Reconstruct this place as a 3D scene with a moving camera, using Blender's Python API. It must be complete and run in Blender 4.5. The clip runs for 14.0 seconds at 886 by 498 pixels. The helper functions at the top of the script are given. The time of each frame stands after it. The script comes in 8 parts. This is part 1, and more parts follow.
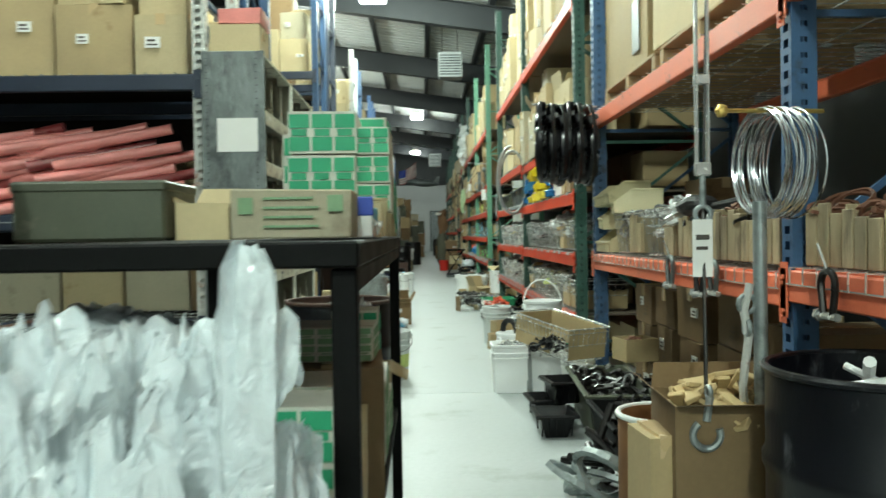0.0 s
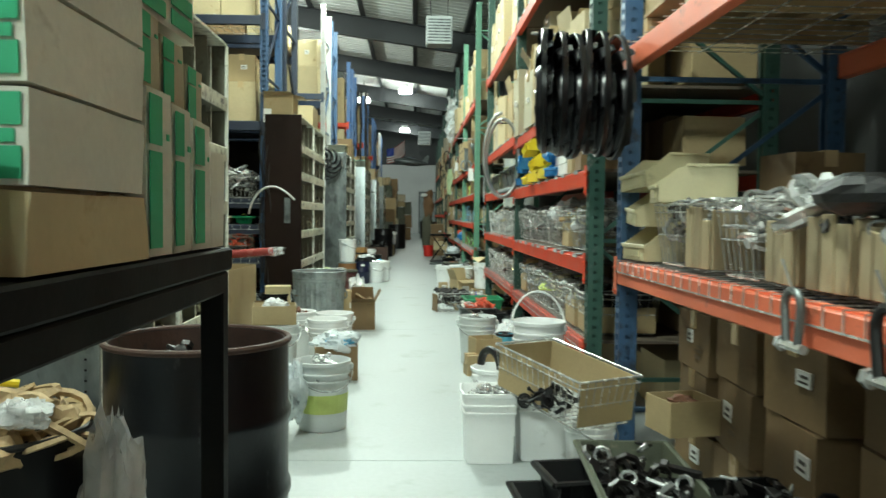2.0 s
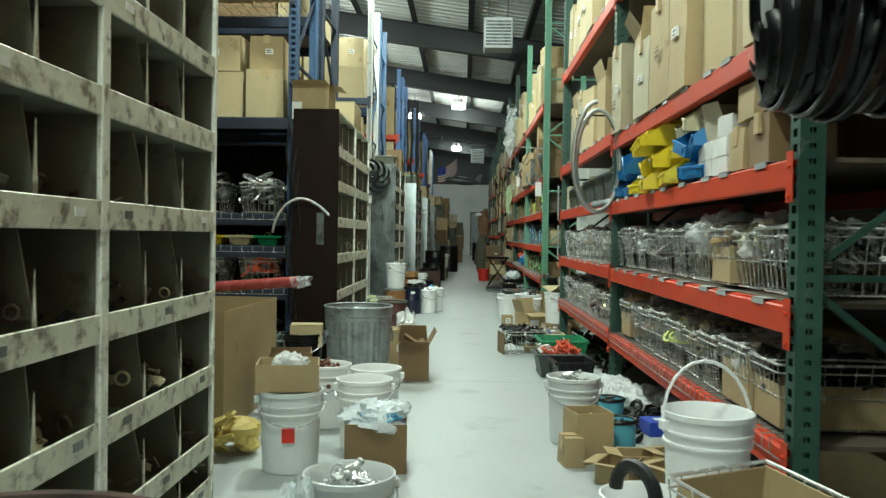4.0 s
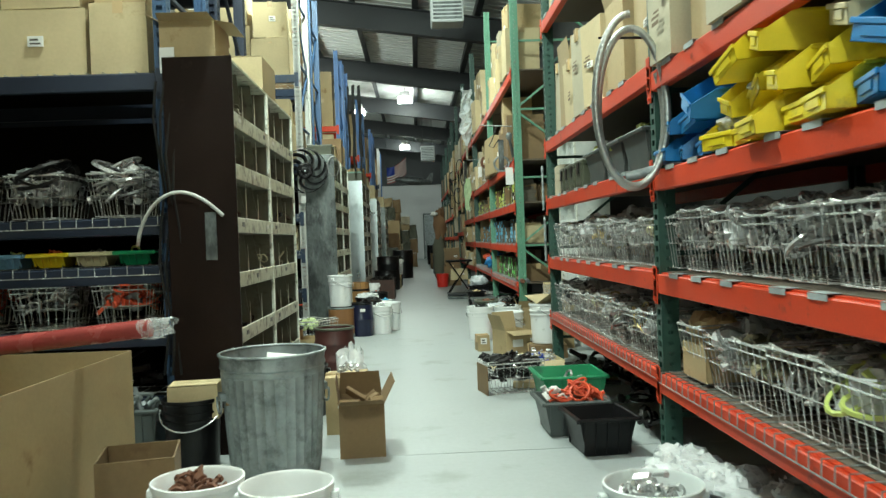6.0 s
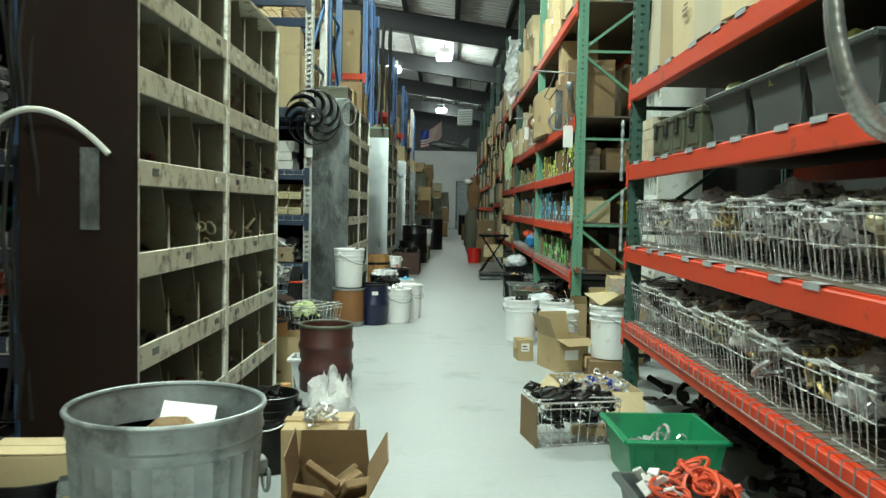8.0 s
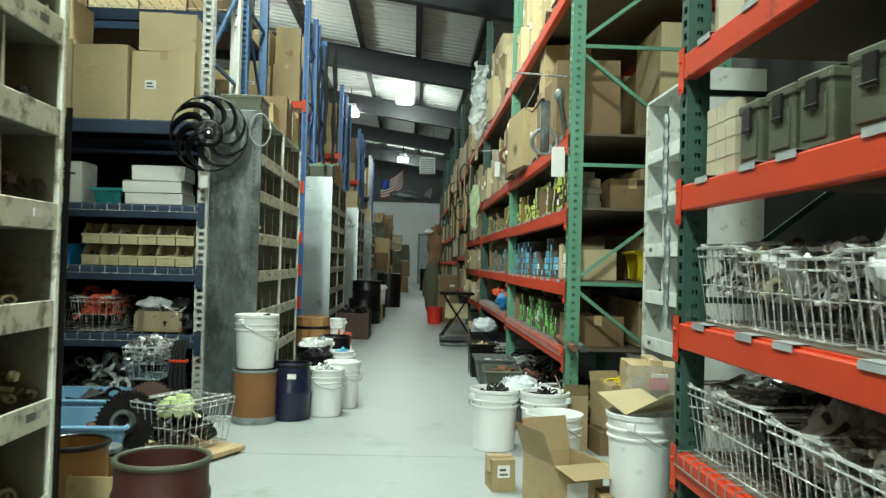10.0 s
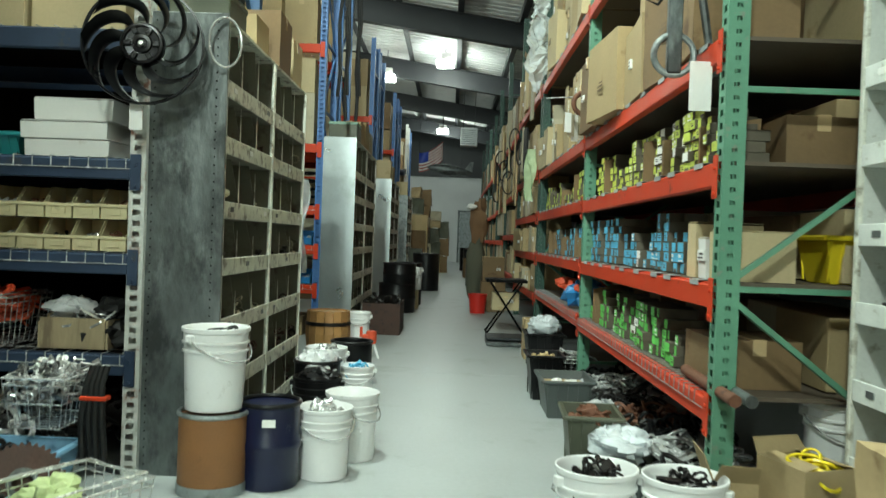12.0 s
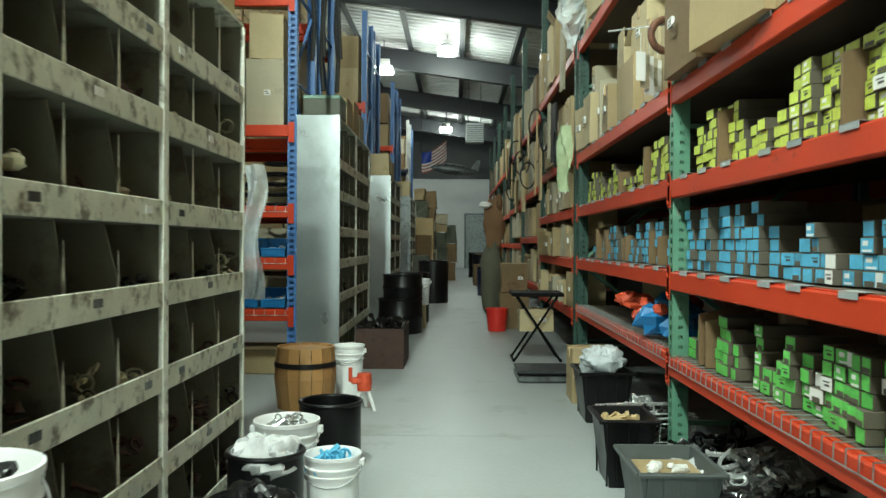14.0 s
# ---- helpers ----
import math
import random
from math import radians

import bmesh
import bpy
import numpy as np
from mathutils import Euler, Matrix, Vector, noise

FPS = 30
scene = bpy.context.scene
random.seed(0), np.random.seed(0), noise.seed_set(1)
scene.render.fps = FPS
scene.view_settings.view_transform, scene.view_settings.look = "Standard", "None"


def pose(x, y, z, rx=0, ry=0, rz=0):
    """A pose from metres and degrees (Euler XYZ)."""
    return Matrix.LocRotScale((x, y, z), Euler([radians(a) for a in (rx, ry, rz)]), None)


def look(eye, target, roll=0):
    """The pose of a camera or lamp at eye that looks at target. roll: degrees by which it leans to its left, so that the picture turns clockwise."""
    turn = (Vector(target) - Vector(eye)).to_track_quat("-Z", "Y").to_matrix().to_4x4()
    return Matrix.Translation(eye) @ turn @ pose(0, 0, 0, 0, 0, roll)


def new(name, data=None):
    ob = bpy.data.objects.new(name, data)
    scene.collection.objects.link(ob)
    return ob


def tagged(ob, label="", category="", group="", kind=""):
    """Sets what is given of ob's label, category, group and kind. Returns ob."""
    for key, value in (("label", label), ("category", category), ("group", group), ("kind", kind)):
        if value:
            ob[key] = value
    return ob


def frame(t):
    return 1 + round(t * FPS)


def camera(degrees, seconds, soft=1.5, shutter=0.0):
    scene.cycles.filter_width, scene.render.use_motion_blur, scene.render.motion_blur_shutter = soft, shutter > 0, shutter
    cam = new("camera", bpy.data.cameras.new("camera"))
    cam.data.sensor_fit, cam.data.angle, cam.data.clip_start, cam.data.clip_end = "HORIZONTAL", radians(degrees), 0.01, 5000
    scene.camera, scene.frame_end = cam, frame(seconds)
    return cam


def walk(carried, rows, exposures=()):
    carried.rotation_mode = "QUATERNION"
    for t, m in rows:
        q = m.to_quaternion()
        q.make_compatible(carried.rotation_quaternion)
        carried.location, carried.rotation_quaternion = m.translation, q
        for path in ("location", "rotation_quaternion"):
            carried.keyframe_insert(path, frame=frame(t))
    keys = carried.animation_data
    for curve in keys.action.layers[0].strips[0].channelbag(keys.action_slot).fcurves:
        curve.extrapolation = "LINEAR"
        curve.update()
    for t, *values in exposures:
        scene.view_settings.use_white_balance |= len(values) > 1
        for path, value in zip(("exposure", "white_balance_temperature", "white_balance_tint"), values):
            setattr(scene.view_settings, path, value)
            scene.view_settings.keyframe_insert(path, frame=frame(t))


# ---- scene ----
cam = camera(58.0, 14.0, soft=1.4, shutter=0.3)
PATH = [
    (0, (0.095, -0.316, 1.107), (0.144, 1.683, 1.071), -0.9),
    (0.5, (0.134, 0.117, 1.127), (0.371, 2.103, 1.119), -3.7),
    (1, (0.235, 0.585, 1.161), (0.377, 2.579, 1.1), -0.5),
    (1.5, (0.275, 1.048, 1.187), (0.482, 3.035, 1.097), -0.5),
    (2, (0.329, 1.504, 1.161), (0.4, 3.501, 1.078), 0.6),
    (2.5, (0.332, 1.959, 1.163), (0.253, 3.957, 1.134), 1.5),
    (2.7, (0.285, 2.109, 1.17), (0.277, 4.109, 1.137), 1.8),
    (4.8, (0.167, 4.127, 1.085), (0.093, 6.125, 1.055), 0.4),
    (5, (0.148, 4.358, 1.062), (0.112, 6.357, 1.011), 0.6),
    (5.5, (0.118, 4.844, 1.098), (0.429, 6.819, 1.061), 0.5),
    (6, (0.137, 5.372, 1.138), (0.202, 7.371, 1.113), -2.1),
    (6.5, (0.092, 5.853, 1.164), (0.325, 7.839, 1.13), -1.3),
    (7, (0.148, 6.323, 1.159), (0.144, 8.322, 1.16), 0.6),
    (7.5, (0.146, 6.76, 1.149), (0.028, 8.756, 1.105), 2.4),
    (7.7, (0.147, 6.94, 1.163), (0.119, 8.938, 1.06), 0.7),
    (9.8, (0.287, 9.134, 1.14), (0.307, 11.134, 1.111), 2.2),
    (10, (0.286, 9.317, 1.143), (0.361, 11.315, 1.178), 1.5),
    (10.5, (0.309, 9.83, 1.148), (0.339, 11.83, 1.168), -0.6),
    (11, (0.3, 10.342, 1.152), (0.239, 12.341, 1.13), 2.2),
    (11.5, (0.247, 10.856, 1.16), (0.343, 12.853, 1.101), 1.1),
    (12, (0.256, 11.369, 1.184), (0.236, 13.369, 1.159), 2.1),
    (12.5, (0.21, 11.873, 1.194), (0.171, 13.869, 1.315), 0.1),
    (13, (0.212, 12.406, 1.188), (0.147, 14.4, 1.319), -1.0),
    (13.5, (0.197, 12.938, 1.186), (0.103, 14.935, 1.241), 2.2),
    (14, (0.159, 13.473, 1.185), (0.126, 15.473, 1.172), 0.3),
]
walk(cam, [(t, look(eye, target, roll)) for t, eye, target, roll in PATH], exposures=[(0.0, 0.34), (0.5, 0.48), (1.5, 0.44), (2.0, 0.40), (2.5, 0.07), (5.0, 0.20), (6.5, 0.33), (7.5, 0.36), (10.0, 0.45), (11.0, 0.42), (12.0, 0.40), (13.5, 0.40), (14.0, 0.50)])

# ---- world and lamps ----
W = bpy.data.worlds.new("night")
scene.world = W
W.use_nodes = True
W.node_tree.nodes["Background"].inputs[0].default_value = (0.55, 0.65, 0.75, 1)
W.node_tree.nodes["Background"].inputs[1].default_value = 0.001
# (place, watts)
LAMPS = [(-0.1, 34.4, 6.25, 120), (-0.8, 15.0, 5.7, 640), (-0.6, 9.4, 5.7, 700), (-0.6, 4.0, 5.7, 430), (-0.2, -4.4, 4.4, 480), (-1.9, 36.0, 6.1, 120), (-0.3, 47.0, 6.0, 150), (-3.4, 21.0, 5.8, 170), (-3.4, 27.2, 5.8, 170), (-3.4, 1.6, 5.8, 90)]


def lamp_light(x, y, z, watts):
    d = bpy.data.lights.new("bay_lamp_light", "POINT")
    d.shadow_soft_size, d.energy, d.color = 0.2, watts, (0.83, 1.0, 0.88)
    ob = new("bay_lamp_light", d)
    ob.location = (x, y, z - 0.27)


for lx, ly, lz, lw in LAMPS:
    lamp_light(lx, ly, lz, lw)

# ---- materials ----
def mat(name, col, rough=0.6, metal=0.0, var=0.12, scale=6.0, bump=0.15, fine=90.0, rand=0.0, dirt=None, amount=0.0, dscale=5.0, spec=0.5, clear=0.0, aniso=(1, 1, 1), island=False, dent=0.0):
    m = bpy.data.materials.new(name)
    m.use_nodes = True
    nt = m.node_tree
    N, L = nt.nodes, nt.links
    b = N["Principled BSDF"]
    geo = N.new("ShaderNodeNewGeometry")
    mp = N.new("ShaderNodeMapping")
    mp.inputs["Scale"].default_value = aniso
    L.new(geo.outputs["Position"], mp.inputs["Vector"])
    n1 = N.new("ShaderNodeTexNoise")
    n1.inputs["Scale"].default_value, n1.inputs["Detail"].default_value = scale, 5
    L.new(mp.outputs[0], n1.inputs["Vector"])
    n2 = N.new("ShaderNodeTexNoise")
    n2.inputs["Scale"].default_value, n2.inputs["Detail"].default_value = fine, 3
    L.new(mp.outputs[0], n2.inputs["Vector"])
    val = N.new("ShaderNodeMath")
    val.operation = "MULTIPLY_ADD"
    val.inputs[1].default_value, val.inputs[2].default_value = 2.4 * var, 1 - 1.2 * var
    L.new(n1.outputs["Fac"], val.inputs[0])
    v2 = N.new("ShaderNodeMath")
    v2.operation = "MULTIPLY_ADD"
    v2.inputs[1].default_value, v2.inputs[2].default_value = 1.2 * var, -0.6 * var
    L.new(n2.outputs["Fac"], v2.inputs[0])
    add = N.new("ShaderNodeMath")
    L.new(val.outputs[0], add.inputs[0])
    L.new(v2.outputs[0], add.inputs[1])
    last = add
    if rand:
        oi = N.new("ShaderNodeObjectInfo")
        r = N.new("ShaderNodeMath")
        r.operation = "MULTIPLY_ADD"
        r.inputs[1].default_value, r.inputs[2].default_value = 2 * rand, -rand
        L.new(oi.outputs["Random"], r.inputs[0])
        a2 = N.new("ShaderNodeMath")
        L.new(add.outputs[0], a2.inputs[0])
        L.new(r.outputs[0], a2.inputs[1])
        last = a2
    if island:
        pw = N.new("ShaderNodeMath")
        pw.operation = "POWER"
        pw.inputs[1].default_value = 1.6
        L.new(geo.outputs["Random Per Island"], pw.inputs[0])
        sc = N.new("ShaderNodeMath")
        sc.operation = "MULTIPLY_ADD"
        sc.inputs[1].default_value, sc.inputs[2].default_value = 1.3, 0.1
        L.new(pw.outputs[0], sc.inputs[0])
        ml = N.new("ShaderNodeMath")
        ml.operation = "MULTIPLY"
        L.new(last.outputs[0], ml.inputs[0])
        L.new(sc.outputs[0], ml.inputs[1])
        last = ml
    hsv = N.new("ShaderNodeHueSaturation")
    hsv.inputs["Color"].default_value = (*col, 1)
    L.new(last.outputs[0], hsv.inputs["Value"])
    out = hsv.outputs[0]
    if dirt:
        n3 = N.new("ShaderNodeTexNoise")
        n3.inputs["Scale"].default_value, n3.inputs["Detail"].default_value, n3.inputs["Roughness"].default_value = dscale, 8, 0.65
        L.new(mp.outputs[0], n3.inputs["Vector"])
        ramp = N.new("ShaderNodeValToRGB")
        ramp.color_ramp.elements[0].position, ramp.color_ramp.elements[1].position = 0.66 - 0.3 * amount, 0.74 - 0.2 * amount
        L.new(n3.outputs["Fac"], ramp.inputs[0])
        mx = N.new("ShaderNodeMix")
        mx.data_type = "RGBA"
        L.new(ramp.outputs[0], mx.inputs[0])
        L.new(out, mx.inputs[6])
        mx.inputs[7].default_value = (*dirt, 1)
        out = mx.outputs[2]
    L.new(out, b.inputs["Base Color"])
    rr = N.new("ShaderNodeMath")
    rr.operation = "MULTIPLY_ADD"
    rr.inputs[1].default_value, rr.inputs[2].default_value = 0.3, rough - 0.15
    L.new(n1.outputs["Fac"], rr.inputs[0])
    L.new(rr.outputs[0], b.inputs["Roughness"])
    b.inputs["Metallic"].default_value = metal
    b.inputs["Specular IOR Level"].default_value = spec
    b.inputs["Coat Weight"].default_value = clear
    if bump:
        bp = N.new("ShaderNodeBump")
        bp.inputs["Strength"].default_value, bp.inputs["Distance"].default_value = bump, 0.004
        L.new(n2.outputs["Fac"], bp.inputs["Height"])
        L.new(bp.outputs[0], b.inputs["Normal"])
        if dent:
            b2 = N.new("ShaderNodeBump")
            b2.inputs["Strength"].default_value, b2.inputs["Distance"].default_value = dent, 0.03
            L.new(n1.outputs["Fac"], b2.inputs["Height"])
            L.new(b2.outputs[0], bp.inputs["Normal"])
    return m


def film_mat(name, tint, clear):
    """Thin clear plastic: part see-through, part milky, glossy."""
    m = bpy.data.materials.new(name)
    m.use_nodes = True
    nt = m.node_tree
    N, L = nt.nodes, nt.links
    b = N["Principled BSDF"]
    b.inputs["Base Color"].default_value = (*tint, 1)
    b.inputs["Roughness"].default_value = 0.1
    b.inputs["Specular IOR Level"].default_value = 1.0
    tr = N.new("ShaderNodeBsdfTransparent")
    mx = N.new("ShaderNodeMixShader")
    geo = N.new("ShaderNodeNewGeometry")
    n = N.new("ShaderNodeTexNoise")
    n.inputs["Scale"].default_value, n.inputs["Detail"].default_value = 14, 6
    L.new(geo.outputs["Position"], n.inputs["Vector"])
    k = N.new("ShaderNodeMath")
    k.operation = "MULTIPLY_ADD"
    k.inputs[1].default_value, k.inputs[2].default_value = 0.5, 0.75 - clear
    k.use_clamp = True
    L.new(n.outputs["Fac"], k.inputs[0])
    L.new(k.outputs[0], mx.inputs[0])
    L.new(tr.outputs[0], mx.inputs[1])
    L.new(b.outputs[0], mx.inputs[2])
    L.new(mx.outputs[0], N["Material Output"].inputs["Surface"])
    bp = N.new("ShaderNodeBump")
    bp.inputs["Strength"].default_value, bp.inputs["Distance"].default_value = 0.8, 0.012
    n2 = N.new("ShaderNodeTexNoise")
    n2.inputs["Scale"].default_value, n2.inputs["Detail"].default_value, n2.inputs["Distortion"].default_value = 30, 3, 1.5
    L.new(geo.outputs["Position"], n2.inputs["Vector"])
    L.new(n2.outputs["Fac"], bp.inputs["Height"])
    L.new(bp.outputs[0], b.inputs["Normal"])
    return m


def glow_mat(name, col, strength):
    m = bpy.data.materials.new(name)
    m.use_nodes = True
    b = m.node_tree.nodes["Principled BSDF"]
    b.inputs["Base Color"].default_value = (*col, 1)
    b.inputs["Emission Color"].default_value = (*col, 1)
    b.inputs["Emission Strength"].default_value = strength
    return m


ORANGE = mat("orange_beam_paint", (0.55, 0.047, 0.0125), 0.48, var=0.16, scale=3, bump=0.06, spec=0.3, dirt=(0.16, 0.03, 0.02), amount=0.14, dscale=9, rand=0.05)
ORANGE_OLD = mat("faded_orange_paint", (0.72, 0.16, 0.075), 0.5, var=0.14, scale=4, bump=0.06, dirt=(0.2, 0.08, 0.05), amount=0.18, dscale=7)
GREEN = mat("green_post_paint", (0.10, 0.26, 0.17), 0.5, var=0.16, scale=5, bump=0.08, dirt=(0.22, 0.22, 0.18), amount=0.18, dscale=14)
DKGREEN = mat("dark_green_post_paint", (0.02, 0.065, 0.048), 0.5, var=0.16, scale=5, bump=0.08, dirt=(0.12, 0.13, 0.11), amount=0.1, dscale=14)
TEAL = mat("pale_green_brace_paint", (0.21, 0.36, 0.28), 0.5, var=0.15, bump=0.08, dirt=(0.1, 0.09, 0.07), amount=0.1, dscale=12)
BLUE = mat("blue_rack_paint", (0.028, 0.075, 0.16), 0.48, var=0.15, scale=5, bump=0.07, dirt=(0.015, 0.02, 0.03), amount=0.2, dscale=8)
BLUE3 = mat("dull_blue_post_paint", (0.035, 0.095, 0.20), 0.5, var=0.2, scale=5, bump=0.07, dirt=(0.02, 0.03, 0.05), amount=0.25, dscale=8)
BLUE2 = mat("bright_blue_post_paint", (0.06, 0.17, 0.42), 0.48, var=0.15, scale=5, bump=0.07, dirt=(0.02, 0.03, 0.06), amount=0.15, dscale=8)
NAVY = mat("navy_beam_paint", (0.010, 0.018, 0.038), 0.5, var=0.15, scale=5, bump=0.07, dirt=(0.03, 0.035, 0.04), amount=0.1, dscale=10)
WHITEPOST = mat("worn_white_post_paint", (0.50, 0.51, 0.48), 0.55, var=0.2, scale=6, bump=0.1, dirt=(0.24, 0.10, 0.06), amount=0.32, dscale=10)
CASE = mat("grey_beige_case_paint", (0.62, 0.63, 0.52), 0.5, var=0.25, scale=9, bump=0.2, dirt=(0.17, 0.15, 0.11), amount=0.5, dscale=14, dent=0.12)
CASEEDGE = mat("worn_pale_case_edge", (0.70, 0.71, 0.63), 0.5, var=0.25, scale=12, bump=0.15, dirt=(0.26, 0.24, 0.18), amount=0.42, dscale=16)
CASEW = mat("chalky_white_case_paint", (0.62, 0.645, 0.61), 0.55, var=0.16, scale=9, bump=0.15, dirt=(0.36, 0.35, 0.29), amount=0.24, dscale=20, dent=0.1)
# case paint again, darkened: the shade inside the pigeonholes is in the colour
CASESHADE = mat("case_inside_shade", (0.165, 0.165, 0.12), 0.65, var=0.22, scale=5, bump=0.1, dirt=(0.085, 0.07, 0.05), amount=0.4, dscale=6)
BROWNP = mat("brown_panel_paint", (0.0125, 0.0062, 0.0042), 0.75, var=0.3, scale=3, bump=0.1, spec=0.12, dirt=(0.026, 0.016, 0.012), amount=0.12, dscale=4)
GALV = mat("galvanised_steel", (0.30, 0.335, 0.335), 0.5, metal=0.55, var=0.3, scale=9, bump=0.1, fine=40, dirt=(0.17, 0.19, 0.19), amount=0.5, dscale=11, dent=0.1)
GALVDK = mat("dull_grey_steel_panel", (0.15, 0.168, 0.165), 0.42, metal=0.5, var=0.45, scale=9, bump=0.5, fine=38, dirt=(0.06, 0.066, 0.066), amount=0.55, dscale=7, aniso=(1, 1, 0.5), dent=0.25)
SILVER = mat("bright_steel_panel", (0.50, 0.56, 0.57), 0.33, metal=0.8, var=0.2, scale=2.5, bump=0.05, dirt=(0.4, 0.45, 0.45), amount=0.3, dscale=2)
CHROME = mat("bright_wire", (0.78, 0.79, 0.77), 0.25, metal=0.6, var=0.3, scale=20, bump=0.0)
ZINC = mat("zinc_hardware", (0.64, 0.65, 0.64), 0.24, metal=0.6, var=0.3, scale=30, bump=0.0, rand=0.15)
DARKMETAL = mat("dark_oiled_metal", (0.022, 0.02, 0.019), 0.36, metal=0.6, var=0.35, scale=25, bump=0.1)
RUST = mat("rusty_steel", (0.16, 0.065, 0.035), 0.7, metal=0.2, var=0.3, scale=14, bump=0.3, dirt=(0.05, 0.025, 0.02), amount=0.3, dscale=12)
BRASS = mat("brass_yellow_metal", (0.55, 0.40, 0.12), 0.35, metal=0.8, var=0.3, scale=25, bump=0.0)
BLACKP = mat("black_plastic", (0.004, 0.004, 0.0045), 0.36, var=0.2, bump=0.05, spec=0.3)
FANBLK = mat("glossy_black_fan_plastic", (0.004, 0.004, 0.005), 0.3, var=0.2, bump=0.02, spec=0.3)
MIRRORC = mat("mirror_chrome_band", (0.62, 0.64, 0.66), 0.2, metal=1.0, var=0.15, scale=12, bump=0.05)
BLUEDK = mat("dark_blue_beam_paint", (0.018, 0.035, 0.07), 0.5, var=0.2, bump=0.1, dirt=(0.05, 0.05, 0.05), amount=0.1, dscale=10)
MIXHW = mat("mixed_zinc_hardware", (0.80, 0.80, 0.78), 0.26, metal=0.35, var=0.2, scale=30, bump=0.0, island=True)
MIXBR = mat("mixed_brass_hardware", (0.62, 0.50, 0.22), 0.3, metal=0.5, var=0.2, scale=30, bump=0.0, island=True)
MIXKH = mat("mixed_khaki_fittings", (0.58, 0.54, 0.36), 0.4, metal=0.2, var=0.25, scale=25, bump=0.1, island=True)
BLACKPAINT = mat("black_bench_paint", (0.003, 0.003, 0.003), 0.6, var=0.25, bump=0.08, spec=0.12, dirt=(0.012, 0.01, 0.009), amount=0.06, dscale=9)
DRUMBLACK = mat("black_drum_paint", (0.003, 0.0036, 0.006), 0.34, var=0.4, scale=5, bump=0.1, spec=0.4, dirt=(0.06, 0.062, 0.07), amount=0.24, dscale=9, aniso=(1, 1, 0.45), dent=0.15)
DRUMBLUE = mat("dark_blue_drum_paint", (0.005, 0.008, 0.035), 0.35, var=0.2, scale=5, bump=0.05, dirt=(0.08, 0.08, 0.1), amount=0.08, dscale=9)
DRUMRED = mat("maroon_drum_paint", (0.055, 0.015, 0.012), 0.5, var=0.25, scale=5, bump=0.06, dirt=(0.03, 0.015, 0.012), amount=0.25, dscale=8)
FIBRE = mat("brown_fibre_drum", (0.24, 0.105, 0.035), 0.65, var=0.15, scale=6, bump=0.12, dirt=(0.14, 0.06, 0.02), amount=0.15, dscale=5)
WHITEPL = mat("white_pail_plastic", (0.78, 0.79, 0.78), 0.4, var=0.05, scale=5, bump=0.03, dirt=(0.45, 0.44, 0.40), amount=0.1, dscale=6, rand=0.04)
MILKY = mat("milky_pail_plastic", (0.62, 0.65, 0.64), 0.42, var=0.07, scale=5, bump=0.03, dirt=(0.4, 0.4, 0.36), amount=0.15, dscale=6)
CARD = mat("brown_cardboard", (0.375, 0.28, 0.145), 0.75, var=0.16, scale=3.5, bump=0.14, fine=60, dirt=(0.24, 0.15, 0.065), amount=0.16, dscale=3.5, rand=0.13, dent=0.2)
CARD2 = mat("pale_cardboard", (0.50, 0.405, 0.235), 0.75, var=0.15, scale=3.5, bump=0.14, fine=60, dirt=(0.33, 0.23, 0.11), amount=0.16, dscale=3.5, rand=0.12, dent=0.2)
CARD3 = mat("kraft_cardboard_dark", (0.19, 0.12, 0.055), 0.75, var=0.18, scale=4, bump=0.14, fine=60, dirt=(0.11, 0.06, 0.027), amount=0.22, dscale=4, rand=0.12, dent=0.2)
RUSTDK = mat("dark_rusty_steel", (0.055, 0.026, 0.018), 0.7, metal=0.1, var=0.35, scale=14, bump=0.3, dirt=(0.02, 0.012, 0.01), amount=0.35, dscale=12)
TAGGREY = mat("pale_grey_shelf_tag", (0.33, 0.36, 0.36), 0.5, var=0.2, scale=20, bump=0.03, rand=0.1)
# near-black for the added sheets that stand in for shade in the side racks
SHADEBLK = mat("shade_sheet_black", (0.010, 0.008, 0.006), 0.8, var=0.3, scale=3, bump=0.1, spec=0.1)
GREYCARD = mat("grey_beige_cardboard", (0.42, 0.375, 0.265), 0.75, var=0.15, scale=3.5, bump=0.12, dirt=(0.27, 0.23, 0.16), amount=0.16, dscale=4, rand=0.06, dent=0.18)
TAPE = mat("packing_tape", (0.52, 0.38, 0.21), 0.25, var=0.1, bump=0.02, rand=0.1)
PAPER = mat("white_paper_label", (0.78, 0.78, 0.75), 0.7, var=0.05, bump=0.03, rand=0.04)
INK = mat("printed_ink", (0.07, 0.06, 0.05), 0.7, var=0.1, bump=0.0)
KRAFTINK = mat("faded_carton_ink", (0.15, 0.10, 0.055), 0.75, var=0.3, scale=30, bump=0.0)
GRNINK = mat("green_print", (0.02, 0.36, 0.17), 0.6, var=0.12, scale=20, bump=0.05)
GRNFADE = mat("faded_green_print", (0.20, 0.34, 0.19), 0.7, var=0.15, scale=20, bump=0.05)
WHITEBOX = mat("white_carton_board", (0.72, 0.72, 0.69), 0.65, var=0.05, bump=0.06, rand=0.06, dirt=(0.5, 0.48, 0.42), amount=0.08)
PALEBOX = mat("pale_grey_carton_board", (0.66, 0.655, 0.57), 0.65, var=0.14, scale=9, bump=0.1, rand=0.08, dirt=(0.36, 0.33, 0.25), amount=0.2, dscale=8, dent=0.12)
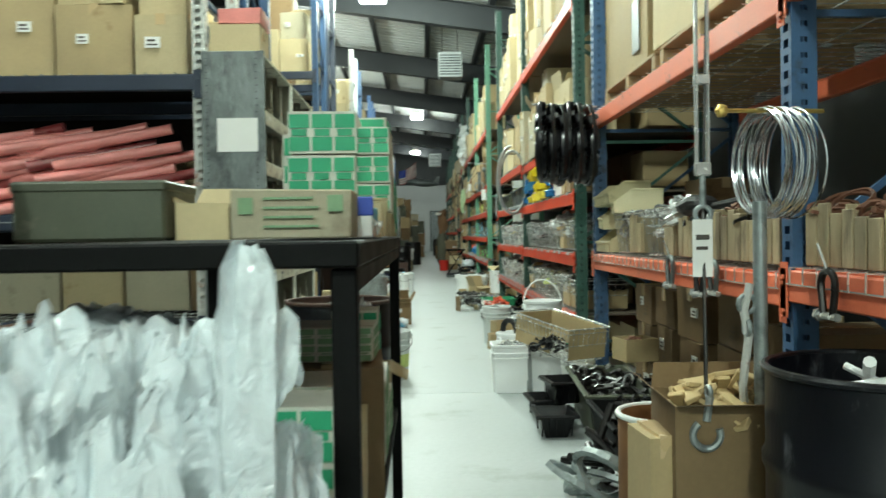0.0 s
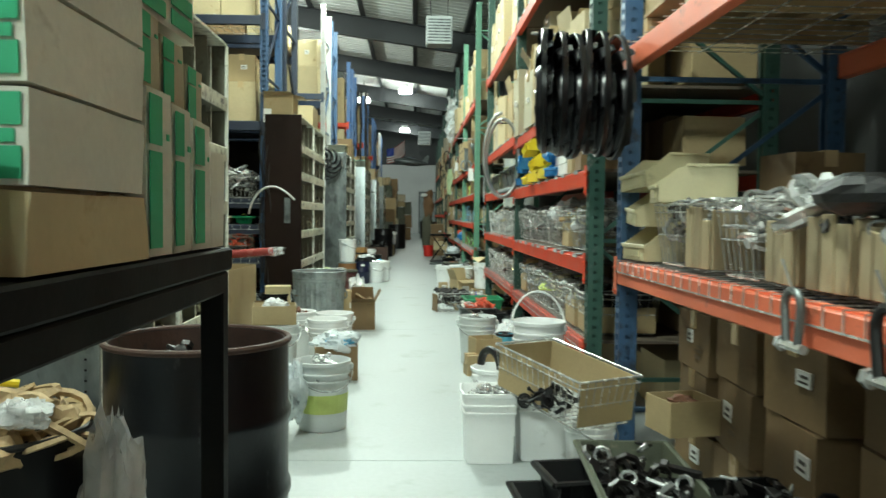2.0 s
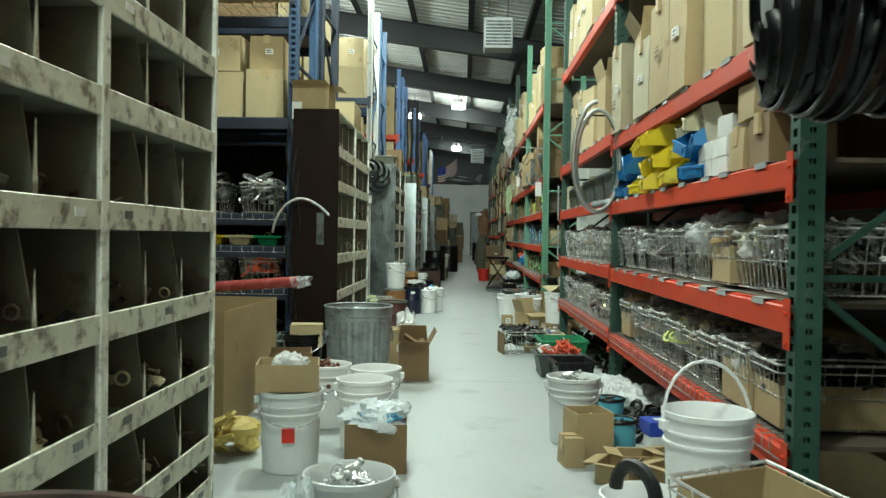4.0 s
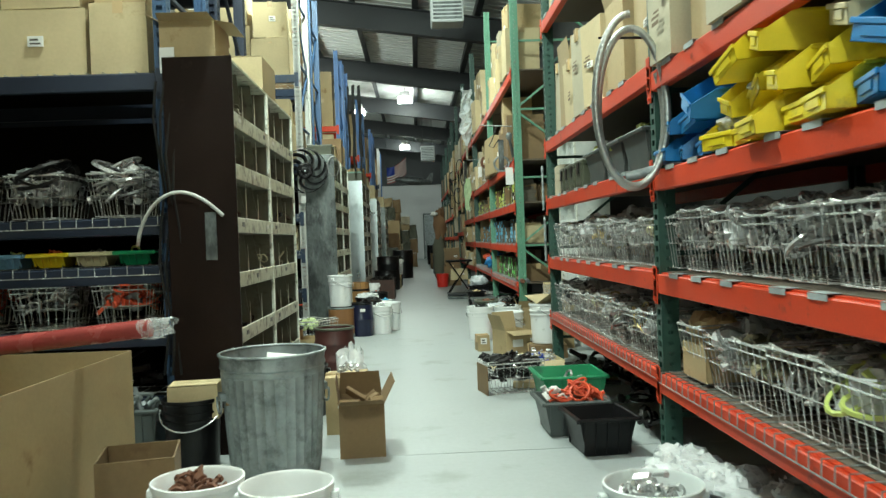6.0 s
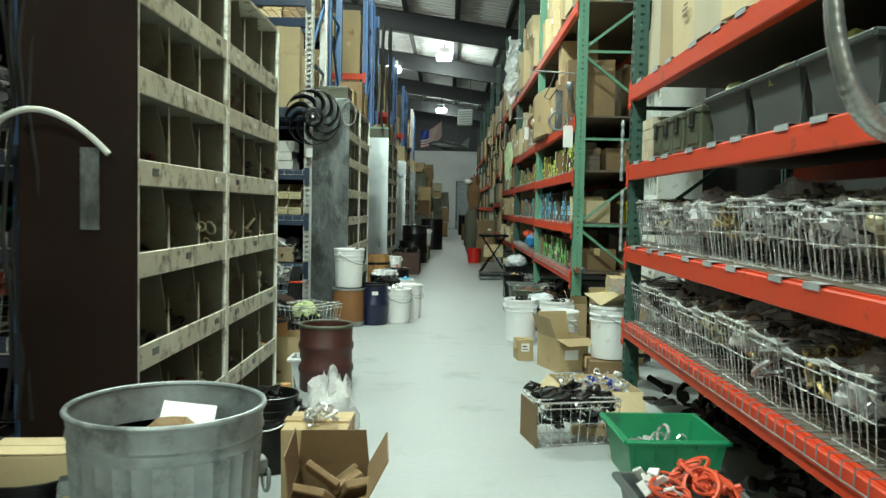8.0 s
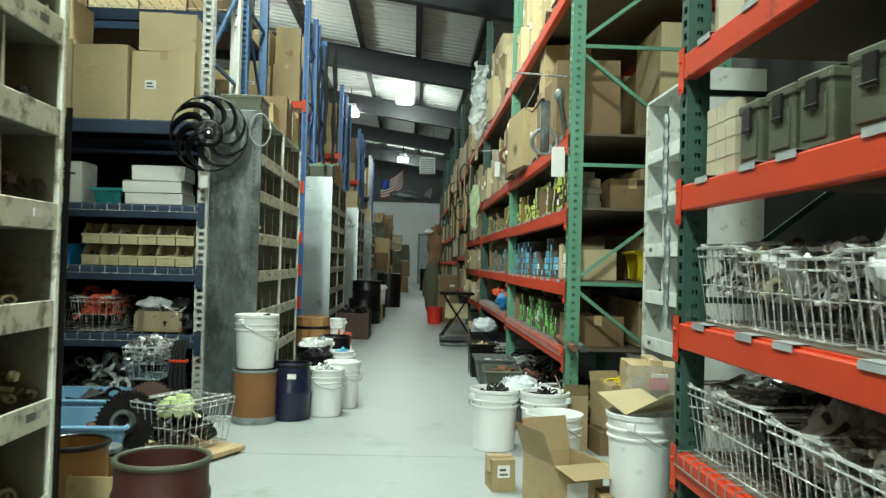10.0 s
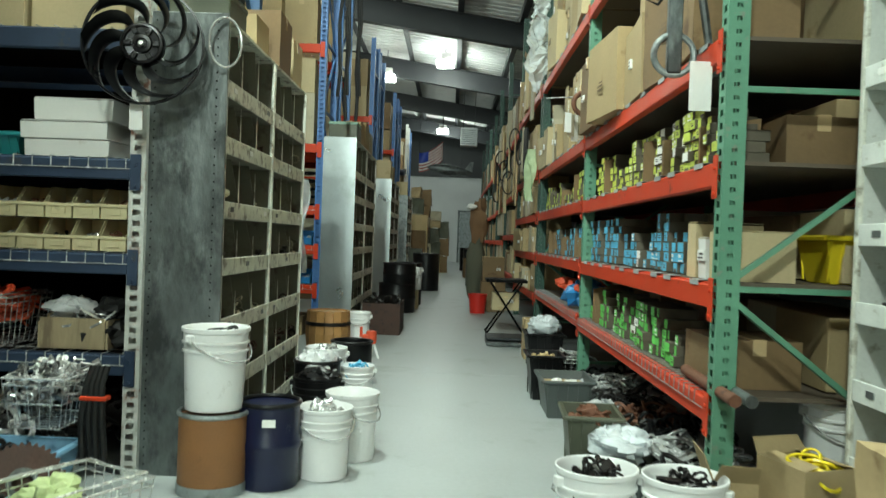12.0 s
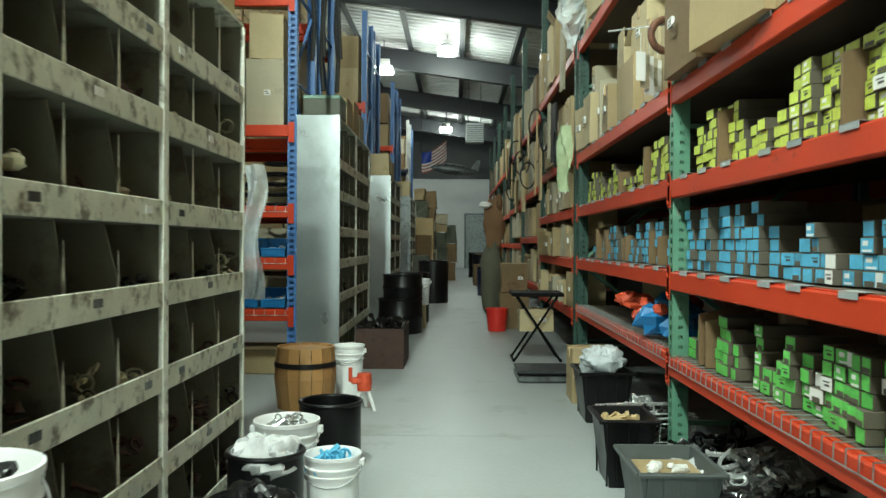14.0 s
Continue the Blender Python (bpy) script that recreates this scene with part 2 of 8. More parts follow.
YELLOWGRN = mat("yellow_green_end_label", (0.52, 0.61, 0.09), 0.55, var=0.3, scale=38, bump=0.05, rand=0.12)
CYAN = mat("blue_end_label", (0.09, 0.42, 0.64), 0.55, var=0.3, scale=38, bump=0.05, rand=0.14)
LEAFGRN = mat("green_end_label", (0.12, 0.56, 0.10), 0.55, var=0.3, scale=38, bump=0.05, rand=0.16)
BOXBODY = mat("small_box_board", (0.10, 0.085, 0.06), 0.7, var=0.12, bump=0.08, rand=0.1)
YBIN = mat("yellow_bin_plastic", (0.75, 0.58, 0.02), 0.4, var=0.1, bump=0.03, dirt=(0.4, 0.3, 0.05), amount=0.1)
BBIN = mat("blue_bin_plastic", (0.01, 0.17, 0.42), 0.4, var=0.1, bump=0.03, dirt=(0.02, 0.1, 0.2), amount=0.1)
TBIN = mat("tan_bin_plastic", (0.60, 0.53, 0.32), 0.45, var=0.1, bump=0.03, dirt=(0.35, 0.3, 0.18), amount=0.15)
GBIN = mat("green_tote_plastic", (0.01, 0.22, 0.09), 0.4, var=0.1, bump=0.03, dirt=(0.02, 0.12, 0.06), amount=0.15)
PBLUE = mat("pale_blue_tote_plastic", (0.20, 0.40, 0.58), 0.45, var=0.1, bump=0.03, dirt=(0.1, 0.2, 0.3), amount=0.15)
GREYTOTE = mat("grey_tote_plastic", (0.075, 0.088, 0.085), 0.45, var=0.1, bump=0.03)
REDP = mat("red_plastic", (0.62, 0.025, 0.015), 0.38, var=0.1, bump=0.03)
REDPARTS = mat("red_orange_parts", (0.62, 0.08, 0.03), 0.45, var=0.25, scale=30, bump=0.05)
OLIVE = mat("olive_can_paint", (0.066, 0.073, 0.046), 0.5, var=0.2, scale=8, bump=0.1, dirt=(0.16, 0.14, 0.1), amount=0.12, dscale=16)
WOOD = mat("bare_wood_slat", (0.50, 0.36, 0.19), 0.65, var=0.2, scale=5, bump=0.2, fine=60, aniso=(1, 1, 0.25), dirt=(0.28, 0.18, 0.08), amount=0.2, rand=0.12)
OLDWOOD = mat("weathered_slat_wood", (0.36, 0.285, 0.17), 0.75, var=0.32, scale=7, bump=0.35, fine=70, aniso=(1, 1, 0.2), dirt=(0.17, 0.125, 0.075), amount=0.4, dscale=9, rand=0.16)
WOODDK = mat("brown_barrel_wood", (0.36, 0.19, 0.065), 0.55, var=0.22, scale=5, bump=0.2, fine=50, aniso=(1, 1, 0.2), dirt=(0.2, 0.1, 0.03), amount=0.2, rand=0.12)
PALLET = mat("pallet_wood", (0.42, 0.30, 0.16), 0.7, var=0.2, scale=6, bump=0.2, aniso=(0.3, 1, 1))
CHIPB = mat("shelf_deck_board", (0.11, 0.085, 0.06), 0.75, var=0.15, scale=20, bump=0.1)
HOSE = mat("ribbed_steel_hose", (0.40, 0.41, 0.39), 0.35, metal=0.75, var=0.15, scale=15, bump=0.05)
RUBBER = mat("black_rubber", (0.006, 0.006, 0.006), 0.55, var=0.2, bump=0.1)
PINK = mat("pink_wrapped_roll", (0.62, 0.20, 0.18), 0.35, var=0.2, scale=10, bump=0.1)
MAROON = mat("maroon_wrapped_roll", (0.20, 0.03, 0.03), 0.3, var=0.2, scale=10, bump=0.1)
KRAFT = mat("crumpled_packing_paper", (0.52, 0.38, 0.19), 0.75, var=0.15, scale=12, bump=0.3, fine=40)
BAG = film_mat("clear_poly_bag", (0.88, 0.90, 0.90), 0.47)
GRNFILM = film_mat("pale_green_film", (0.50, 0.66, 0.38), 0.3)
BAGC = film_mat("very_clear_wrap", (0.86, 0.88, 0.88), 0.75)
BAGW = film_mat("milky_poly_sleeve", (0.86, 0.93, 0.96), 0.34)
NAVYBOX = mat("blue_printed_carton", (0.015, 0.05, 0.36), 0.45, var=0.1, bump=0.04)
LTBLUE = mat("sky_blue_can", (0.10, 0.42, 0.55), 0.4, var=0.12, bump=0.04)
NEON = mat("fluorescent_yellow_plastic", (0.50, 0.58, 0.16), 0.45, var=0.12, bump=0.05)
PALEGRN = mat("pale_green_cloth", (0.42, 0.50, 0.24), 0.7, var=0.25, scale=12, bump=0.3)
ROPE = mat("tan_rope_fibre", (0.42, 0.30, 0.16), 0.8, var=0.25, scale=30, bump=0.3)
ROOFM = mat("white_roof_insulation", (0.76, 0.78, 0.76), 0.55, var=0.1, scale=2, bump=0.15, fine=8, dirt=(0.5, 0.52, 0.5), amount=0.18, dscale=1.2)
STEELDK = mat("dark_rafter_paint", (0.022, 0.025, 0.028), 0.55, var=0.15, bump=0.05)
WALLM = mat("grey_wall_panel", (0.52, 0.55, 0.55), 0.6, var=0.08, scale=1.5, bump=0.08, dirt=(0.38, 0.4, 0.4), amount=0.15, dscale=1)
# side wall colour with the darkness of the gaps behind the racks put in
WALLSHADE = mat("side_wall_shade", (0.05, 0.052, 0.05), 0.8, var=0.2, scale=2, bump=0.1)
WALLW = mat("white_end_wall_panel", (0.68, 0.70, 0.69), 0.6, var=0.06, scale=1.5, bump=0.08)
GLOW = glow_mat("lamp_lens", (0.95, 1.0, 0.97), 30.0)


def floor_mat():
    m = mat("sealed_concrete_floor", (0.37, 0.40, 0.395), 0.5, var=0.14, scale=1.6, bump=0.05, fine=35, dirt=(0.29, 0.31, 0.29), amount=0.3, dscale=1.7, clear=0.12)
    m.node_tree.nodes["Principled BSDF"].inputs["Coat Roughness"].default_value = 0.32
    return m


FLOORM = floor_mat()


# ---- mesh tools ----
class M:
    """Collects corners and faces of one part."""

    def __init__(s):
        s.v, s.f = [], []

    def add(s, vs, fs):
        o = len(s.v)
        s.v += [tuple(p) for p in vs]
        s.f += [tuple(i + o for i in q) for q in fs]
        return s

    def box(s, x0, x1, y0, y1, z0, z1):
        vs = [(x, y, z) for z in (z0, z1) for y in (y0, y1) for x in (x0, x1)]
        return s.add(vs, [(0, 2, 3, 1), (4, 5, 7, 6), (0, 1, 5, 4), (2, 6, 7, 3), (0, 4, 6, 2), (1, 3, 7, 5)])

    def cbox(s, x0, x1, y0, y1, z0, z1, b=0.004, jit=0.0, rng=None):
        """A box with chamfered edges, its corners shifted a little."""
        X, Y, Z = (x0, x1), (y0, y1), (z0, z1)
        vs, idx = [], {}
        for i in (0, 1):
            for j in (0, 1):
                for k in (0, 1):
                    d = Vector((rng.uniform(-jit, jit), rng.uniform(-jit, jit), rng.uniform(-jit, jit) if k else 0)) if jit else Vector((0, 0, 0))
                    sx, sy, sz = (b, -b)[i], (b, -b)[j], (b, -b)[k]
                    c = Vector((X[i], Y[j], Z[k])) + d
                    for a, off in enumerate(((0, sy, sz), (sx, 0, sz), (sx, sy, 0))):
                        idx[i, j, k, a] = len(vs)
                        vs.append(c + Vector(off))
        fs = []
        for e in (0, 1):
            fs.append([idx[e, j, k, 0] for j, k in ((0, 0), (1, 0), (1, 1), (0, 1))][:: (-1 if e == 0 else 1)])
            fs.append([idx[i, e, k, 1] for i, k in ((0, 0), (1, 0), (1, 1), (0, 1))][:: (1 if e == 0 else -1)])
            fs.append([idx[i, j, e, 2] for i, j in ((0, 0), (1, 0), (1, 1), (0, 1))][:: (-1 if e == 0 else 1)])
        for p in (0, 1):
            for q in (0, 1):
                fs.append((idx[0, p, q, 1], idx[1, p, q, 1], idx[1, p, q, 2], idx[0, p, q, 2]))
                fs.append((idx[p, 0, q, 0], idx[p, 1, q, 0], idx[p, 1, q, 2], idx[p, 0, q, 2]))
                fs.append((idx[p, q, 0, 0], idx[p, q, 1, 0], idx[p, q, 1, 1], idx[p, q, 0, 1]))
                for r in (0, 1):
                    fs.append((idx[p, q, r, 0], idx[p, q, r, 1], idx[p, q, r, 2]))
        return s.add(vs, fs)

    def soft(s, x0, x1, y0, y1, z0, z1, rng, jit=0.01, n=4):
        """A slack box: skewed corners, bulged or sunken sides, uneven edges."""
        sk = {(i, j, k): Vector((rng.uniform(-1, 1), rng.uniform(-1, 1), rng.uniform(-1, 0.6) if k else 0)) * jit * 0.7 for i in (0, 1) for j in (0, 1) for k in (0, 1)}
        bl = [rng.uniform(-0.9, 0.7) * jit for _ in range(6)]
        idx, vs, fs = {}, [], []

        def vert(a, b, c):
            if (a, b, c) not in idx:
                u, v, w = a / n, b / n, c / n
                p = Vector((x0 + (x1 - x0) * u, y0 + (y1 - y0) * v, z0 + (z1 - z0) * w))
                for (i, j, k), d in sk.items():
                    p += d * (u if i else 1 - u) * (v if j else 1 - v) * (w if k else 1 - w)
                su, sv, sw = (math.sin(math.pi * q) for q in (u, v, w))
                p.x += (bl[1] if a == n else -bl[0] if a == 0 else 0) * sv * sw
                p.y += (bl[3] if b == n else -bl[2] if b == 0 else 0) * su * sw
                p.z += (bl[4] if c == n else 0) * su * sv
                if c:
                    p += Vector((rng.uniform(-1, 1), rng.uniform(-1, 1), rng.uniform(-1, 1))) * jit * 0.16
                idx[a, b, c] = len(vs)
                vs.append(p)
            return idx[a, b, c]

        for e in (0, n):
            for i in range(n):
                for j in range(n):
                    q = ((i, j), (i + 1, j), (i + 1, j + 1), (i, j + 1))
                    for f, flip in (([vert(e, a, b) for a, b in q], e == 0), ([vert(a, e, b) for a, b in q], e == n), ([vert(a, b, e) for a, b in q], e == 0)):
                        fs.append(tuple(f[::-1] if flip else f))
        return s.add(vs, fs)

    def rod(s, a, b, r, n=6, r2=None, cap=True):
        a, b = Vector(a), Vector(b)
        d = (b - a)
        if d.length < 1e-6:
            return s
        d.normalize()
        u = d.orthogonal().normalized()
        w = d.cross(u)
        r2 = r if r2 is None else r2
        vs = [p + (u * math.cos(t) + w * math.sin(t)) * q for p, q in ((a, r), (b, r2)) for t in (2 * math.pi * i / n for i in range(n))]
        fs = [(i, (i + 1) % n, n + (i + 1) % n, n + i) for i in range(n)]
        if cap:
            fs += [tuple(range(n))[::-1], tuple(range(n, 2 * n))]
        return s.add(vs, fs)

    def tube(s, pts, r, n=6, closed=False, wave=None):
        pts = [Vector(p) for p in pts]
        k = len(pts)
        vs = []
        u = None
        for i, p in enumerate(pts):
            a = pts[(i - 1) % k] if (closed or i) else p
            c = pts[(i + 1) % k] if (closed or i < k - 1) else p
            d = (c - a).normalized()
            if u is None:
                u = d.orthogonal().normalized()
            else:
                u = (u - d * u.dot(d)).normalized()
            w = d.cross(u)
            rr = r * (wave(i) if wave else 1)
            vs += [p + (u * math.cos(t) + w * math.sin(t)) * rr for t in (2 * math.pi * j / n for j in range(n))]
        fs = []
        for i in range(k if closed else k - 1):
            a, b = i * n, ((i + 1) % k) * n
            fs += [(a + j, a + (j + 1) % n, b + (j + 1) % n, b + j) for j in range(n)]
        if not closed:
            fs += [tuple(range(n))[::-1], tuple(range((k - 1) * n, k * n))]
        return s.add(vs, fs)

    def lathe(s, prof, n=28, flute=0.0, count=0, c=(0, 0, 0), sq=0.0):
        """Turns (radius, height) pairs round the upright axis; flute ripples the wall; sq squares it off."""
        vs = []
        for r, z in prof:
            for i in range(n):
                t = 2 * math.pi * i / n
                q = r * (1 + (flute * math.cos(count * t) if count else 0))
                if sq:
                    q *= 1 + sq * (1 / max(abs(math.cos(t)), abs(math.sin(t))) - 1)
                vs.append((c[0] + q * math.cos(t), c[1] + q * math.sin(t), c[2] + z))
        fs = []
        for a in range(len(prof) - 1):
            for i in range(n):
                j = (i + 1) % n
                fs.append((a * n + i, a * n + j, (a + 1) * n + j, (a + 1) * n + i))
        shut = prof[0] != prof[-1]
        if prof[0][0] > 1e-5 and shut:
            fs.append(tuple(range(n))[::-1])
        if prof[-1][0] > 1e-5 and shut:
            fs.append(tuple(range((len(prof) - 1) * n, len(prof) * n)))
        return s.add(vs, fs)

    def torus(s, c, R, r, axis="z", n=28, k=6, arc=1.0, start=0.0, squash=1.0):
        pts = []
        m = n if arc >= 1 else n + 1
        for i in range(m):
            t = start + 2 * math.pi * arc * i / n
            a, b = R * math.cos(t), R * math.sin(t) * squash
            pts.append({"z": (a, b, 0), "x": (0, a, b), "y": (a, 0, b)}[axis])
        return s.tube([Vector(p) + Vector(c) for p in pts], r, k, closed=arc >= 1)

    def lump(s, c, rx, ry, rz, rough=0.25, n=10, m=7, rng=random):
        """A crumpled closed blob."""
        vs = [(c[0], c[1], c[2] - rz)]
        ph = [rng.uniform(0, 6.3) for _ in range(6)]
        for j in range(1, m):
            a = math.pi * j / m
            for i in range(n):
                t = 2 * math.pi * i / n
                q = 1 + rough * (math.sin(3 * t + ph[0] + 2 * a) * 0.5 + math.sin(5 * a + ph[1] + t) * 0.4 + rng.uniform(-0.5, 0.5))
                vs.append((c[0] + rx * q * math.sin(a) * math.cos(t), c[1] + ry * q * math.sin(a) * math.sin(t), c[2] - rz * q * math.cos(a)))
        vs.append((c[0], c[1], c[2] + rz))
        fs = [(0, 1 + (i + 1) % n, 1 + i) for i in range(n)]
        for j in range(m - 2):
            for i in range(n):
                a, b = 1 + j * n, 1 + (j + 1) * n
                fs.append((a + i, a + (i + 1) % n, b + (i + 1) % n, b + i))
        e = 1 + (m - 2) * n
        fs += [(e + i, e + (i + 1) % n, len(vs) - 1) for i in range(n)]
        return s.add(vs, fs)

    def sheet(s, fn, nu, nv, thick=0.0):
        vs = [fn(i / nu, j / nv) for j in range(nv + 1) for i in range(nu + 1)]
        fs = [(j * (nu + 1) + i, j * (nu + 1) + i + 1, (j + 1) * (nu + 1) + i + 1, (j + 1) * (nu + 1) + i) for j in range(nv) for i in range(nu)]
        return s.add(vs, fs)

    def move(s, m):
        s.v = [tuple(m @ Vector(p)) for p in s.v]
        return s

    def take(s, other, m=None):
        return s.add([m @ Vector(p) for p in other.v] if m else other.v, other.f)


def mesh_of(name, m, material, smooth=False):
    me = bpy.data.meshes.new(name)
    me.from_pydata(m.v, [], m.f)
    me.materials.append(material)
    if smooth:
        me.polygons.foreach_set("use_smooth", [True] * len(me.polygons))
        me.set_sharp_from_angle(angle=radians(42))
    me.update()
    return me


def part(name, m, material, parent=None, label="", smooth=False):
    """Links one mesh as a part under a thing (or alone)."""
    ob = new(name, m if isinstance(m, bpy.types.Mesh) else mesh_of(name, m, material, smooth))
    if parent:
        ob.parent = parent
    if label:
        ob["label"] = label
    return ob


def thing(name, label, category, at=(0, 0, 0), rz=0.0, group="", kind="", rx=0.0, ry=0.0):
    ob = new(name)
    ob.empty_display_size = 0.1
    ob.matrix_basis = pose(*at, rx, ry, rz)
    return tagged(ob, label, category, group, kind)


def solo(name, m, material, label, category, at=(0, 0, 0), rz=0.0, group="", kind="", smooth=False):
    ob = part(name, m, material, None, "", smooth)
    ob.matrix_basis = pose(*at, 0, 0, rz)
    return tagged(ob, label, category, group, kind)


# ---- the building ----
XR, XL = 1.29, -0.85          # faces of the racks and of the cases along the aisle
WEST, EAST, SOUTH, NORTH = -16.0, 3.4, -5.0, 53.0


def roof_z(x):
    return 6.62 - 0.14 * (x - 0.2)


def building():
    joints = [-3.9, 5.25, 9.6, 14.05, 18.4, 23.0, 28.0, 33.0, 38.0, 43.0, 48.0]
    rows = [SOUTH] + joints + [NORTH]
    fl = tagged(new("floor"), "pale grey sealed concrete slab with sawn joints", "floor", kind="structure")
    for a, b in zip(rows, rows[1:]):
        part("slab", M().box(WEST, EAST, a + 0.003, b - 0.003, -0.2, 0.0), FLOORM, fl)
    part("joint_filler", M().box(WEST, EAST, SOUTH, NORTH, -0.25, -0.004), STEELDK, fl)
    # both side walls are dark to give black gaps between loads; west is unseen
    solo("wall_east", M().box(EAST, EAST + 0.2, SOUTH, NORTH, 0, 8), WALLSHADE, "side wall behind the racks, coloured dark in place of shade", "wall", kind="structure")
    solo("wall_west", M().box(WEST - 0.2, WEST, SOUTH, NORTH, 0, 10), WALLSHADE, "unseen side wall, coloured dark in place of shade", "wall", kind="structure")
    solo("wall_south", M().box(WEST, EAST, SOUTH - 0.2, SOUTH, 0, 10), WALLM, "grey metal end wall", "wall", kind="structure")
    wn = tagged(new("wall_north"), "white ribbed end wall with a grey door", "wall", kind="structure")
    ribs = M().box(WEST, EAST, NORTH, NORTH + 0.2, 0, 10)
    for i in range(60):
        x = -7 + i * 0.17
        ribs.box(x, x + 0.03, NORTH - 0.02, NORTH, 0.0, 7.5)
    part("panel", ribs, WALLW, wn)
    part("upper_panel", M().box(WEST, EAST, NORTH - 0.09, NORTH - 0.03, 4.4, 10.0), STEELDK, wn, "dark upper wall panel")
    d = tagged(new("door_1"), "grey steel door in the far white wall", "door", kind="structure")
    part("door_frame", M().box(0.55, 0.65, NORTH - 0.08, NORTH - 0.02, 0, 2.6).box(1.75, 1.85, NORTH - 0.08, NORTH - 0.02, 0, 2.6).box(0.55, 1.85, NORTH - 0.08, NORTH - 0.02, 2.6, 2.7), GALVDK, d)
    leaf = part("door_leaf", M().cbox(0.66, 1.74, NORTH - 0.06, NORTH - 0.022, 0.01, 2.59), GALV, d)
    part("door_handle", M().rod((0.75, NORTH - 0.12, 1.0), (0.9, NORTH - 0.12, 1.0), 0.012).rod((0.75, NORTH - 0.12, 1.0), (0.75, NORTH - 0.06, 1.0), 0.012), ZINC, leaf)
    # sloping roof: insulation panels between purlins
    ro = M()
    vs = [(WEST, SOUTH, roof_z(WEST)), (EAST, SOUTH, roof_z(EAST)), (EAST, NORTH, roof_z(EAST)), (WEST, NORTH, roof_z(WEST))]
    ro.add(vs + [(a, b, c + 0.15) for a, b, c in vs], [(0, 1, 2, 3), (4, 7, 6, 5), (0, 4, 5, 1), (1, 5, 6, 2), (2, 6, 7, 3), (3, 7, 4, 0)])
    # standing ribs of the roof sheet
    for i in range(190):
        y = SOUTH + 0.3 + i * 0.305
        r = M().box(-9.0, EAST, y, y + 0.035, -0.022, 0.0)
        r.v = [(a, b, c + roof_z(a)) for a, b, c in r.v]
        ro.take(r)
    solo("ceiling", ro, ROOFM, "white insulated sloping metal roof lining", "ceiling", kind="structure")
    for i in range(14):
        x = -15.4 + i * 1.42
        p = M().box(x, x + 0.06, SOUTH, NORTH, roof_z(x) - 0.22, roof_z(x) - 0.03).box(x, x + 0.14, SOUTH, NORTH, roof_z(x) - 0.23, roof_z(x) - 0.215)
        solo("roof_purlin", p, STEELDK, "dark steel purlin under the roof lining", "purlin", group="roof purlins", kind="structure")
    for i in range(10):
        y = -0.7 + i * 6.1
        r = M()
        for (z0, z1, w) in ((-0.80, -0.78, 0.12), (-0.78, -0.25, 0.012), (-0.25, -0.23, 0.12)):
            q = M().box(WEST, EAST, y - w, y + w, z0, z1)
            q.v = [(a, b, c + roof_z(a)) for a, b, c in q.v]
            r.take(q)
        solo("rafter", r, STEELDK, "dark steel I-beam rafter spanning the roof", "rafter", group="rafters", kind="structure")


building()


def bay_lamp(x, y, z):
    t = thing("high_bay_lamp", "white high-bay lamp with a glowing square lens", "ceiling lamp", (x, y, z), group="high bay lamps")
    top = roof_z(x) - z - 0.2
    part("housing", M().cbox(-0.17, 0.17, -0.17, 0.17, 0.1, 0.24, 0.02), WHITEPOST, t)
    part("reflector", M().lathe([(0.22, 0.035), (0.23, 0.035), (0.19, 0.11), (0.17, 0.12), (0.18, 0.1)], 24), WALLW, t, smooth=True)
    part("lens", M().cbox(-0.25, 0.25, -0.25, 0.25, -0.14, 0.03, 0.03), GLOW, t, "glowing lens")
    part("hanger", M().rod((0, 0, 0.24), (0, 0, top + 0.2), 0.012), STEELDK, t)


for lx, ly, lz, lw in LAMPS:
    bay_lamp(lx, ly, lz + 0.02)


def heater(x, y, z):
    t = thing("unit_heater", "grey hanging unit heater with louvred face", "heater", (x, y, z), group="unit heaters")
    part("casing", M().cbox(-0.3, 0.3, -0.22, 0.3, -0.32, 0.32, 0.02), WALLM, t)
    for i in range(8):
        z0 = -0.27 + i * 0.068
        part("louvre", M().box(-0.26, 0.26, -0.25, -0.222, z0, z0 + 0.035), GALVDK, t)
    for sx in (-0.2, 0.2):
        part("hanger_rod", M().rod((sx, 0, 0.32), (sx, 0, roof_z(x + sx) - z), 0.01), STEELDK, t)


heater(0.85, 20.2, 5.42)
heater(0.75, 40.0, 4.85)


# ---- racks ----
def post(m, x, y, h, w=0.076, d=0.085, face=-1):
    """A punched post: strips with rungs between the slots on the front and on both flanks."""
    e = 0.02
    y0, y1 = (y, y + d) if face < 0 else (y - d, y)
    for sx in (x - w / 2, x + w / 2 - 0.003):
        m.box(sx, sx + 0.003, y0, y0 + 0.032, 0, h).box(sx, sx + 0.003, y1 - 0.032, y1, 0, h)
        for i in range(int(h / 0.0508)):
            m.box(sx, sx + 0.003, y0 + 0.032, y1 - 0.032, i * 0.0508, i * 0.0508 + 0.034)
    for yy in (y0, y1 - 0.003):
        m.box(x - w / 2 + 0.003, x - w / 2 + e, yy, yy + 0.003, 0, h).box(x + w / 2 - e, x + w / 2 - 0.003, yy, yy + 0.003, 0, h)
        if (yy == y0) == (face < 0):
            for i in range(int(h / 0.0508)):
                m.box(x - w / 2 + e, x + w / 2 - e, yy, yy + 0.003, i * 0.0508, i * 0.0508 + 0.024)
    m.box(x - w / 2 + 0.004, x + w / 2 - 0.004, (y0 + y1) / 2 - 0.003, (y0 + y1) / 2 + 0.003, 0, h)
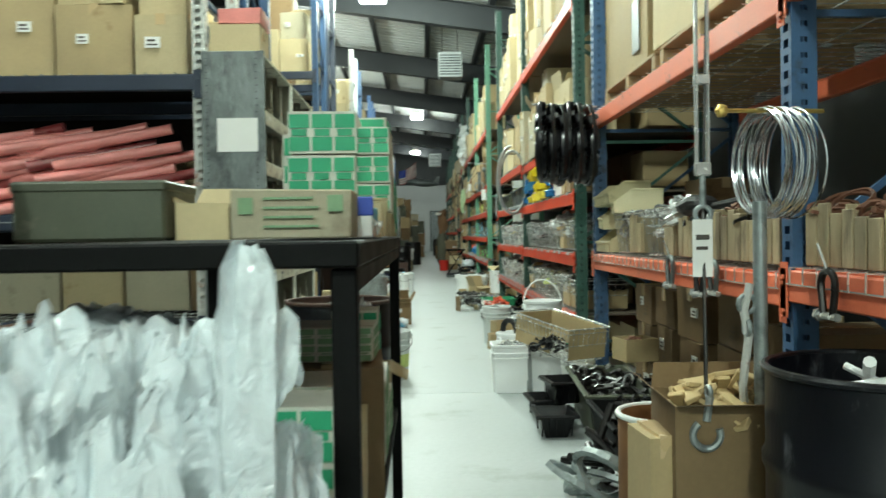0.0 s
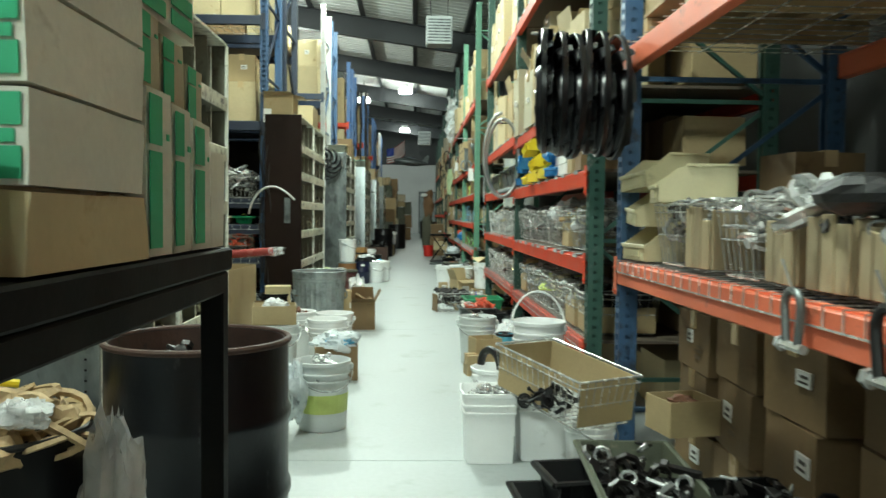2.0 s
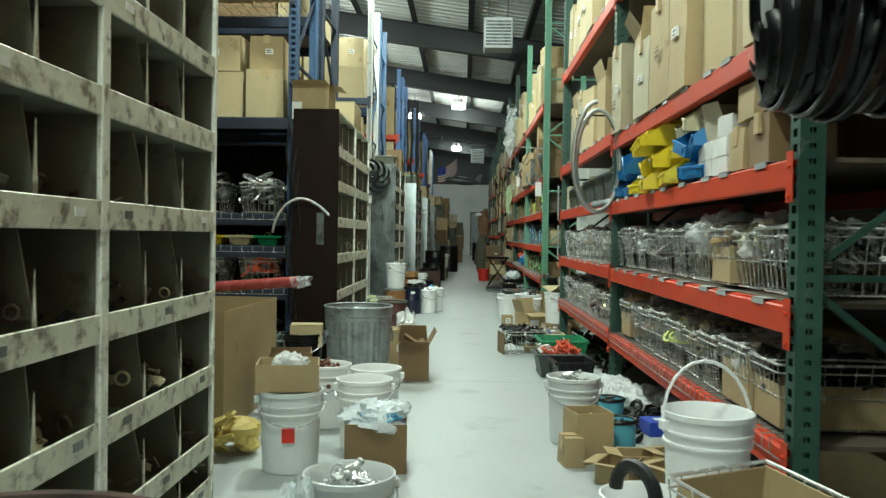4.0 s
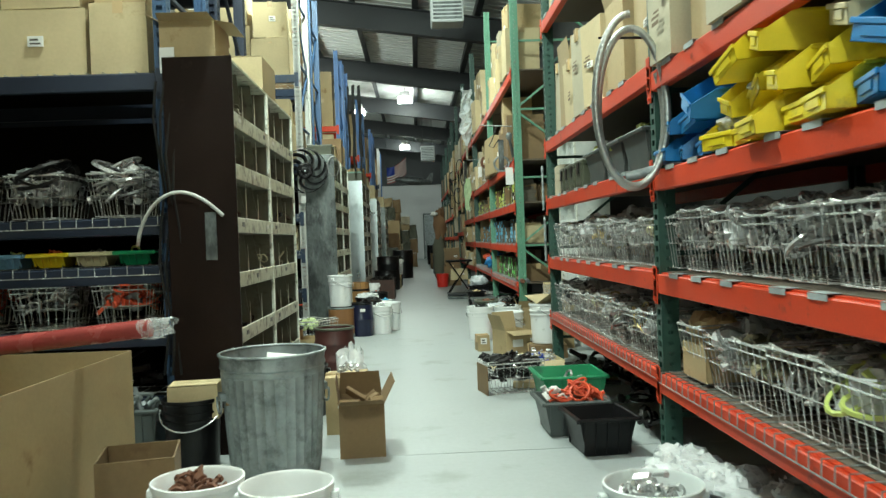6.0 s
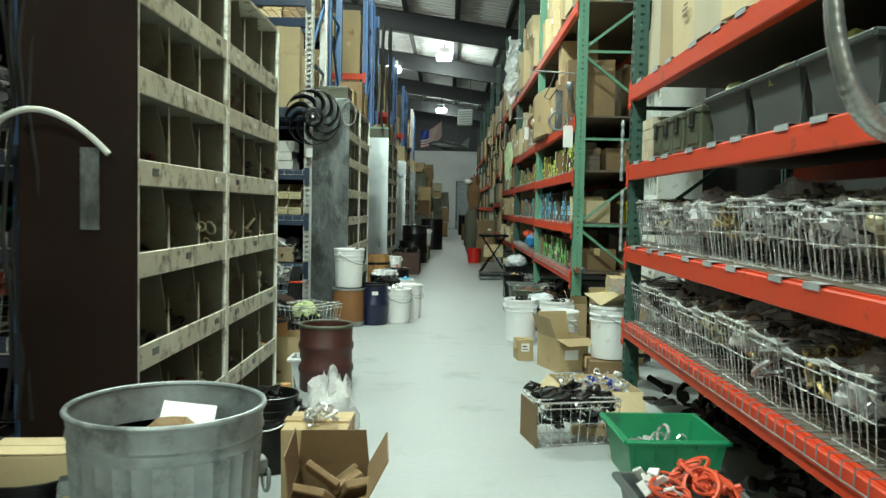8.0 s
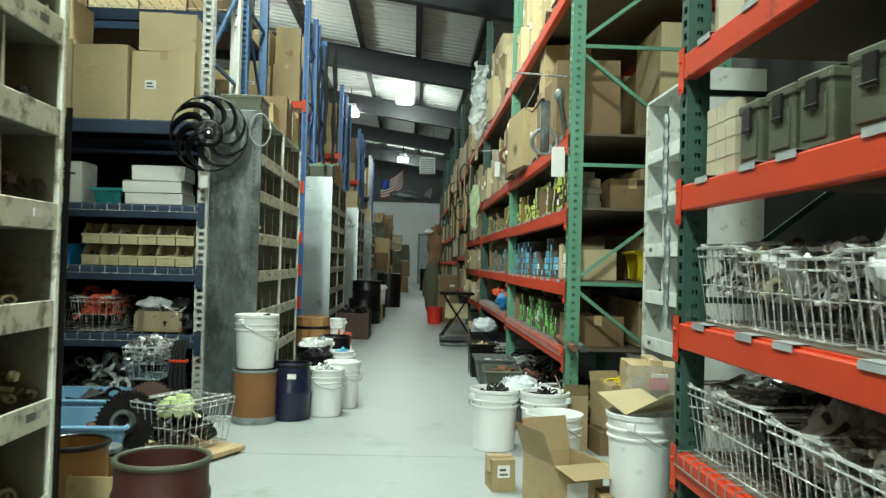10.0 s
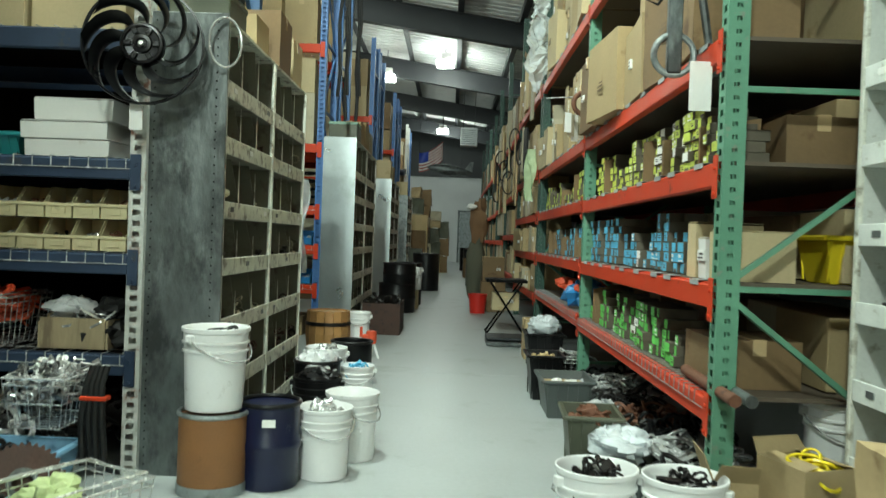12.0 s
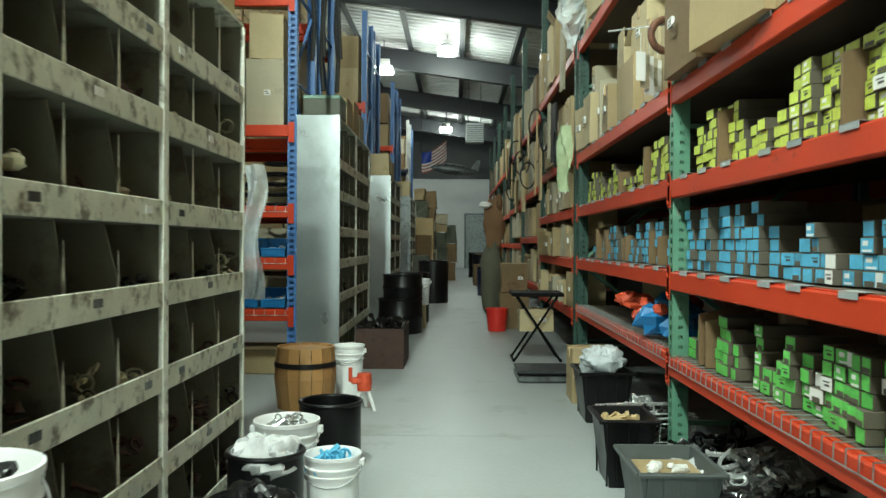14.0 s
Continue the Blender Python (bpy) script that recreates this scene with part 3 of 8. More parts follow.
    m.box(x - 0.06, x + 0.06, y0 - 0.02, y1 + 0.02, 0, 0.006)


def rack(name, at, rz, posts, depth, height, bays, pmat, bmat, dmat, label, deck="board", brace=True, bh=0.1, clips=False, pmats=None):
    """posts: places along x; bays: for each gap a list of beam-top heights (or None)."""
    t = thing(name, label, "pallet rack", at, rz)
    for k, x in enumerate(posts):
        pm = pmats[k] if pmats else pmat
        for y, fc in ((0, -1), (depth, 1)):
            m = M()
            post(m, x, y, height, face=fc)
            part("post", m, pm, t)
        if brace:
            z, i = 0.25, 0
            while z < height - 0.3:
                part("brace", M().rod((x, 0.05, z), (x, depth - 0.05, z), 0.016, 4), pmat, t)
                a, b = (0.05, depth - 0.05) if i % 2 else (depth - 0.05, 0.05)
                if z + 0.75 < height:
                    part("brace", M().rod((x, a, z + 0.02), (x, b, z + 0.75), 0.016, 4), pmat, t)
                z, i = z + 0.78, i + 1
    for k, lv in enumerate(bays):
        if not lv:
            continue
        a, b = posts[k] + 0.03, posts[k + 1] - 0.03
        for z in lv:
            for y, s in ((-0.012, 1), (depth - 0.04, -1)):
                m = M().cbox(a, b, y, y + 0.05, z - bh, z - 0.006, 0.005)
                m.box(a, b, y + (0.02 if s > 0 else 0), y + (0.05 if s > 0 else 0.03), z - 0.0065, z)
                for e in (a, b):
                    q = 1 if e == a else -1
                    m.box(min(e, e - q * 0.05), max(e, e - q * 0.05), y - 0.004, y + 0.0, z - bh - 0.05, z + 0.02)
                    for zz in (z - bh - 0.03, z - 0.03):
                        m.rod((e - q * 0.025, y - 0.012, zz), (e - q * 0.025, y, zz), 0.008, 6)
                part("beam", m, bmat, t)
            if deck == "board":
                part("deck", M().box(a, b, 0.03, depth - 0.03, z - 0.012, z + 0.004), dmat, t)
            elif deck == "wire":
                m = M()
                n = int((b - a) / 0.09)
                for i in range(n + 1):
                    x = a + 0.02 + (b - a - 0.04) * i / n
                    m.rod((x, -0.016, z + 0.003), (x, depth, z + 0.003), 0.003, 4, cap=False)
                    if z < 1.6:
                        m.rod((x, -0.016, z + 0.003), (x, -0.017, z - 0.05), 0.003, 4, cap=False)
                for y in (-0.018, 0.15, 0.35, 0.6, 0.85):
                    if y < depth and (y > 0 or z < 1.6):
                        m.rod((a, y, z - 0.05 if y < 0 else z - 0.001), (b, y, z - 0.05 if y < 0 else z - 0.001), 0.0035, 4, cap=False)
                part("wire_deck", m, dmat, t)["kind"] = "stuff"
            if clips and z < 0.7:
                m = M().rod((a, -0.02, z - 0.045), (b, -0.02, z - 0.045), 0.003, 4, cap=False)
                for i in range(int((b - a) / 0.075)):
                    x = a + 0.03 + i * 0.075
                    m.rod((x, -0.019, z - 0.046), (x, -0.017, z + 0.008), 0.0026, 4, cap=False).rod((x, -0.017, z + 0.008), (x, 0.1, z + 0.008), 0.0026, 4, cap=False)
                part("wire_lip", m, GALV, t)["kind"] = "stuff"
            elif clips:
                n = int((b - a) / 0.34)
                for i in range(n):
                    x = a + 0.15 + i * 0.34 + 0.05 * math.sin(i * 2.3 + k)
                    part("shelf_clip", M().box(x, x + 0.11, -0.017, -0.013, z - 0.016, z + 0.003).box(x, x + 0.11, -0.017, 0.03, z + 0.0045, z + 0.006), TAGGREY, t)
    return t


D = 1.05
# worn blue and orange rack beside the start of the aisle
rack("pallet_rack", (XR, 5.24, 0), -90, [0.0, 2.96, 5.9, 8.8], D, 4.6, [[0.96, 1.93, 3.35], [0.98, 1.95, 3.35], [0.96, 1.95]], BLUE3, ORANGE_OLD, CHROME,
     "blue pallet rack with faded orange beams and wire decks", deck="wire", bh=0.11)
rack("pallet_rack", (XR, 12.28, 0), -90, [0.0, 3.1, 6.35], D, 4.6, [[0.47, 0.95, 1.46, 1.95, 2.98], [0.46, 0.94, 1.43, 1.90, 2.98]], DKGREEN, ORANGE, CHIPB,
     "green pallet rack with bright orange beams full of baskets", clips=True)
rack("pallet_rack", (XR, 20.9, 0), -90, [0.0, 3.2, 6.4], D, 4.6, [[0.62, 1.06, 1.54, 2.03, 3.05], [0.60, 1.05, 1.53, 2.02, 3.05]], GREEN, ORANGE, CHIPB,
     "pale green pallet rack with orange beams and small stock boxes", clips=True, pmats=[DKGREEN, GREEN, GREEN])
rack("pallet_rack", (XR + 0.02, 30.6, 0), -90, [0.0, 3.0, 6.2, 9.3], D, 4.8, [[0.6, 1.2, 1.9, 3.0], [0.6, 1.3, 2.0, 3.0], [0.55, 1.05, 1.55, 2.1, 3.1]], DKGREEN, ORANGE, CHIPB,
     "dark green pallet rack with orange beams further down the aisle")
rack("pallet_rack", (XR + 0.1, 43.5, 0), -90, [0.0, 3.0, 6.0, 9.0, 12.0], D, 4.8, [[0.6, 1.2, 1.9, 3.0]] * 4, DKGREEN, ORANGE, CHIPB,
     "dark green pallet rack near the end wall")

# racks that run away from the aisle behind the pigeonhole cases
LEFT = [(4.55, BLUE, NAVY, WHITEPOST, [0.62, 1.27, 2.10, 3.2]), (9.86, NAVY, NAVY, BLUE, [0.32, 0.70, 1.05, 1.32, 2.12, 3.2]), (15.14, BLUE, BLUEDK, WHITEPOST, [0.58, 1.06, 1.51, 2.12, 3.2]),
        (20.25, BLUE2, ORANGE, BLUE2, [0.62, 1.06, 1.50, 2.19, 3.3]), (25.5, BLUE2, ORANGE, BLUE2, [0.62, 1.2, 2.2, 3.3]), (30.8, BLUE2, ORANGE, BLUE2, [0.62, 1.2, 2.2, 3.3]), (36.2, BLUE2, NAVY, WHITEPOST, [1.2, 2.2, 3.3])]
for y, pm, bm_, pm2, lv in LEFT:
    rack("pallet_rack", (-1.24 - 5.0, y, 0), 0, [0.0, 2.5, 5.0], 0.95, 4.7, [lv, lv], pm, bm_, CHROME, "pallet rack running off the aisle with loaded shelves", deck="wire" if y < 26 else "board", pmats=[pm, pm, pm2])
    rack("pallet_rack", (-1.24, y + 2.14, 0), 180, [0.0, 2.5, 5.0], 0.95, 4.7, [lv, lv], pm, bm_, CHIPB, "pallet rack standing back to back with the next", pmats=[pm, pm, pm])
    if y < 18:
        # added sheets, not rack parts: they block light and blacken the bays
        sr = thing("shade_sheets", "near-black sheets added to keep the shelves of a side rack in shade", "board", (-1.24 - 5.0, y, 0), 0, kind="structure")
        part("back_sheet", M().box(0.04, 4.96, 0.98, 0.99, 0.02, lv[-2] - 0.13), SHADEBLK, sr)
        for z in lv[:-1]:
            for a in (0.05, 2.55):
                part("shelf_sheet", M().box(a, a + 2.4, 0.045, 0.9, z - 0.016, z - 0.008), SHADEBLK, sr)


# ---- pigeonhole cases ----
def case_unit(at, rz, w, depth, lips, top, cols, end=None, lab="worn grey-beige steel pigeonhole case with many small bins", group="pigeonhole cases", lip=0.085, inner=None, skin=None):
    t = thing("pigeonhole_case", lab, "shelving", at, rz, group=group)
    g = 0.004
    # by default shelves, dividers and backs take the colour with shade painted in
    inner, skin = inner or CASESHADE, skin or CASE
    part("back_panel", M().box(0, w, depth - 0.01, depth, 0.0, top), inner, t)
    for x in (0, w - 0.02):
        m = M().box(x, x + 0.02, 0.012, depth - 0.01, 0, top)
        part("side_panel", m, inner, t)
        m = M().cbox(x - 0.004, x + 0.024, -0.006, 0.012, 0, top, 0.003)
        for i in range(int(top / 0.05)):
            m.box(x + 0.006, x + 0.014, -0.0075, -0.006, i * 0.05 + 0.01, i * 0.05 + 0.03)
        part("case_post", m, CASEEDGE, t)
    part("top_panel", M().box(0, w, 0.0, depth, top, top + 0.015), skin, t)
    for k, z in enumerate(lips):
        zt = lips[k + 1] - lip if k + 1 < len(lips) else top
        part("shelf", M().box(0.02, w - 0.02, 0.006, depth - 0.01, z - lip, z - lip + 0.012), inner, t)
        part("shelf_lip", M().cbox(0.024, w - 0.024, -0.004, 0.006, z - lip, z, 0.003), skin, t)
        for tg in range(k % 2, cols, 2):
            x = (tg + 0.5) * w / cols + 0.02 * math.sin(3 * k + tg)
            part("label_holder", M().box(x - 0.028, x + 0.028, -0.0065, -0.0041, z - 0.05, z - 0.025), GALVDK if (k + tg) % 3 else PAPER, t)
        for c in range(1, cols):
            x = c * w / cols
            s = 0.02 + 0.02 * ((k * 7 + c * 3) % 4) / 3
            m = M()
            vs = []
            for dx in (-0.003, 0.003):
                vs += [(x + dx, 0.02, z - lip + 0.012), (x + dx, depth - 0.012, z - lip + 0.012), (x + dx, depth - 0.012, zt - 0.004), (x + dx, 0.02 + s, zt - 0.004), (x + dx, 0.02, z + 0.03)]
            m.add(vs, [(0, 1, 2, 3, 4), (9, 8, 7, 6, 5), (0, 5, 6, 1), (1, 6, 7, 2), (2, 7, 8, 3), (3, 8, 9, 4), (4, 9, 5, 0)])
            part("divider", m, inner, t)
            zb, hh = z - lip + 0.012, (zt - z + lip) * (0.8 + 0.15 * math.sin(k * 5 + c))
            part("divider_flange", M().add([(x - 0.016, 0.014, zb), (x + 0.016, 0.014, zb), (x, 0.014, zb + hh), (x - 0.016, 0.017, zb), (x + 0.016, 0.017, zb), (x, 0.017, zb + hh)], [(0, 1, 2), (5, 4, 3), (0, 3, 4, 1), (1, 4, 5, 2), (2, 5, 3, 0)]), skin, t)
    if end:
        part("end_panel", M().cbox(-0.03, -0.005, -0.012, depth + 0.002, 0, top + 0.02, 0.004).box(-0.034, -0.03, -0.014, 0.02, 0, top + 0.02), end, t, "plain sheet end panel")
        m = M()
        for yy in (0.035, depth - 0.03) if end is GALVDK else ():
            for i in range(int(top / 0.04)):
                m.box(-0.0355 if yy < 0.1 else -0.0308, -0.0301, yy - 0.0035, yy + 0.0035, i * 0.04 + 0.012, i * 0.04 + 0.019)
        if end is GALVDK:
            part("bolt_holes", m, BLACKPAINT, t, "two rows of small punched holes")["kind"] = "stuff"
    return t


P0L = [0.13, 0.31, 0.60, 0.91, 1.24, 1.57, 1.88]
P1L = [0.09, 0.38, 0.685, 0.995, 1.30, 1.60, 1.89]
P2L = [0.16, 0.45, 0.755, 1.05, 1.33, 1.645, 1.92]
for y0, n, w, lips, end, top, cols in ((4.52, 2, 1.03, P0L, GALVDK, 2.2, 3), (9.80, 2, 1.06, P1L, BROWNP, 2.16, 3), (15.2, 2, 1.02, P2L, GALVDK, 2.2, 3),
                                       (20.3, 2, 1.2, P2L, SILVER, 2.26, 3), (25.6, 2, 1.1, P2L, SILVER, 2.2, 3), (30.9, 2, 1.1, P2L, GALV, 2.2, 3)):
    for i in range(n):
        case_unit((XL, y0 + i * (w + 0.004), 0), 90, w, 0.36, lips, top, cols, end if i == 0 else None)
# slim case standing beside the end of the second rack
case_unit((1.76, 14.36, 0), -90, 0.97, 0.34, [0.156, 0.437, 0.724, 1.009, 1.295, 1.587, 1.873], 2.18, 3, None, "pale grey steel pigeonhole case with slanted label strips", "pigeonhole cases", 0.081, inner=CASEW, skin=CASEW)


# ---- kinds of things ----
RNG = random.Random(7)


def carton(x, y, z, w, d, h, rz=0.0, board=None, label="", tape=True, sticker=True, group="", lid=None, marks=0, jit=0.006, face="x"):
    """A closed carton, its base centre at (x, y, z). w along x, d along y."""
    board = board or RNG.choice([CARD, CARD, CARD2, CARD2, GREYCARD])
    t = thing("carton", label or "closed brown cardboard carton with packing tape", "box", (x, y, z), rz, group=group)
    part("body", M().soft(-w / 2, w / 2, -d / 2, d / 2, 0, h, RNG, jit), board, t, smooth=True)
    if face == "x" and d > 0.24 and h > 0.24 and RNG.random() < 0.4:
        a, o, zz = -w / 2 - jit - 0.0012, RNG.uniform(-0.2, 0.2) * d, h * RNG.uniform(0.3, 0.6)
        k = RNG.uniform(0.5, 1.1) * 0.055
        part("print", M().box(a, a + 0.001, o - k, o + k, zz, zz + 0.012).box(a, a + 0.001, o - k, o + k * 0.4, zz + 0.022, zz + 0.032).box(a, a + 0.001, o - k * 0.8, o + k * 0.9, zz - 0.03, zz - 0.012), KRAFTINK, t, "faded printed lines")
    if tape:
        if RNG.random() < 0.5:
            part("tape", M().box(-0.028, 0.028, -d / 2 - 0.0012, d / 2 + 0.0012, h - 0.06, h + 0.0015 + jit), TAPE, t, "strip of packing tape")
        else:
            part("tape", M().box(-w / 2 - 0.0012 - jit, w / 2 + 0.0012, -0.028, 0.028, h - 0.07, h + 0.0015 + jit), TAPE, t, "strip of packing tape")
    if sticker and RNG.random() < 0.6:
        a, b = RNG.uniform(0.05, 0.1), RNG.uniform(0.035, 0.07)
        if face == "x":
            o = RNG.uniform(-0.5, 0.5) * max(d - 0.16, 0.01)
            s = part("label", M().box(-w / 2 - jit - 0.002, -w / 2 + 0.001, o - a / 2, o + a / 2, h * 0.45, h * 0.45 + b), PAPER, t, "white paper label")
            part("print", M().box(-w / 2 - jit - 0.003, -w / 2 - jit - 0.0021, o - a * 0.35, o + a * 0.2, h * 0.45 + b * 0.55, h * 0.45 + b * 0.75).box(-w / 2 - jit - 0.003, -w / 2 - jit - 0.0021, o - a * 0.35, o + a * 0.35, h * 0.45 + b * 0.2, h * 0.45 + b * 0.35), INK, s)
        else:
            o = RNG.uniform(-0.5, 0.5) * max(w - 0.16, 0.01)
            s = part("label", M().box(o - a / 2, o + a / 2, -d / 2 - jit - 0.002, -d / 2 + 0.001, h * 0.45, h * 0.45 + b), PAPER, t, "white paper label")
            part("print", M().box(o - a * 0.35, o + a * 0.2, -d / 2 - jit - 0.003, -d / 2 - jit - 0.0021, h * 0.45 + b * 0.55, h * 0.45 + b * 0.75).box(o - a * 0.35, o + a * 0.35, -d / 2 - jit - 0.003, -d / 2 - jit - 0.0021, h * 0.45 + b * 0.2, h * 0.45 + b * 0.35), INK, s)
    if not tape:
        for sg in (-1, 1):
            if d >= w:
                part("flap", M().box(sg * 0.0025, sg * (w / 2 - 0.003), -d / 2 + 0.003, d / 2 - 0.003, h + jit * 0.6, h + jit * 0.6 + 0.003), board, t) if sg > 0 else part("flap", M().box(-w / 2 + 0.003, -0.0025, -d / 2 + 0.003, d / 2 - 0.003, h + jit * 0.6, h + jit * 0.6 + 0.003), board, t)
            else:
                part("flap", M().box(-w / 2 + 0.003, w / 2 - 0.003, min(sg * 0.0025, sg * (d / 2 - 0.003)), max(sg * 0.0025, sg * (d / 2 - 0.003)), h + jit * 0.6, h + jit * 0.6 + 0.003), board, t)
    return t


def flap(p, q, n, up, length, lean, th=0.004):
    """A cardboard flap hinged on the edge p-q, leaning outwards by so many degrees."""
    p, q, n = Vector(p), Vector(q), Vector(n)
    a = radians(lean)
    d = (Vector((0, 0, 1)) * math.cos(a) + n * math.sin(a)) * length
    e = (q - p).normalized() * 0.012
    o = n * th
    m = M()
    vs = [p, q, q + d - e, p + d + e]
    vs += [v - o for v in vs]
    return m.add(vs, [(0, 1, 2, 3), (7, 6, 5, 4), (0, 4, 5, 1), (1, 5, 6, 2), (2, 6, 7, 3), (3, 7, 4, 0)])


def open_carton(x, y, z, w, d, h, rz=0.0, board=None, label="", flaps=(100, 120, 95, 130), fl=0.12, group="", name="carton", sticker=False):
    board = board or CARD
    t = thing(name, label or "open cardboard carton with its flaps folded out", "box", (x, y, z), rz, group=group)
    k = 0.005
    vs = []
    for q, zz in ((0, 0), (0, h), (k, h), (k, k)):
        vs += [(-w / 2 + q, -d / 2 + q, zz), (w / 2 - q, -d / 2 + q, zz), (w / 2 - q, d / 2 - q, zz), (-w / 2 + q, d / 2 - q, zz)]
    fs = [(3, 2, 1, 0), (12, 13, 14, 15)]
    for u in (0, 4, 8):
        fs += [(u + i, u + (i + 1) % 4, u + 4 + (i + 1) % 4, u + 4 + i) for i in range(4)]
    m = M().add(vs, fs)
    part("body", m, board, t)
    a, b = w / 2, d / 2
    for i, (p, q, n) in enumerate((((-a, b, h), (-a, -b, h), (-1, 0, 0)), ((a, -b, h), (a, b, h), (1, 0, 0)), ((-a, -b, h), (a, -b, h), (0, -1, 0)), ((a, b, h), (-a, b, h), (0, 1, 0)))):
        if flaps and flaps[i] is not None:
            part("flap", flap(p, q, n, 1, fl, flaps[i]), board, t)
    if sticker:
        part("label", M().box(-0.06, 0.05, -d / 2 - 0.002, -d / 2, h * 0.35, h * 0.35 + 0.07), PAPER, t, "white paper label")
    return t


def bits(m, rx, ry, h, n, size, rng, kinds=("rod", "ring", "plate"), c=(0, 0, 0), round_=True):
    """A jumble of small loose parts heaped over an oval."""
    for _ in range(n):
        a, q = rng.uniform(0, 6.283), math.sqrt(rng.random())
        if round_:
            x, y = rx * q * math.cos(a), ry * q * math.sin(a)
            z = h * (1 - q * q * 0.7) * rng.uniform(0.5, 1)
        else:
            x, y, z = rng.uniform(-rx, rx), rng.uniform(-ry, ry), h * rng.uniform(0.4, 1)
        p = Vector((x, y, z)) + Vector(c)
        k = rng.choice(kinds)
        s = size * rng.uniform(0.6, 1.3)
        dr = Vector((rng.uniform(-1, 1), rng.uniform(-1, 1), rng.uniform(-0.45, 0.45))).normalized()
        if k == "rod":
            m.rod(p - dr * s * 0.5, p + dr * s * 0.5, s * 0.13, 5)
            m.rod(p + dr * s * 0.42, p + dr * s * 0.58, s * 0.22, 6)
        elif k == "pipe":
            m.rod(p - dr * s * 0.5, p + dr * s * 0.5, min(s * 0.07, 0.018), 8)
        elif k == "ring":
            q2 = M().torus((0, 0, 0), s * 0.4, s * 0.1, "z", 9, 4)
            m.take(q2, Matrix.Translation(p) @ Euler((rng.uniform(0, 3), rng.uniform(0, 3), 0)).to_matrix().to_4x4())
        elif k == "loop":
            q2 = M().torus((0, 0, 0), s * 0.9, s * 0.09, "z", 16, 4, squash=rng.uniform(0.4, 1))
            m.take(q2, Matrix.Translation(p) @ Euler((rng.uniform(-0.6, 0.6), rng.uniform(-0.6, 0.6), rng.uniform(0, 3))).to_matrix().to_4x4())
        elif k == "lump":
            m.lump(p, s * 0.5, s * 0.4, s * 0.35, 0.3, 7, 5, rng)
        else:
            q2 = M().cbox(-s * 0.4, s * 0.4, -s * 0.22, s * 0.22, -s * 0.07, s * 0.07, s * 0.02)
            m.take(q2, Matrix.Translation(p) @ Euler((rng.uniform(-0.8, 0.8), rng.uniform(-0.8, 0.8), rng.uniform(0, 3))).to_matrix().to_4x4())
    return m


def heap(name, x, y, z, rx, ry, h, n, size, material, label, category="parts", kinds=("rod", "ring", "plate"), round_=True, rz=0.0, seed=1):
    return solo(name, bits(M(), rx, ry, h, n, size, random.Random(seed), kinds, round_=round_), material, label, category, (x, y, z), rz, kind="stuff", smooth=False)


def bag(x, y, z, rx, ry, rz_, label="crumpled clear plastic bag of small parts", material=None, seed=1, name="plastic_bag"):
    rng = random.Random(seed)
    m = M().lump((0, 0, rz_), rx, ry, rz_, 0.26, 26, 16, rng)
    lo = min(v[2] for v in m.v)
    m.v = [(a, b, c - lo) for a, b, c in m.v]
    ob = solo(name, m, material or BAG, label, "bag", (x, y, z), smooth=True)
    for _ in range(5):
        a = rng.uniform(0, 6.28)
        part("fold", M().lump((rx * 0.5 * math.cos(a), ry * 0.5 * math.sin(a), rz_ * 1.2 - lo), rx * 0.42, ry * 0.38, rz_ * 0.65, 0.45, 14, 9, rng), material or BAG, ob, smooth=True)
    return ob


# wire baskets share a few meshes
def basket_mesh(w, d, h, step=0.05, r=0.0021):
    m = M()
    t = 0.03
    def ring(z, rr, q):
        pts = [(-w / 2 + q, -d / 2 + q, z), (w / 2 - q, -d / 2 + q, z), (w / 2 - q, d / 2 - q, z), (-w / 2 + q, d / 2 - q, z)]
        for a, b in zip(pts, pts[1:] + pts[:1]):
            m.rod(a, b, rr, 5)
    ring(h, 0.0055, 0)
    ring(h - 0.03, 0.0032, 0.002)
    ring(h * 0.5, 0.0025, t * 0.5)
    ring(0.004, 0.0035, t)
    for i in range(int(w / step) + 1):
        u = i / int(w / step) * 2 - 1
        for s in (-1, 1):
            m.rod((u * w / 2, s * d / 2, h), (u * (w / 2 - t), s * (d / 2 - t), 0.004), r, 4, cap=False)
        m.rod((u * (w / 2 - t), -d / 2 + t, 0.004), (u * (w / 2 - t), d / 2 - t, 0.004), r, 4, cap=False)
    for i in range(int(d / step) + 1):
        u = i / int(d / step) * 2 - 1
        for s in (-1, 1):
            m.rod((s * w / 2, u * d / 2, h), (s * (w / 2 - t), u * (d / 2 - t), 0.004), r, 4, cap=False)
    return m


def handle_mesh(w, d, h):
    m = M()
    for s in (-1, 1):
        y = s * d * 0.12
        pts = [(-w / 2, y, h)] + [(-w / 2 * 0.98 + w * 0.98 * i / 8, y + s * d * 0.30, h + 0.012 + 0.006 * math.sin(math.pi * i / 8)) for i in range(9)] + [(w / 2, y, h)]
        m.tube(pts, 0.0045, 5)
    return m


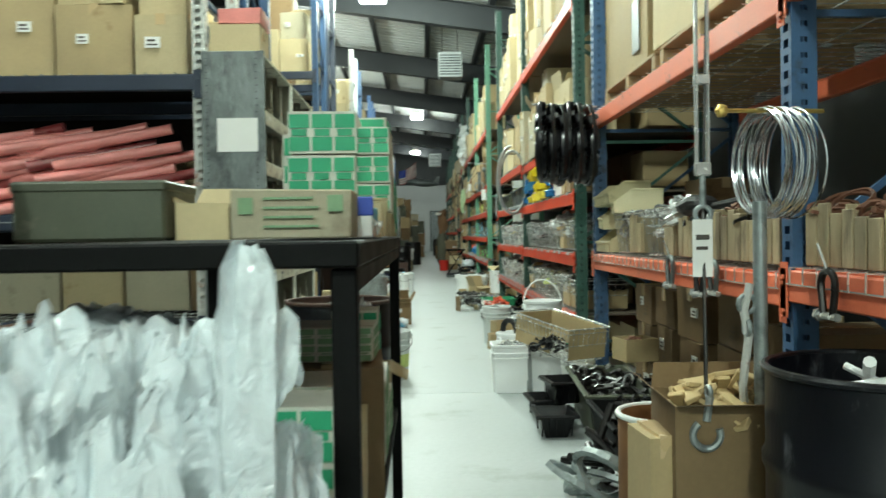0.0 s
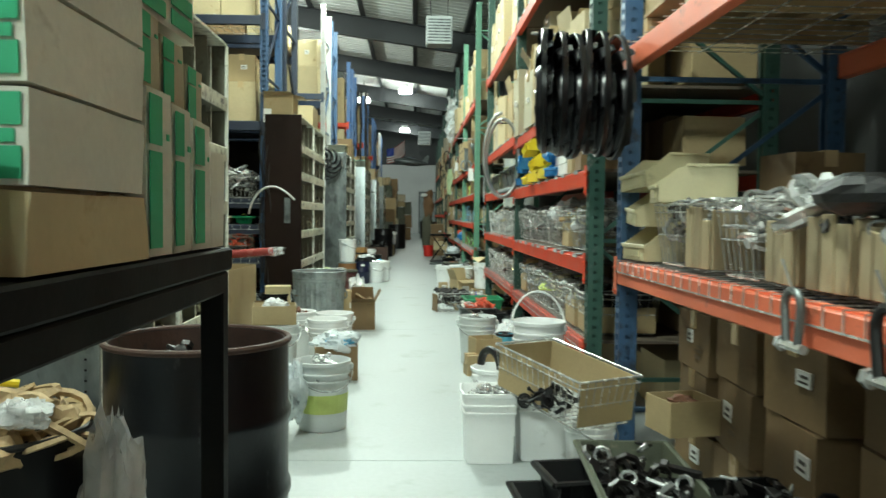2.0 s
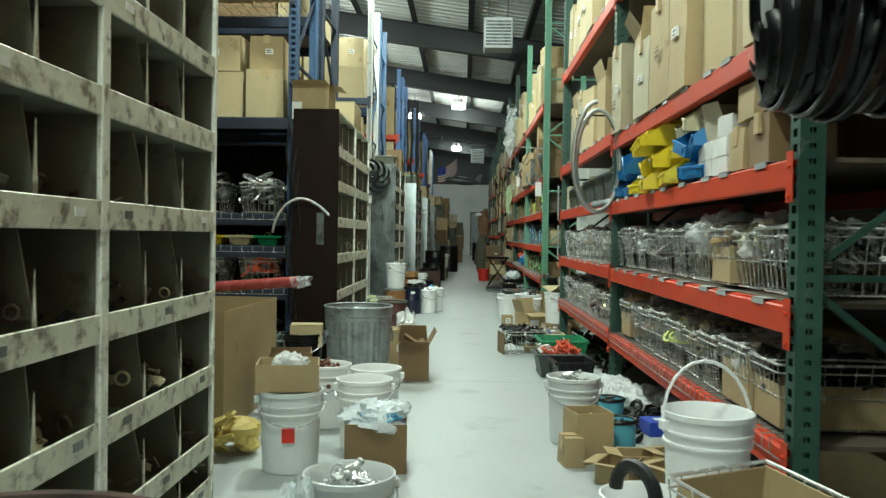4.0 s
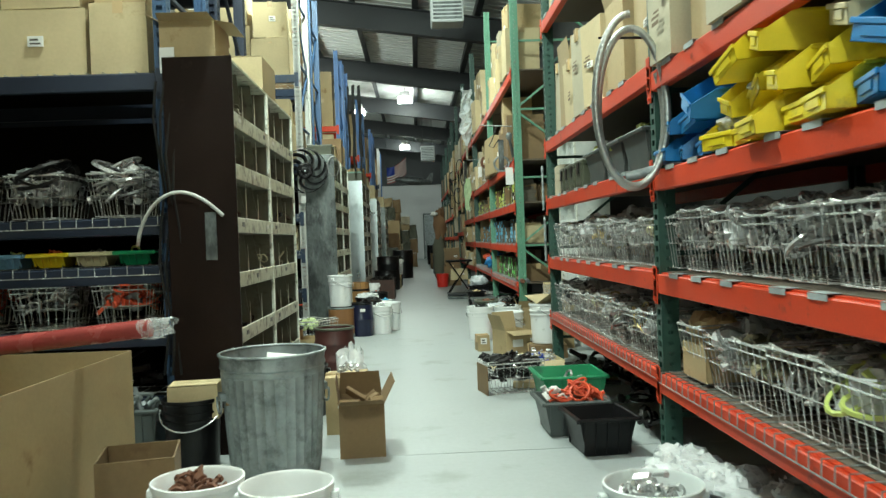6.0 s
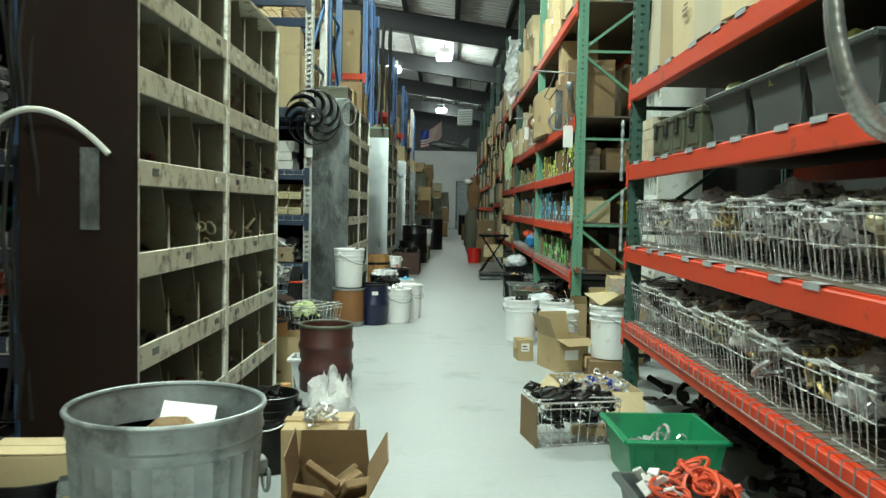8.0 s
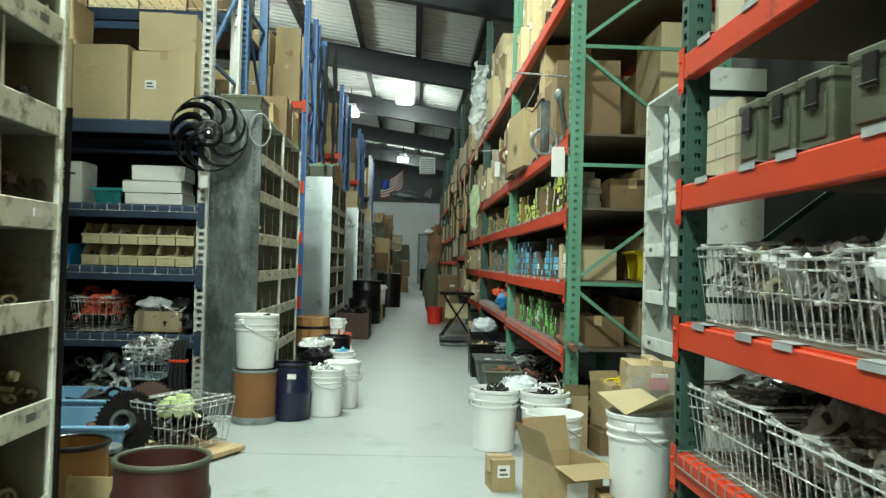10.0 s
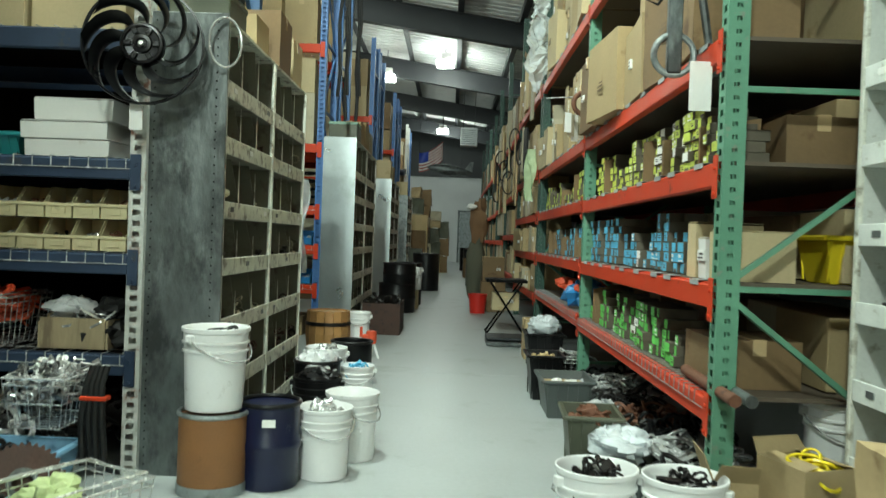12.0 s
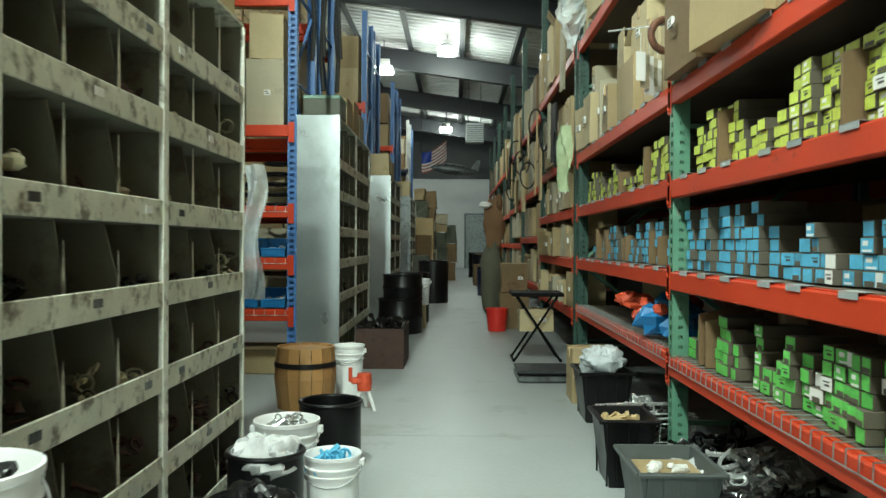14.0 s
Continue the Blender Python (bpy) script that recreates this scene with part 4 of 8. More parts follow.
BSIZE = [(0.44, 0.31, 0.24), (0.42, 0.27, 0.22), (0.46, 0.36, 0.26)]
BMESH = [(mesh_of("basket_wire", basket_mesh(*s), CHROME), mesh_of("basket_handle", handle_mesh(*s), CHROME)) for s in BSIZE]
FILL = []
for k_, (mt_, kinds_, sz_, n_) in enumerate(((MIXHW, ("rod", "ring", "plate"), 0.09, 60), (DARKMETAL, ("rod", "plate", "lump"), 0.1, 50), (MIXBR, ("ring", "rod"), 0.09, 50), (MIXHW, ("loop", "rod"), 0.1, 40),
                                             (MIXKH, ("ring", "lump", "plate"), 0.09, 44), (KRAFT, ("lump", "plate"), 0.16, 22), (NEON, ("loop", "plate"), 0.1, 22), (BLACKP, ("rod", "loop", "lump"), 0.1, 45), (REDPARTS, ("rod", "loop"), 0.1, 36))):
    FILL.append(mesh_of("basket_contents", bits(M(), 0.18, 0.12, 0.25, int(n_ * 1.7), sz_ * 0.85, random.Random(30 + k_), kinds_, round_=False), mt_))
FILL_NAMES = ["zinc-plated hardware", "dark oily metal parts", "brass-coloured fittings", "steel rings and pins", "khaki plated fittings", "crumpled brown paper", "fluorescent yellow fittings", "black plastic parts", "red painted parts"]


def basket(x, y, z, rz=0.0, size=0, fill=0, cardside=False, plastic=False, label="", tiltx=0.0):
    w, d, h = BSIZE[size]
    t = thing("wire_basket", label or "chrome wire shopping basket used as a parts bin", "basket", (x, y, z + 0.004), rz, group="wire baskets", rx=tiltx)
    part("wire_frame", BMESH[size][0], CHROME, t)
    part("carry_handle", BMESH[size][1], CHROME, t)
    if cardside:
        q = -0.008 if cardside == 2 else 0.016
        hl = h - 0.02 if cardside == 2 else h * 0.68
        for box in ((-w / 2 + q, -w / 2 + q + 0.004, -d / 2 + q, d / 2 - q), (w / 2 - q - 0.004, w / 2 - q, -d / 2 + q, d / 2 - q), (-w / 2 + q + 0.0045, w / 2 - q - 0.0045, -d / 2 + q, -d / 2 + q + 0.004), (-w / 2 + q + 0.0045, w / 2 - q - 0.0045, d / 2 - q - 0.004, d / 2 - q)):
            part("card_liner", M().box(*box, 0.012, hl), CARD, t, "cardboard liner")
    if fill is not None:
        c = part("basket_contents", FILL[fill], ZINC)
        c.matrix_basis = pose(x, y, z + 0.012, tiltx, 0, rz + RNG.choice([0, 180]))
        tagged(c, "loose " + FILL_NAMES[fill] + " heaped in a wire basket", "parts", "basket contents", "stuff")
    if plastic:
        bag(x + RNG.uniform(-0.06, 0.0), y + RNG.uniform(-0.03, 0.03), z + h * 0.3, w * 0.38, d * 0.4, h * RNG.uniform(0.36, 0.5), seed=RNG.randint(0, 9999))
    return t


PAIL = [(0.120, 0), (0.128, 0.004), (0.138, 0.24), (0.1385, 0.262), (0.147, 0.264), (0.147, 0.272), (0.140, 0.276), (0.141, 0.300), (0.150, 0.302), (0.150, 0.310), (0.143, 0.314), (0.144, 0.350), (0.152, 0.354), (0.153, 0.372), (0.147, 0.374),
        (0.140, 0.366), (0.134, 0.20), (0.125, 0.008), (0.0, 0.008)]


def pail(x, y, z=0.0, rz=0.0, material=None, label="", fill=None, handle="down", s=1.0, name="pail", square=0.0, band=None, h=1.0):
    t = thing(name, label or "white plastic five-gallon pail with wire handle", "bucket", (x, y, z), rz, group="pails")
    prof = [(r * s, q * s * h) for r, q in PAIL]
    part("body", M().lathe([(0, 0)] + prof, 32, sq=square), material or WHITEPL, t, smooth=True)
    if not handle and 0.75 < s and not square:
        handle = "down"
    if handle:
        R = 0.16 * s
        pts = []
        for i in range(13):
            a = math.pi * i / 12
            if handle == "down":
                pts.append((R * math.cos(a), -R * math.sin(a) * 1.0, 0.325 * s * h - 0.10 * s * math.sin(a)))
            else:
                pts.append((R * math.cos(a), 0.03 * math.sin(a), 0.325 * s * h + 0.21 * s * math.sin(a)))
        part("handle", M().tube(pts, 0.006 if handle != "down" else 0.004, 6), WHITEPL if handle != "down" else ZINC, t)
        part("handle_lug", M().cbox(R - 0.02, R + 0.008, -0.018, 0.018, 0.31 * s * h, 0.345 * s * h), material or WHITEPL, t)
        part("handle_lug", M().cbox(-R - 0.008, -R + 0.02, -0.018, 0.018, 0.31 * s * h, 0.345 * s * h), material or WHITEPL, t)
    if band:
        part("label", M().lathe([(0.1335 * s, 0.10 * s), (0.1375 * s, 0.2 * s), (0.138 * s, 0.2 * s), (0.134 * s, 0.10 * s)], 32, sq=square), band, t, "coloured printed band")
    if fill is not None:
        heap("pail_contents", x, y, z + 0.24 * s * h, 0.118 * s, 0.118 * s, 0.16 * s * h, 110, 0.055, fill, "loose parts filling a plastic pail", seed=int(abs(x * 100 + y * 37)))
    return t


def drum(x, y, r, h, material, label, rim=None, inside=None, z=0.0, name="drum", ribs=2, dent=0.0, top_closed=False):
    t = thing(name, label, "drum", (x, y, z))
    prof = [(0, 0), (r * 0.96, 0), (r, 0.01)]
    for i in range(ribs):
        c = h * (i + 1) / (ribs + 1)
        prof += [(r, c - 0.03), (r + 0.009, c - 0.012), (r + 0.009, c + 0.012), (r, c + 0.03)]
    prof += [(r, h - 0.03)]
    if top_closed:
        prof += [(r, h - 0.02), (r - 0.012, h - 0.02), (0, h - 0.02)]
    else:
        prof += [(r - 0.002, h - 0.01), (r - 0.012, h - 0.01), (r - 0.014, 0.03), (0, 0.03)]
    part("shell", M().lathe(prof, 40), material, t, smooth=True)
    part("rim", M().torus((0, 0, h - 0.01), r, 0.011, "z", 40, 8), rim or material, t, smooth=True)
    if inside:
        part("inner_lining", M().lathe([(r - 0.0145, 0.2), (r - 0.0145, h - 0.012), (r - 0.0155, h - 0.012), (r - 0.0155, 0.2)], 40), inside, t, smooth=True)
    return t


def bin_mesh(w, d, h):
    """An open-fronted stacking bin; the mouth faces -y."""
    m = M()
    k = 0.003
    a, b = w / 2, d / 2
    f = h * 0.45
    prof = [(-b, 0), (b, 0), (b, h), (-b + d * 0.38, h), (-b, f)]
    for x0, x1 in ((-a, -a + k), (a - k, a)):
        vs = [(x, y, z) for x in (x0, x1) for y, z in prof]
        m.add(vs, [(4, 3, 2, 1, 0), (5, 6, 7, 8, 9)] + [(i, (i + 1) % 5, 5 + (i + 1) % 5, 5 + i) for i in range(5)])
    m.box(-a, a, -b, b, 0, k).box(-a, a, b - k, b, 0, h).box(-a, a, -b, -b + k, 0, f)
    m.cbox(-a - 0.006, a + 0.006, -b - 0.008, -b, f - 0.012, f + 0.004, 0.002)
    m.cbox(-a - 0.008, -a, -b + d * 0.36, b, h - 0.012, h, 0.002).cbox(a, a + 0.008, -b + d * 0.36, b, h - 0.012, h, 0.002)
    m.cbox(-a * 0.55, a * 0.55, -b - 0.005, -b, f * 0.25, f * 0.75, 0.002)
    return m


BINS = {}


def bin_(x, y, z, rz, w, d, h, material, label, tilt=0.0, roll=0.0, fill=None):
    key = (w, d, h, material.name)
    if key not in BINS:
        BINS[key] = mesh_of("bin", bin_mesh(w, d, h), material)
    t = tagged(part("stacking_bin", BINS[key], material), label, "bin", "stacking bins")
    t.matrix_basis = pose(x, y, z, tilt, roll, rz)
    if fill:
        c = part("bin_contents", bits(M(), w * 0.4, d * 0.38, h * 0.5, 20, 0.04, random.Random(int(abs(x * 91 + y * 57 + z * 31))), ("rod", "ring", "plate"), round_=False), fill)
        c.matrix_basis = pose(x, y, z + 0.004, tilt, roll, rz)
        tagged(c, "small loose parts in a stacking bin", "parts", "bin contents", "stuff")
    return t


def ammo_can(x, y, z, rz, w=0.15, d=0.28, h=0.19):
    t = thing("ammo_can", "olive drab steel ammunition can with hinged lid", "can", (x, y, z), rz, group="ammo cans")
    m = M().cbox(-w / 2, w / 2, -d / 2, d / 2, 0, h * 0.87, 0.006)
    m.cbox(-w * 0.36, w * 0.36, -d / 2 - 0.004, -d / 2, h * 0.12, h * 0.7, 0.003)
    part("body", m, OLIVE, t)
    part("lid", M().cbox(-w / 2 - 0.006, w / 2 + 0.006, -d / 2 - 0.006, d / 2 + 0.006, h * 0.84, h, 0.006), OLIVE, t)
    part("latch", M().box(-0.025, 0.025, -d / 2 - 0.014, -d / 2 - 0.006, h * 0.5, h * 0.9).rod((-0.03, -d / 2 - 0.012, h * 0.55), (0.03, -d / 2 - 0.012, h * 0.55), 0.005), DARKMETAL, t)
    part("handle", M().tube([(0, -d * 0.3, h), (0, -d * 0.25, h + 0.02), (0, d * 0.25, h + 0.02), (0, d * 0.3, h)], 0.006), DARKMETAL, t)


def tote(x, y, z, w, d, h, rz, material, label, wall=0.006, name="plastic_tote"):
    t = thing(name, label, "bin", (x, y, z), rz)
    q = 0.04
    def ringp(s, zz):
        return [(-w / 2 + s, -d / 2 + s, zz), (w / 2 - s, -d / 2 + s, zz), (w / 2 - s, d / 2 - s, zz), (-w / 2 + s, d / 2 - s, zz)]
    vs = ringp(q, 0) + ringp(0, h) + ringp(wall, h) + ringp(q + wall, 0.006)
    fs = [(3, 2, 1, 0), (12, 13, 14, 15)]
    for a, b in ((0, 4), (4, 8), (8, 12)):
        fs += [(a + i, a + (i + 1) % 4, b + (i + 1) % 4, b + i) for i in range(4)]
    part("body", M().add(vs, fs), material, t)
    m = M()
    for a, b in zip(ringp(-0.008, h - 0.01), ringp(-0.008, h - 0.01)[1:] + ringp(-0.008, h - 0.01)[:1]):
        m.rod(a, b, 0.012, 6)
    part("rim", m, material, t)
    for i in range(5):
        x0 = -w / 2 + w * (i + 0.5) / 5
        for s in (-1, 1):
            part("rib", M().rod((x0, s * (d / 2 - q * 0.9), 0.01), (x0, s * (d / 2 + 0.001), h - 0.015), 0.006, 4), material, t)
    return t


def small_boxes(y0, y1, z, material, zmax, seed, w=0.055, h=0.042, depth=0.16, xf=XR + 0.05, missing=0.15, group="", label="", far=False):
    """Stacks of little end-labelled boxes along a shelf; the ends face the aisle. far: gathered into one heap."""
    rng = random.Random(seed)
    kinds = []
    for k in (0.82, 1.0, 1.25):
        kinds.append((w * k, M().cbox(0, depth, -w * k / 2, w * k / 2, 0, h, 0.002), M().box(-0.0015, -0.0002, -w * k / 2 + 0.003, w * k / 2 - 0.003, 0.003, h - 0.003)))
    body = [mesh_of("stock_box", q[1], BOXBODY) for q in kinds]
    face = [mesh_of("end_label", q[2], material) for q in kinds]
    plain = [mesh_of("end_label", q[2], PAPER) for q in kinds]
    prt = mesh_of("print", M().box(-0.0024, -0.0016, -w * 0.28, w * 0.12, h * 0.35, h * 0.5).box(-0.0024, -0.0016, -w * 0.28, w * 0.25, h * 0.62, h * 0.7), INK)
    prts = [prt, mesh_of("print", M().box(-0.0024, -0.0016, -w * 0.36, w * 0.3, h * 0.12, h * 0.26).box(-0.0024, -0.0016, -w * 0.1, w * 0.3, h * 0.5, h * 0.8), PAPER), mesh_of("print", M().box(-0.0024, -0.0016, -w * 0.34, w * 0.34, h * 0.08, h * 0.4), BOXBODY)]
    all_b, all_l = M(), M()
    y, tall = y0 + w / 2, 3
    while y < y1:
        if rng.random() < missing:
            if rng.random() < 0.75:
                hh = rng.uniform(0.14, min(0.26, zmax))
                q = M().add([(0, -0.012, 0), (depth * 1.3, -0.012, 0), (depth * 1.3, -0.012, hh * 1.25), (0, -0.012, hh), (0, 0.012, 0), (depth * 1.3, 0.012, 0), (depth * 1.3, 0.012, hh * 1.25), (0, 0.012, hh)], [(0, 1, 2, 3), (7, 6, 5, 4), (0, 4, 5, 1), (1, 5, 6, 2), (2, 6, 7, 3), (3, 7, 4, 0)])
                solo("shelf_divider", q, CARD3, "brown cardboard shelf divider standing between stock boxes", "divider", (xf - 0.01, y, z + 0.005), rng.uniform(-6, 6), "shelf dividers")
                y += 0.04
            else:
                y += rng.uniform(0.03, 0.1)
            continue
        tall = max(2, min(int(zmax / h), tall + rng.choice([-2, -1, 0, 0, 1, 1, 2])))
        i = rng.choice([0, 0, 1, 1, 1, 2])
        dx, sway = rng.uniform(0, 0.05), 0.0
        for k in range(tall):
            sway += rng.uniform(-0.004, 0.004)
            m = pose(xf + dx + rng.uniform(-0.012, 0.016), y + sway, z + 0.005 + k * (h + 0.0006), 0, 0, rng.uniform(-6, 6))
            if far:
                all_b.take(kinds[i][1], m)
                all_l.take(kinds[i][2], m)
                continue
            t = tagged(part("stock_box", body[i], BOXBODY), label, "box", group)
            t.matrix_basis = m
            e = part("end_label", plain[i] if rng.random() < 0.07 else face[i], material, t, "coloured end label")
            if rng.random() < 0.7:
                part("print", rng.choice(prts), INK, e)
        y += kinds[i][0] + 0.004
    if far:
        solo("stock_boxes", all_b, BOXBODY, "rows of small stock boxes on the further shelf", "boxes", kind="stuff")
        solo("stock_box_labels", all_l, material, "coloured end labels of the further stock boxes", "labels", kind="stuff")


def fan(x, y, z, rz, R=0.27, label="", rx=0.0, n=9, detail=True, ring=True):
    """A black radiator fan with ring shroud, hub and curved blades; its axis is local y."""
    t = thing("radiator_fan", label or "black plastic radiator fan with curved blades", "fan", (x, y, z), rz, group="radiator fans", rx=rx)
    if ring:
        part("ring", M().lathe([(R - 0.003, -0.012), (R + 0.004, -0.014), (R + 0.008, -0.009), (R + 0.006, 0.011), (R - 0.002, 0.012), (R - 0.003, -0.012)], 52).move(pose(0, 0, 0, 90)), FANBLK, t, smooth=True)
    hub = part("hub", M().lathe([(0, -0.03), (0.088, -0.03), (0.097, -0.02), (0.097, 0.02), (0.09, 0.03), (0.08, 0.032), (0.075, 0.022), (0.045, 0.02), (0.04, 0.032), (0.025, 0.034), (0.02, 0.026), (0, 0.026)], 28).move(pose(0, 0, 0, 90)), FANBLK, t, smooth=True)
    if detail:
        part("shaft_nut", M().rod((0, -0.026, 0), (0, -0.046, 0), 0.011, 6), ZINC, hub, "bright steel nut")
        for i in range(6):
            a = i * math.pi / 3
            part("hub_rib", M().cbox(0.048, 0.078, -0.036, -0.02, -0.011, 0.011, 0.003).move(pose(0, 0, 0, 0, math.degrees(a), 0)), FANBLK, hub)
    for i in range(n):
        a0 = i * 2 * math.pi / n
        def f(u, v, a0=a0):
            r = 0.09 + (R - 0.09) * u
            a = a0 + 0.1 * u + 1.0 * u * u + (v - 0.5) * (0.26 + 0.07 * math.sin(math.pi * u) + 0.02 * u)
            yy = 0.085 * (v - 0.5) * (1 - 0.3 * u) + 0.02 * math.sin(math.pi * v) - 0.004 * u
            return (r * math.cos(a), yy, r * math.sin(a))
        m = M().sheet(f, 10, 7)
        m.add([(a, b + 0.003, c) for a, b, c in m.v], [tuple(reversed(q)) for q in m.f[:]])
        part("blade", m, FANBLK, t, smooth=True)
    return t


def sheet_bag(name, m, material, label, category, at, rz=0.0):
    return solo(name, m, material, label, category, at, rz, smooth=True)


def pallet(x, y, z, w, d):
    t = thing("pallet", "worn wooden pallet under the cartons", "pallet", (x, y, z), 0, group="pallets")
    for i in range(5):
        x0 = -w / 2 + (w - 0.1) * i / 4
        part("deck_board", M().cbox(x0, x0 + 0.1, -d / 2, d / 2, 0.1, 0.118, 0.003), PALLET, t)
    for i in range(3):
        y0 = -d / 2 + (d - 0.05) * i / 2
        part("stringer", M().cbox(-w / 2, w / 2, y0, y0 + 0.05, 0.0, 0.099, 0.003), PALLET, t)


# ---- loads on the racks beside the aisle ----
def row_of_cartons(y0, y1, z, hmin, hmax, x0=XR + 0.03, dmin=0.28, dmax=0.5, wmin=0.3, wmax=0.48, second=0.5, top=9.9, seed=0, boards=None, gap=0.02, label=""):
    RNG.seed(seed)
    y = y0
    while y < y1 - 0.15:
        d = min(RNG.uniform(wmin, wmax), y1 - y)
        w, h = RNG.uniform(dmin, dmax), RNG.uniform(hmin, hmax)
        bd = RNG.choice(boards) if boards else None
        if RNG.random() < 0.16 and z + h < top - 0.2:
            open_carton(x0 + w / 2 + RNG.uniform(-0.05, 0.05), y + d / 2, z + 0.001, w, d - gap - 0.03, h, RNG.uniform(-6, 6), bd or RNG.choice([CARD, CARD2]), "open carton with bent flaps on the rack", flaps=(RNG.uniform(-10, 40), 20, RNG.uniform(0, 60), RNG.uniform(0, 50)), fl=0.14, group="stored cartons")
            y += d
            continue
        carton(x0 + w / 2 + RNG.uniform(-0.07, 0.06), y + d / 2, z, w, d - gap - 0.02, h, RNG.choice([0, 0, 1, -1, 1]) * RNG.uniform(1, 8), bd, label, group="stored cartons", jit=0.012)
        if RNG.random() < second and z + 2 * h < top:
            h2 = RNG.uniform(hmin, hmax) * 0.9
            carton(x0 + w / 2 + RNG.uniform(0, 0.08), y + d / 2, z + h + 0.007, w * 0.92, (d - gap) * RNG.uniform(0.8, 0.98), min(h2, top - z - h), RNG.uniform(-6, 6), bd, label, group="stored cartons")
        y += d


DEEP = {}


def loose_row(a0, a1, z, hmin, hmax, b0, depth, seed, wmin=0.4, wmax=0.7, along="y", second=0.0, top=9.9):
    """Cartons too deep or too far to be picked apart, gathered board by board."""
    rng = random.Random(seed)
    a = a0
    while a < a1 - 0.15:
        w = min(rng.uniform(wmin, wmax), a1 - a)
        zz = z + 0.005
        for k in range(2 if rng.random() < second else 1):
            h = rng.uniform(hmin, hmax)
            if zz + h > top:
                break
            b = b0 + rng.uniform(0, 0.07)
            m = DEEP.setdefault(rng.choice(["CARD", "CARD2", "CARD3", "GREYCARD"]), M())
            if along == "y":
                m.cbox(b, b + depth * rng.uniform(0.85, 1), a + 0.01, a + w - 0.01, zz, zz + h, 0.004, 0.006, rng)
            else:
                m.cbox(a + 0.01, a + w - 0.01, b, b + depth * rng.uniform(0.85, 1), zz, zz + h, 0.004, 0.006, rng)
            zz += h + 0.007
        a += w


def backing(y0, y1, z, h, seed, x0=XR + 0.56, depth=0.4):
    loose_row(y0, y1, z, h * 0.8, h, x0, depth, seed)


# first rack: pallet loads above, slat boxes and baskets on the wire deck
for yc, sd in ((4.55, 3), (3.3, 5), (1.5, 8)):
    pallet(XR + 0.55, yc - 0.05, 1.944, 1.0, 1.15)
carton(XR + 0.5, 4.62, 2.064, 0.86, 1.0, 0.75, 0, CARD, "large brown carton patched with grey tape on a pallet", jit=0.012)
part("grey_patch", M().box(XR + 0.055, XR + 0.06, 4.25, 4.4, 2.15, 2.45), GREYTOTE, None)
carton(XR + 0.48, 3.42, 2.064, 0.84, 1.02, 0.8, 1, CARD2, "large pale carton on a pallet", jit=0.012)
carton(XR + 0.48, 1.5, 2.064, 0.84, 1.02, 0.7, 0, CARD, "large brown carton on a pallet", jit=0.012)
bpy.data.objects["grey_patch"].name = "tape_patch"
tagged(bpy.data.objects["tape_patch"], "strip of grey tape stuck on a large carton", "tape")


def slat_box(x, y, z, w, d, h, rz=0.0, fill=None):
    t = thing("slat_box", "small bare wooden slat box holding hardware", "box", (x, y, z), rz, group="slat boxes")
    n = 3
    for i in range(n):
        y0 = -d / 2 + d * i / n
        part("slat", M().cbox(-w / 2, -w / 2 + 0.012, y0 + 0.003, y0 + d / n - 0.003, 0, h * RNG.uniform(0.82, 1.06), 0.003), OLDWOOD, t)
        part("slat", M().cbox(w / 2 - 0.012, w / 2, y0 + 0.003, y0 + d / n - 0.003, 0, h * RNG.uniform(0.85, 1.05), 0.003), OLDWOOD, t)
    for s in (-1, 1):
        part("side_board", M().cbox(-w / 2 + 0.012, w / 2 - 0.012, s * d / 2 - 0.006, s * d / 2 + 0.006, 0, h, 0.003), OLDWOOD, t)
    part("bottom_board", M().box(-w / 2 + 0.012, w / 2 - 0.012, -d / 2 + 0.01, d / 2 - 0.01, 0, 0.01), OLDWOOD, t)
    if fill:
        heap("box_contents", x, y, z + h * 0.6, w * 0.4, d * 0.36, h * 0.5, 26, 0.07, fill, "rough hardware heaped in a slat box", kinds=("rod", "loop", "ring"), round_=False, seed=int(y * 100))


RNG.seed(11)
for i, y in enumerate((2.5, 2.72, 2.94, 3.16, 3.4, 3.64, 4.3)):
    slat_box(XR + 0.2, y, 0.985, 0.34, 0.19, RNG.uniform(0.15, 0.21), RNG.uniform(-7, 7), (ZINC, DARKMETAL, RUST)[i % 3])
for y in (0.4, 0.7, 1.0, 1.3, 1.6, 1.9, 2.12):
    slat_box(XR + 0.2, y, 0.99, 0.34, 0.2, RNG.uniform(0.16, 0.21), RNG.uniform(-6, 6), RUST)
basket(XR + 0.25, 3.95, 0.97, 0, 0, 3)
basket(XR + 0.25, 4.62, 0.97, 0, 0, 0)
for k, (y, z, ti, rz) in enumerate(((5.0, 0.975, 0, -84), (5.02, 1.13, 3, -96), (5.04, 1.285, -4, -80), (4.68, 1.222, 0, -100))):
    bin_(XR + 0.15, y, z, rz, 0.25, 0.3, 0.15, TBIN, "tan plastic stacking bin on a loaded rack", roll=ti, fill=(None, None, RUST, ZINC)[k])
solo("mallet", M().rod((0, -0.25, 0.06), (0, 0.12, 0.02), 0.018, 8).lump((0, 0.2, 0.03), 0.07, 0.12, 0.05, 0.1, 12, 8), RUBBER, "black rubber-headed tool lying on slat boxes", "tool", (XR + 0.12, 3.1, 1.19), 20)
heap("eye_bolts", XR + 0.1, 3.55, 1.14, 0.1, 0.16, 0.12, 14, 0.14, ZINC, "large galvanised eye bolts and shackles in a heap", kinds=("ring", "rod"), seed=4)
RNG.seed(5)
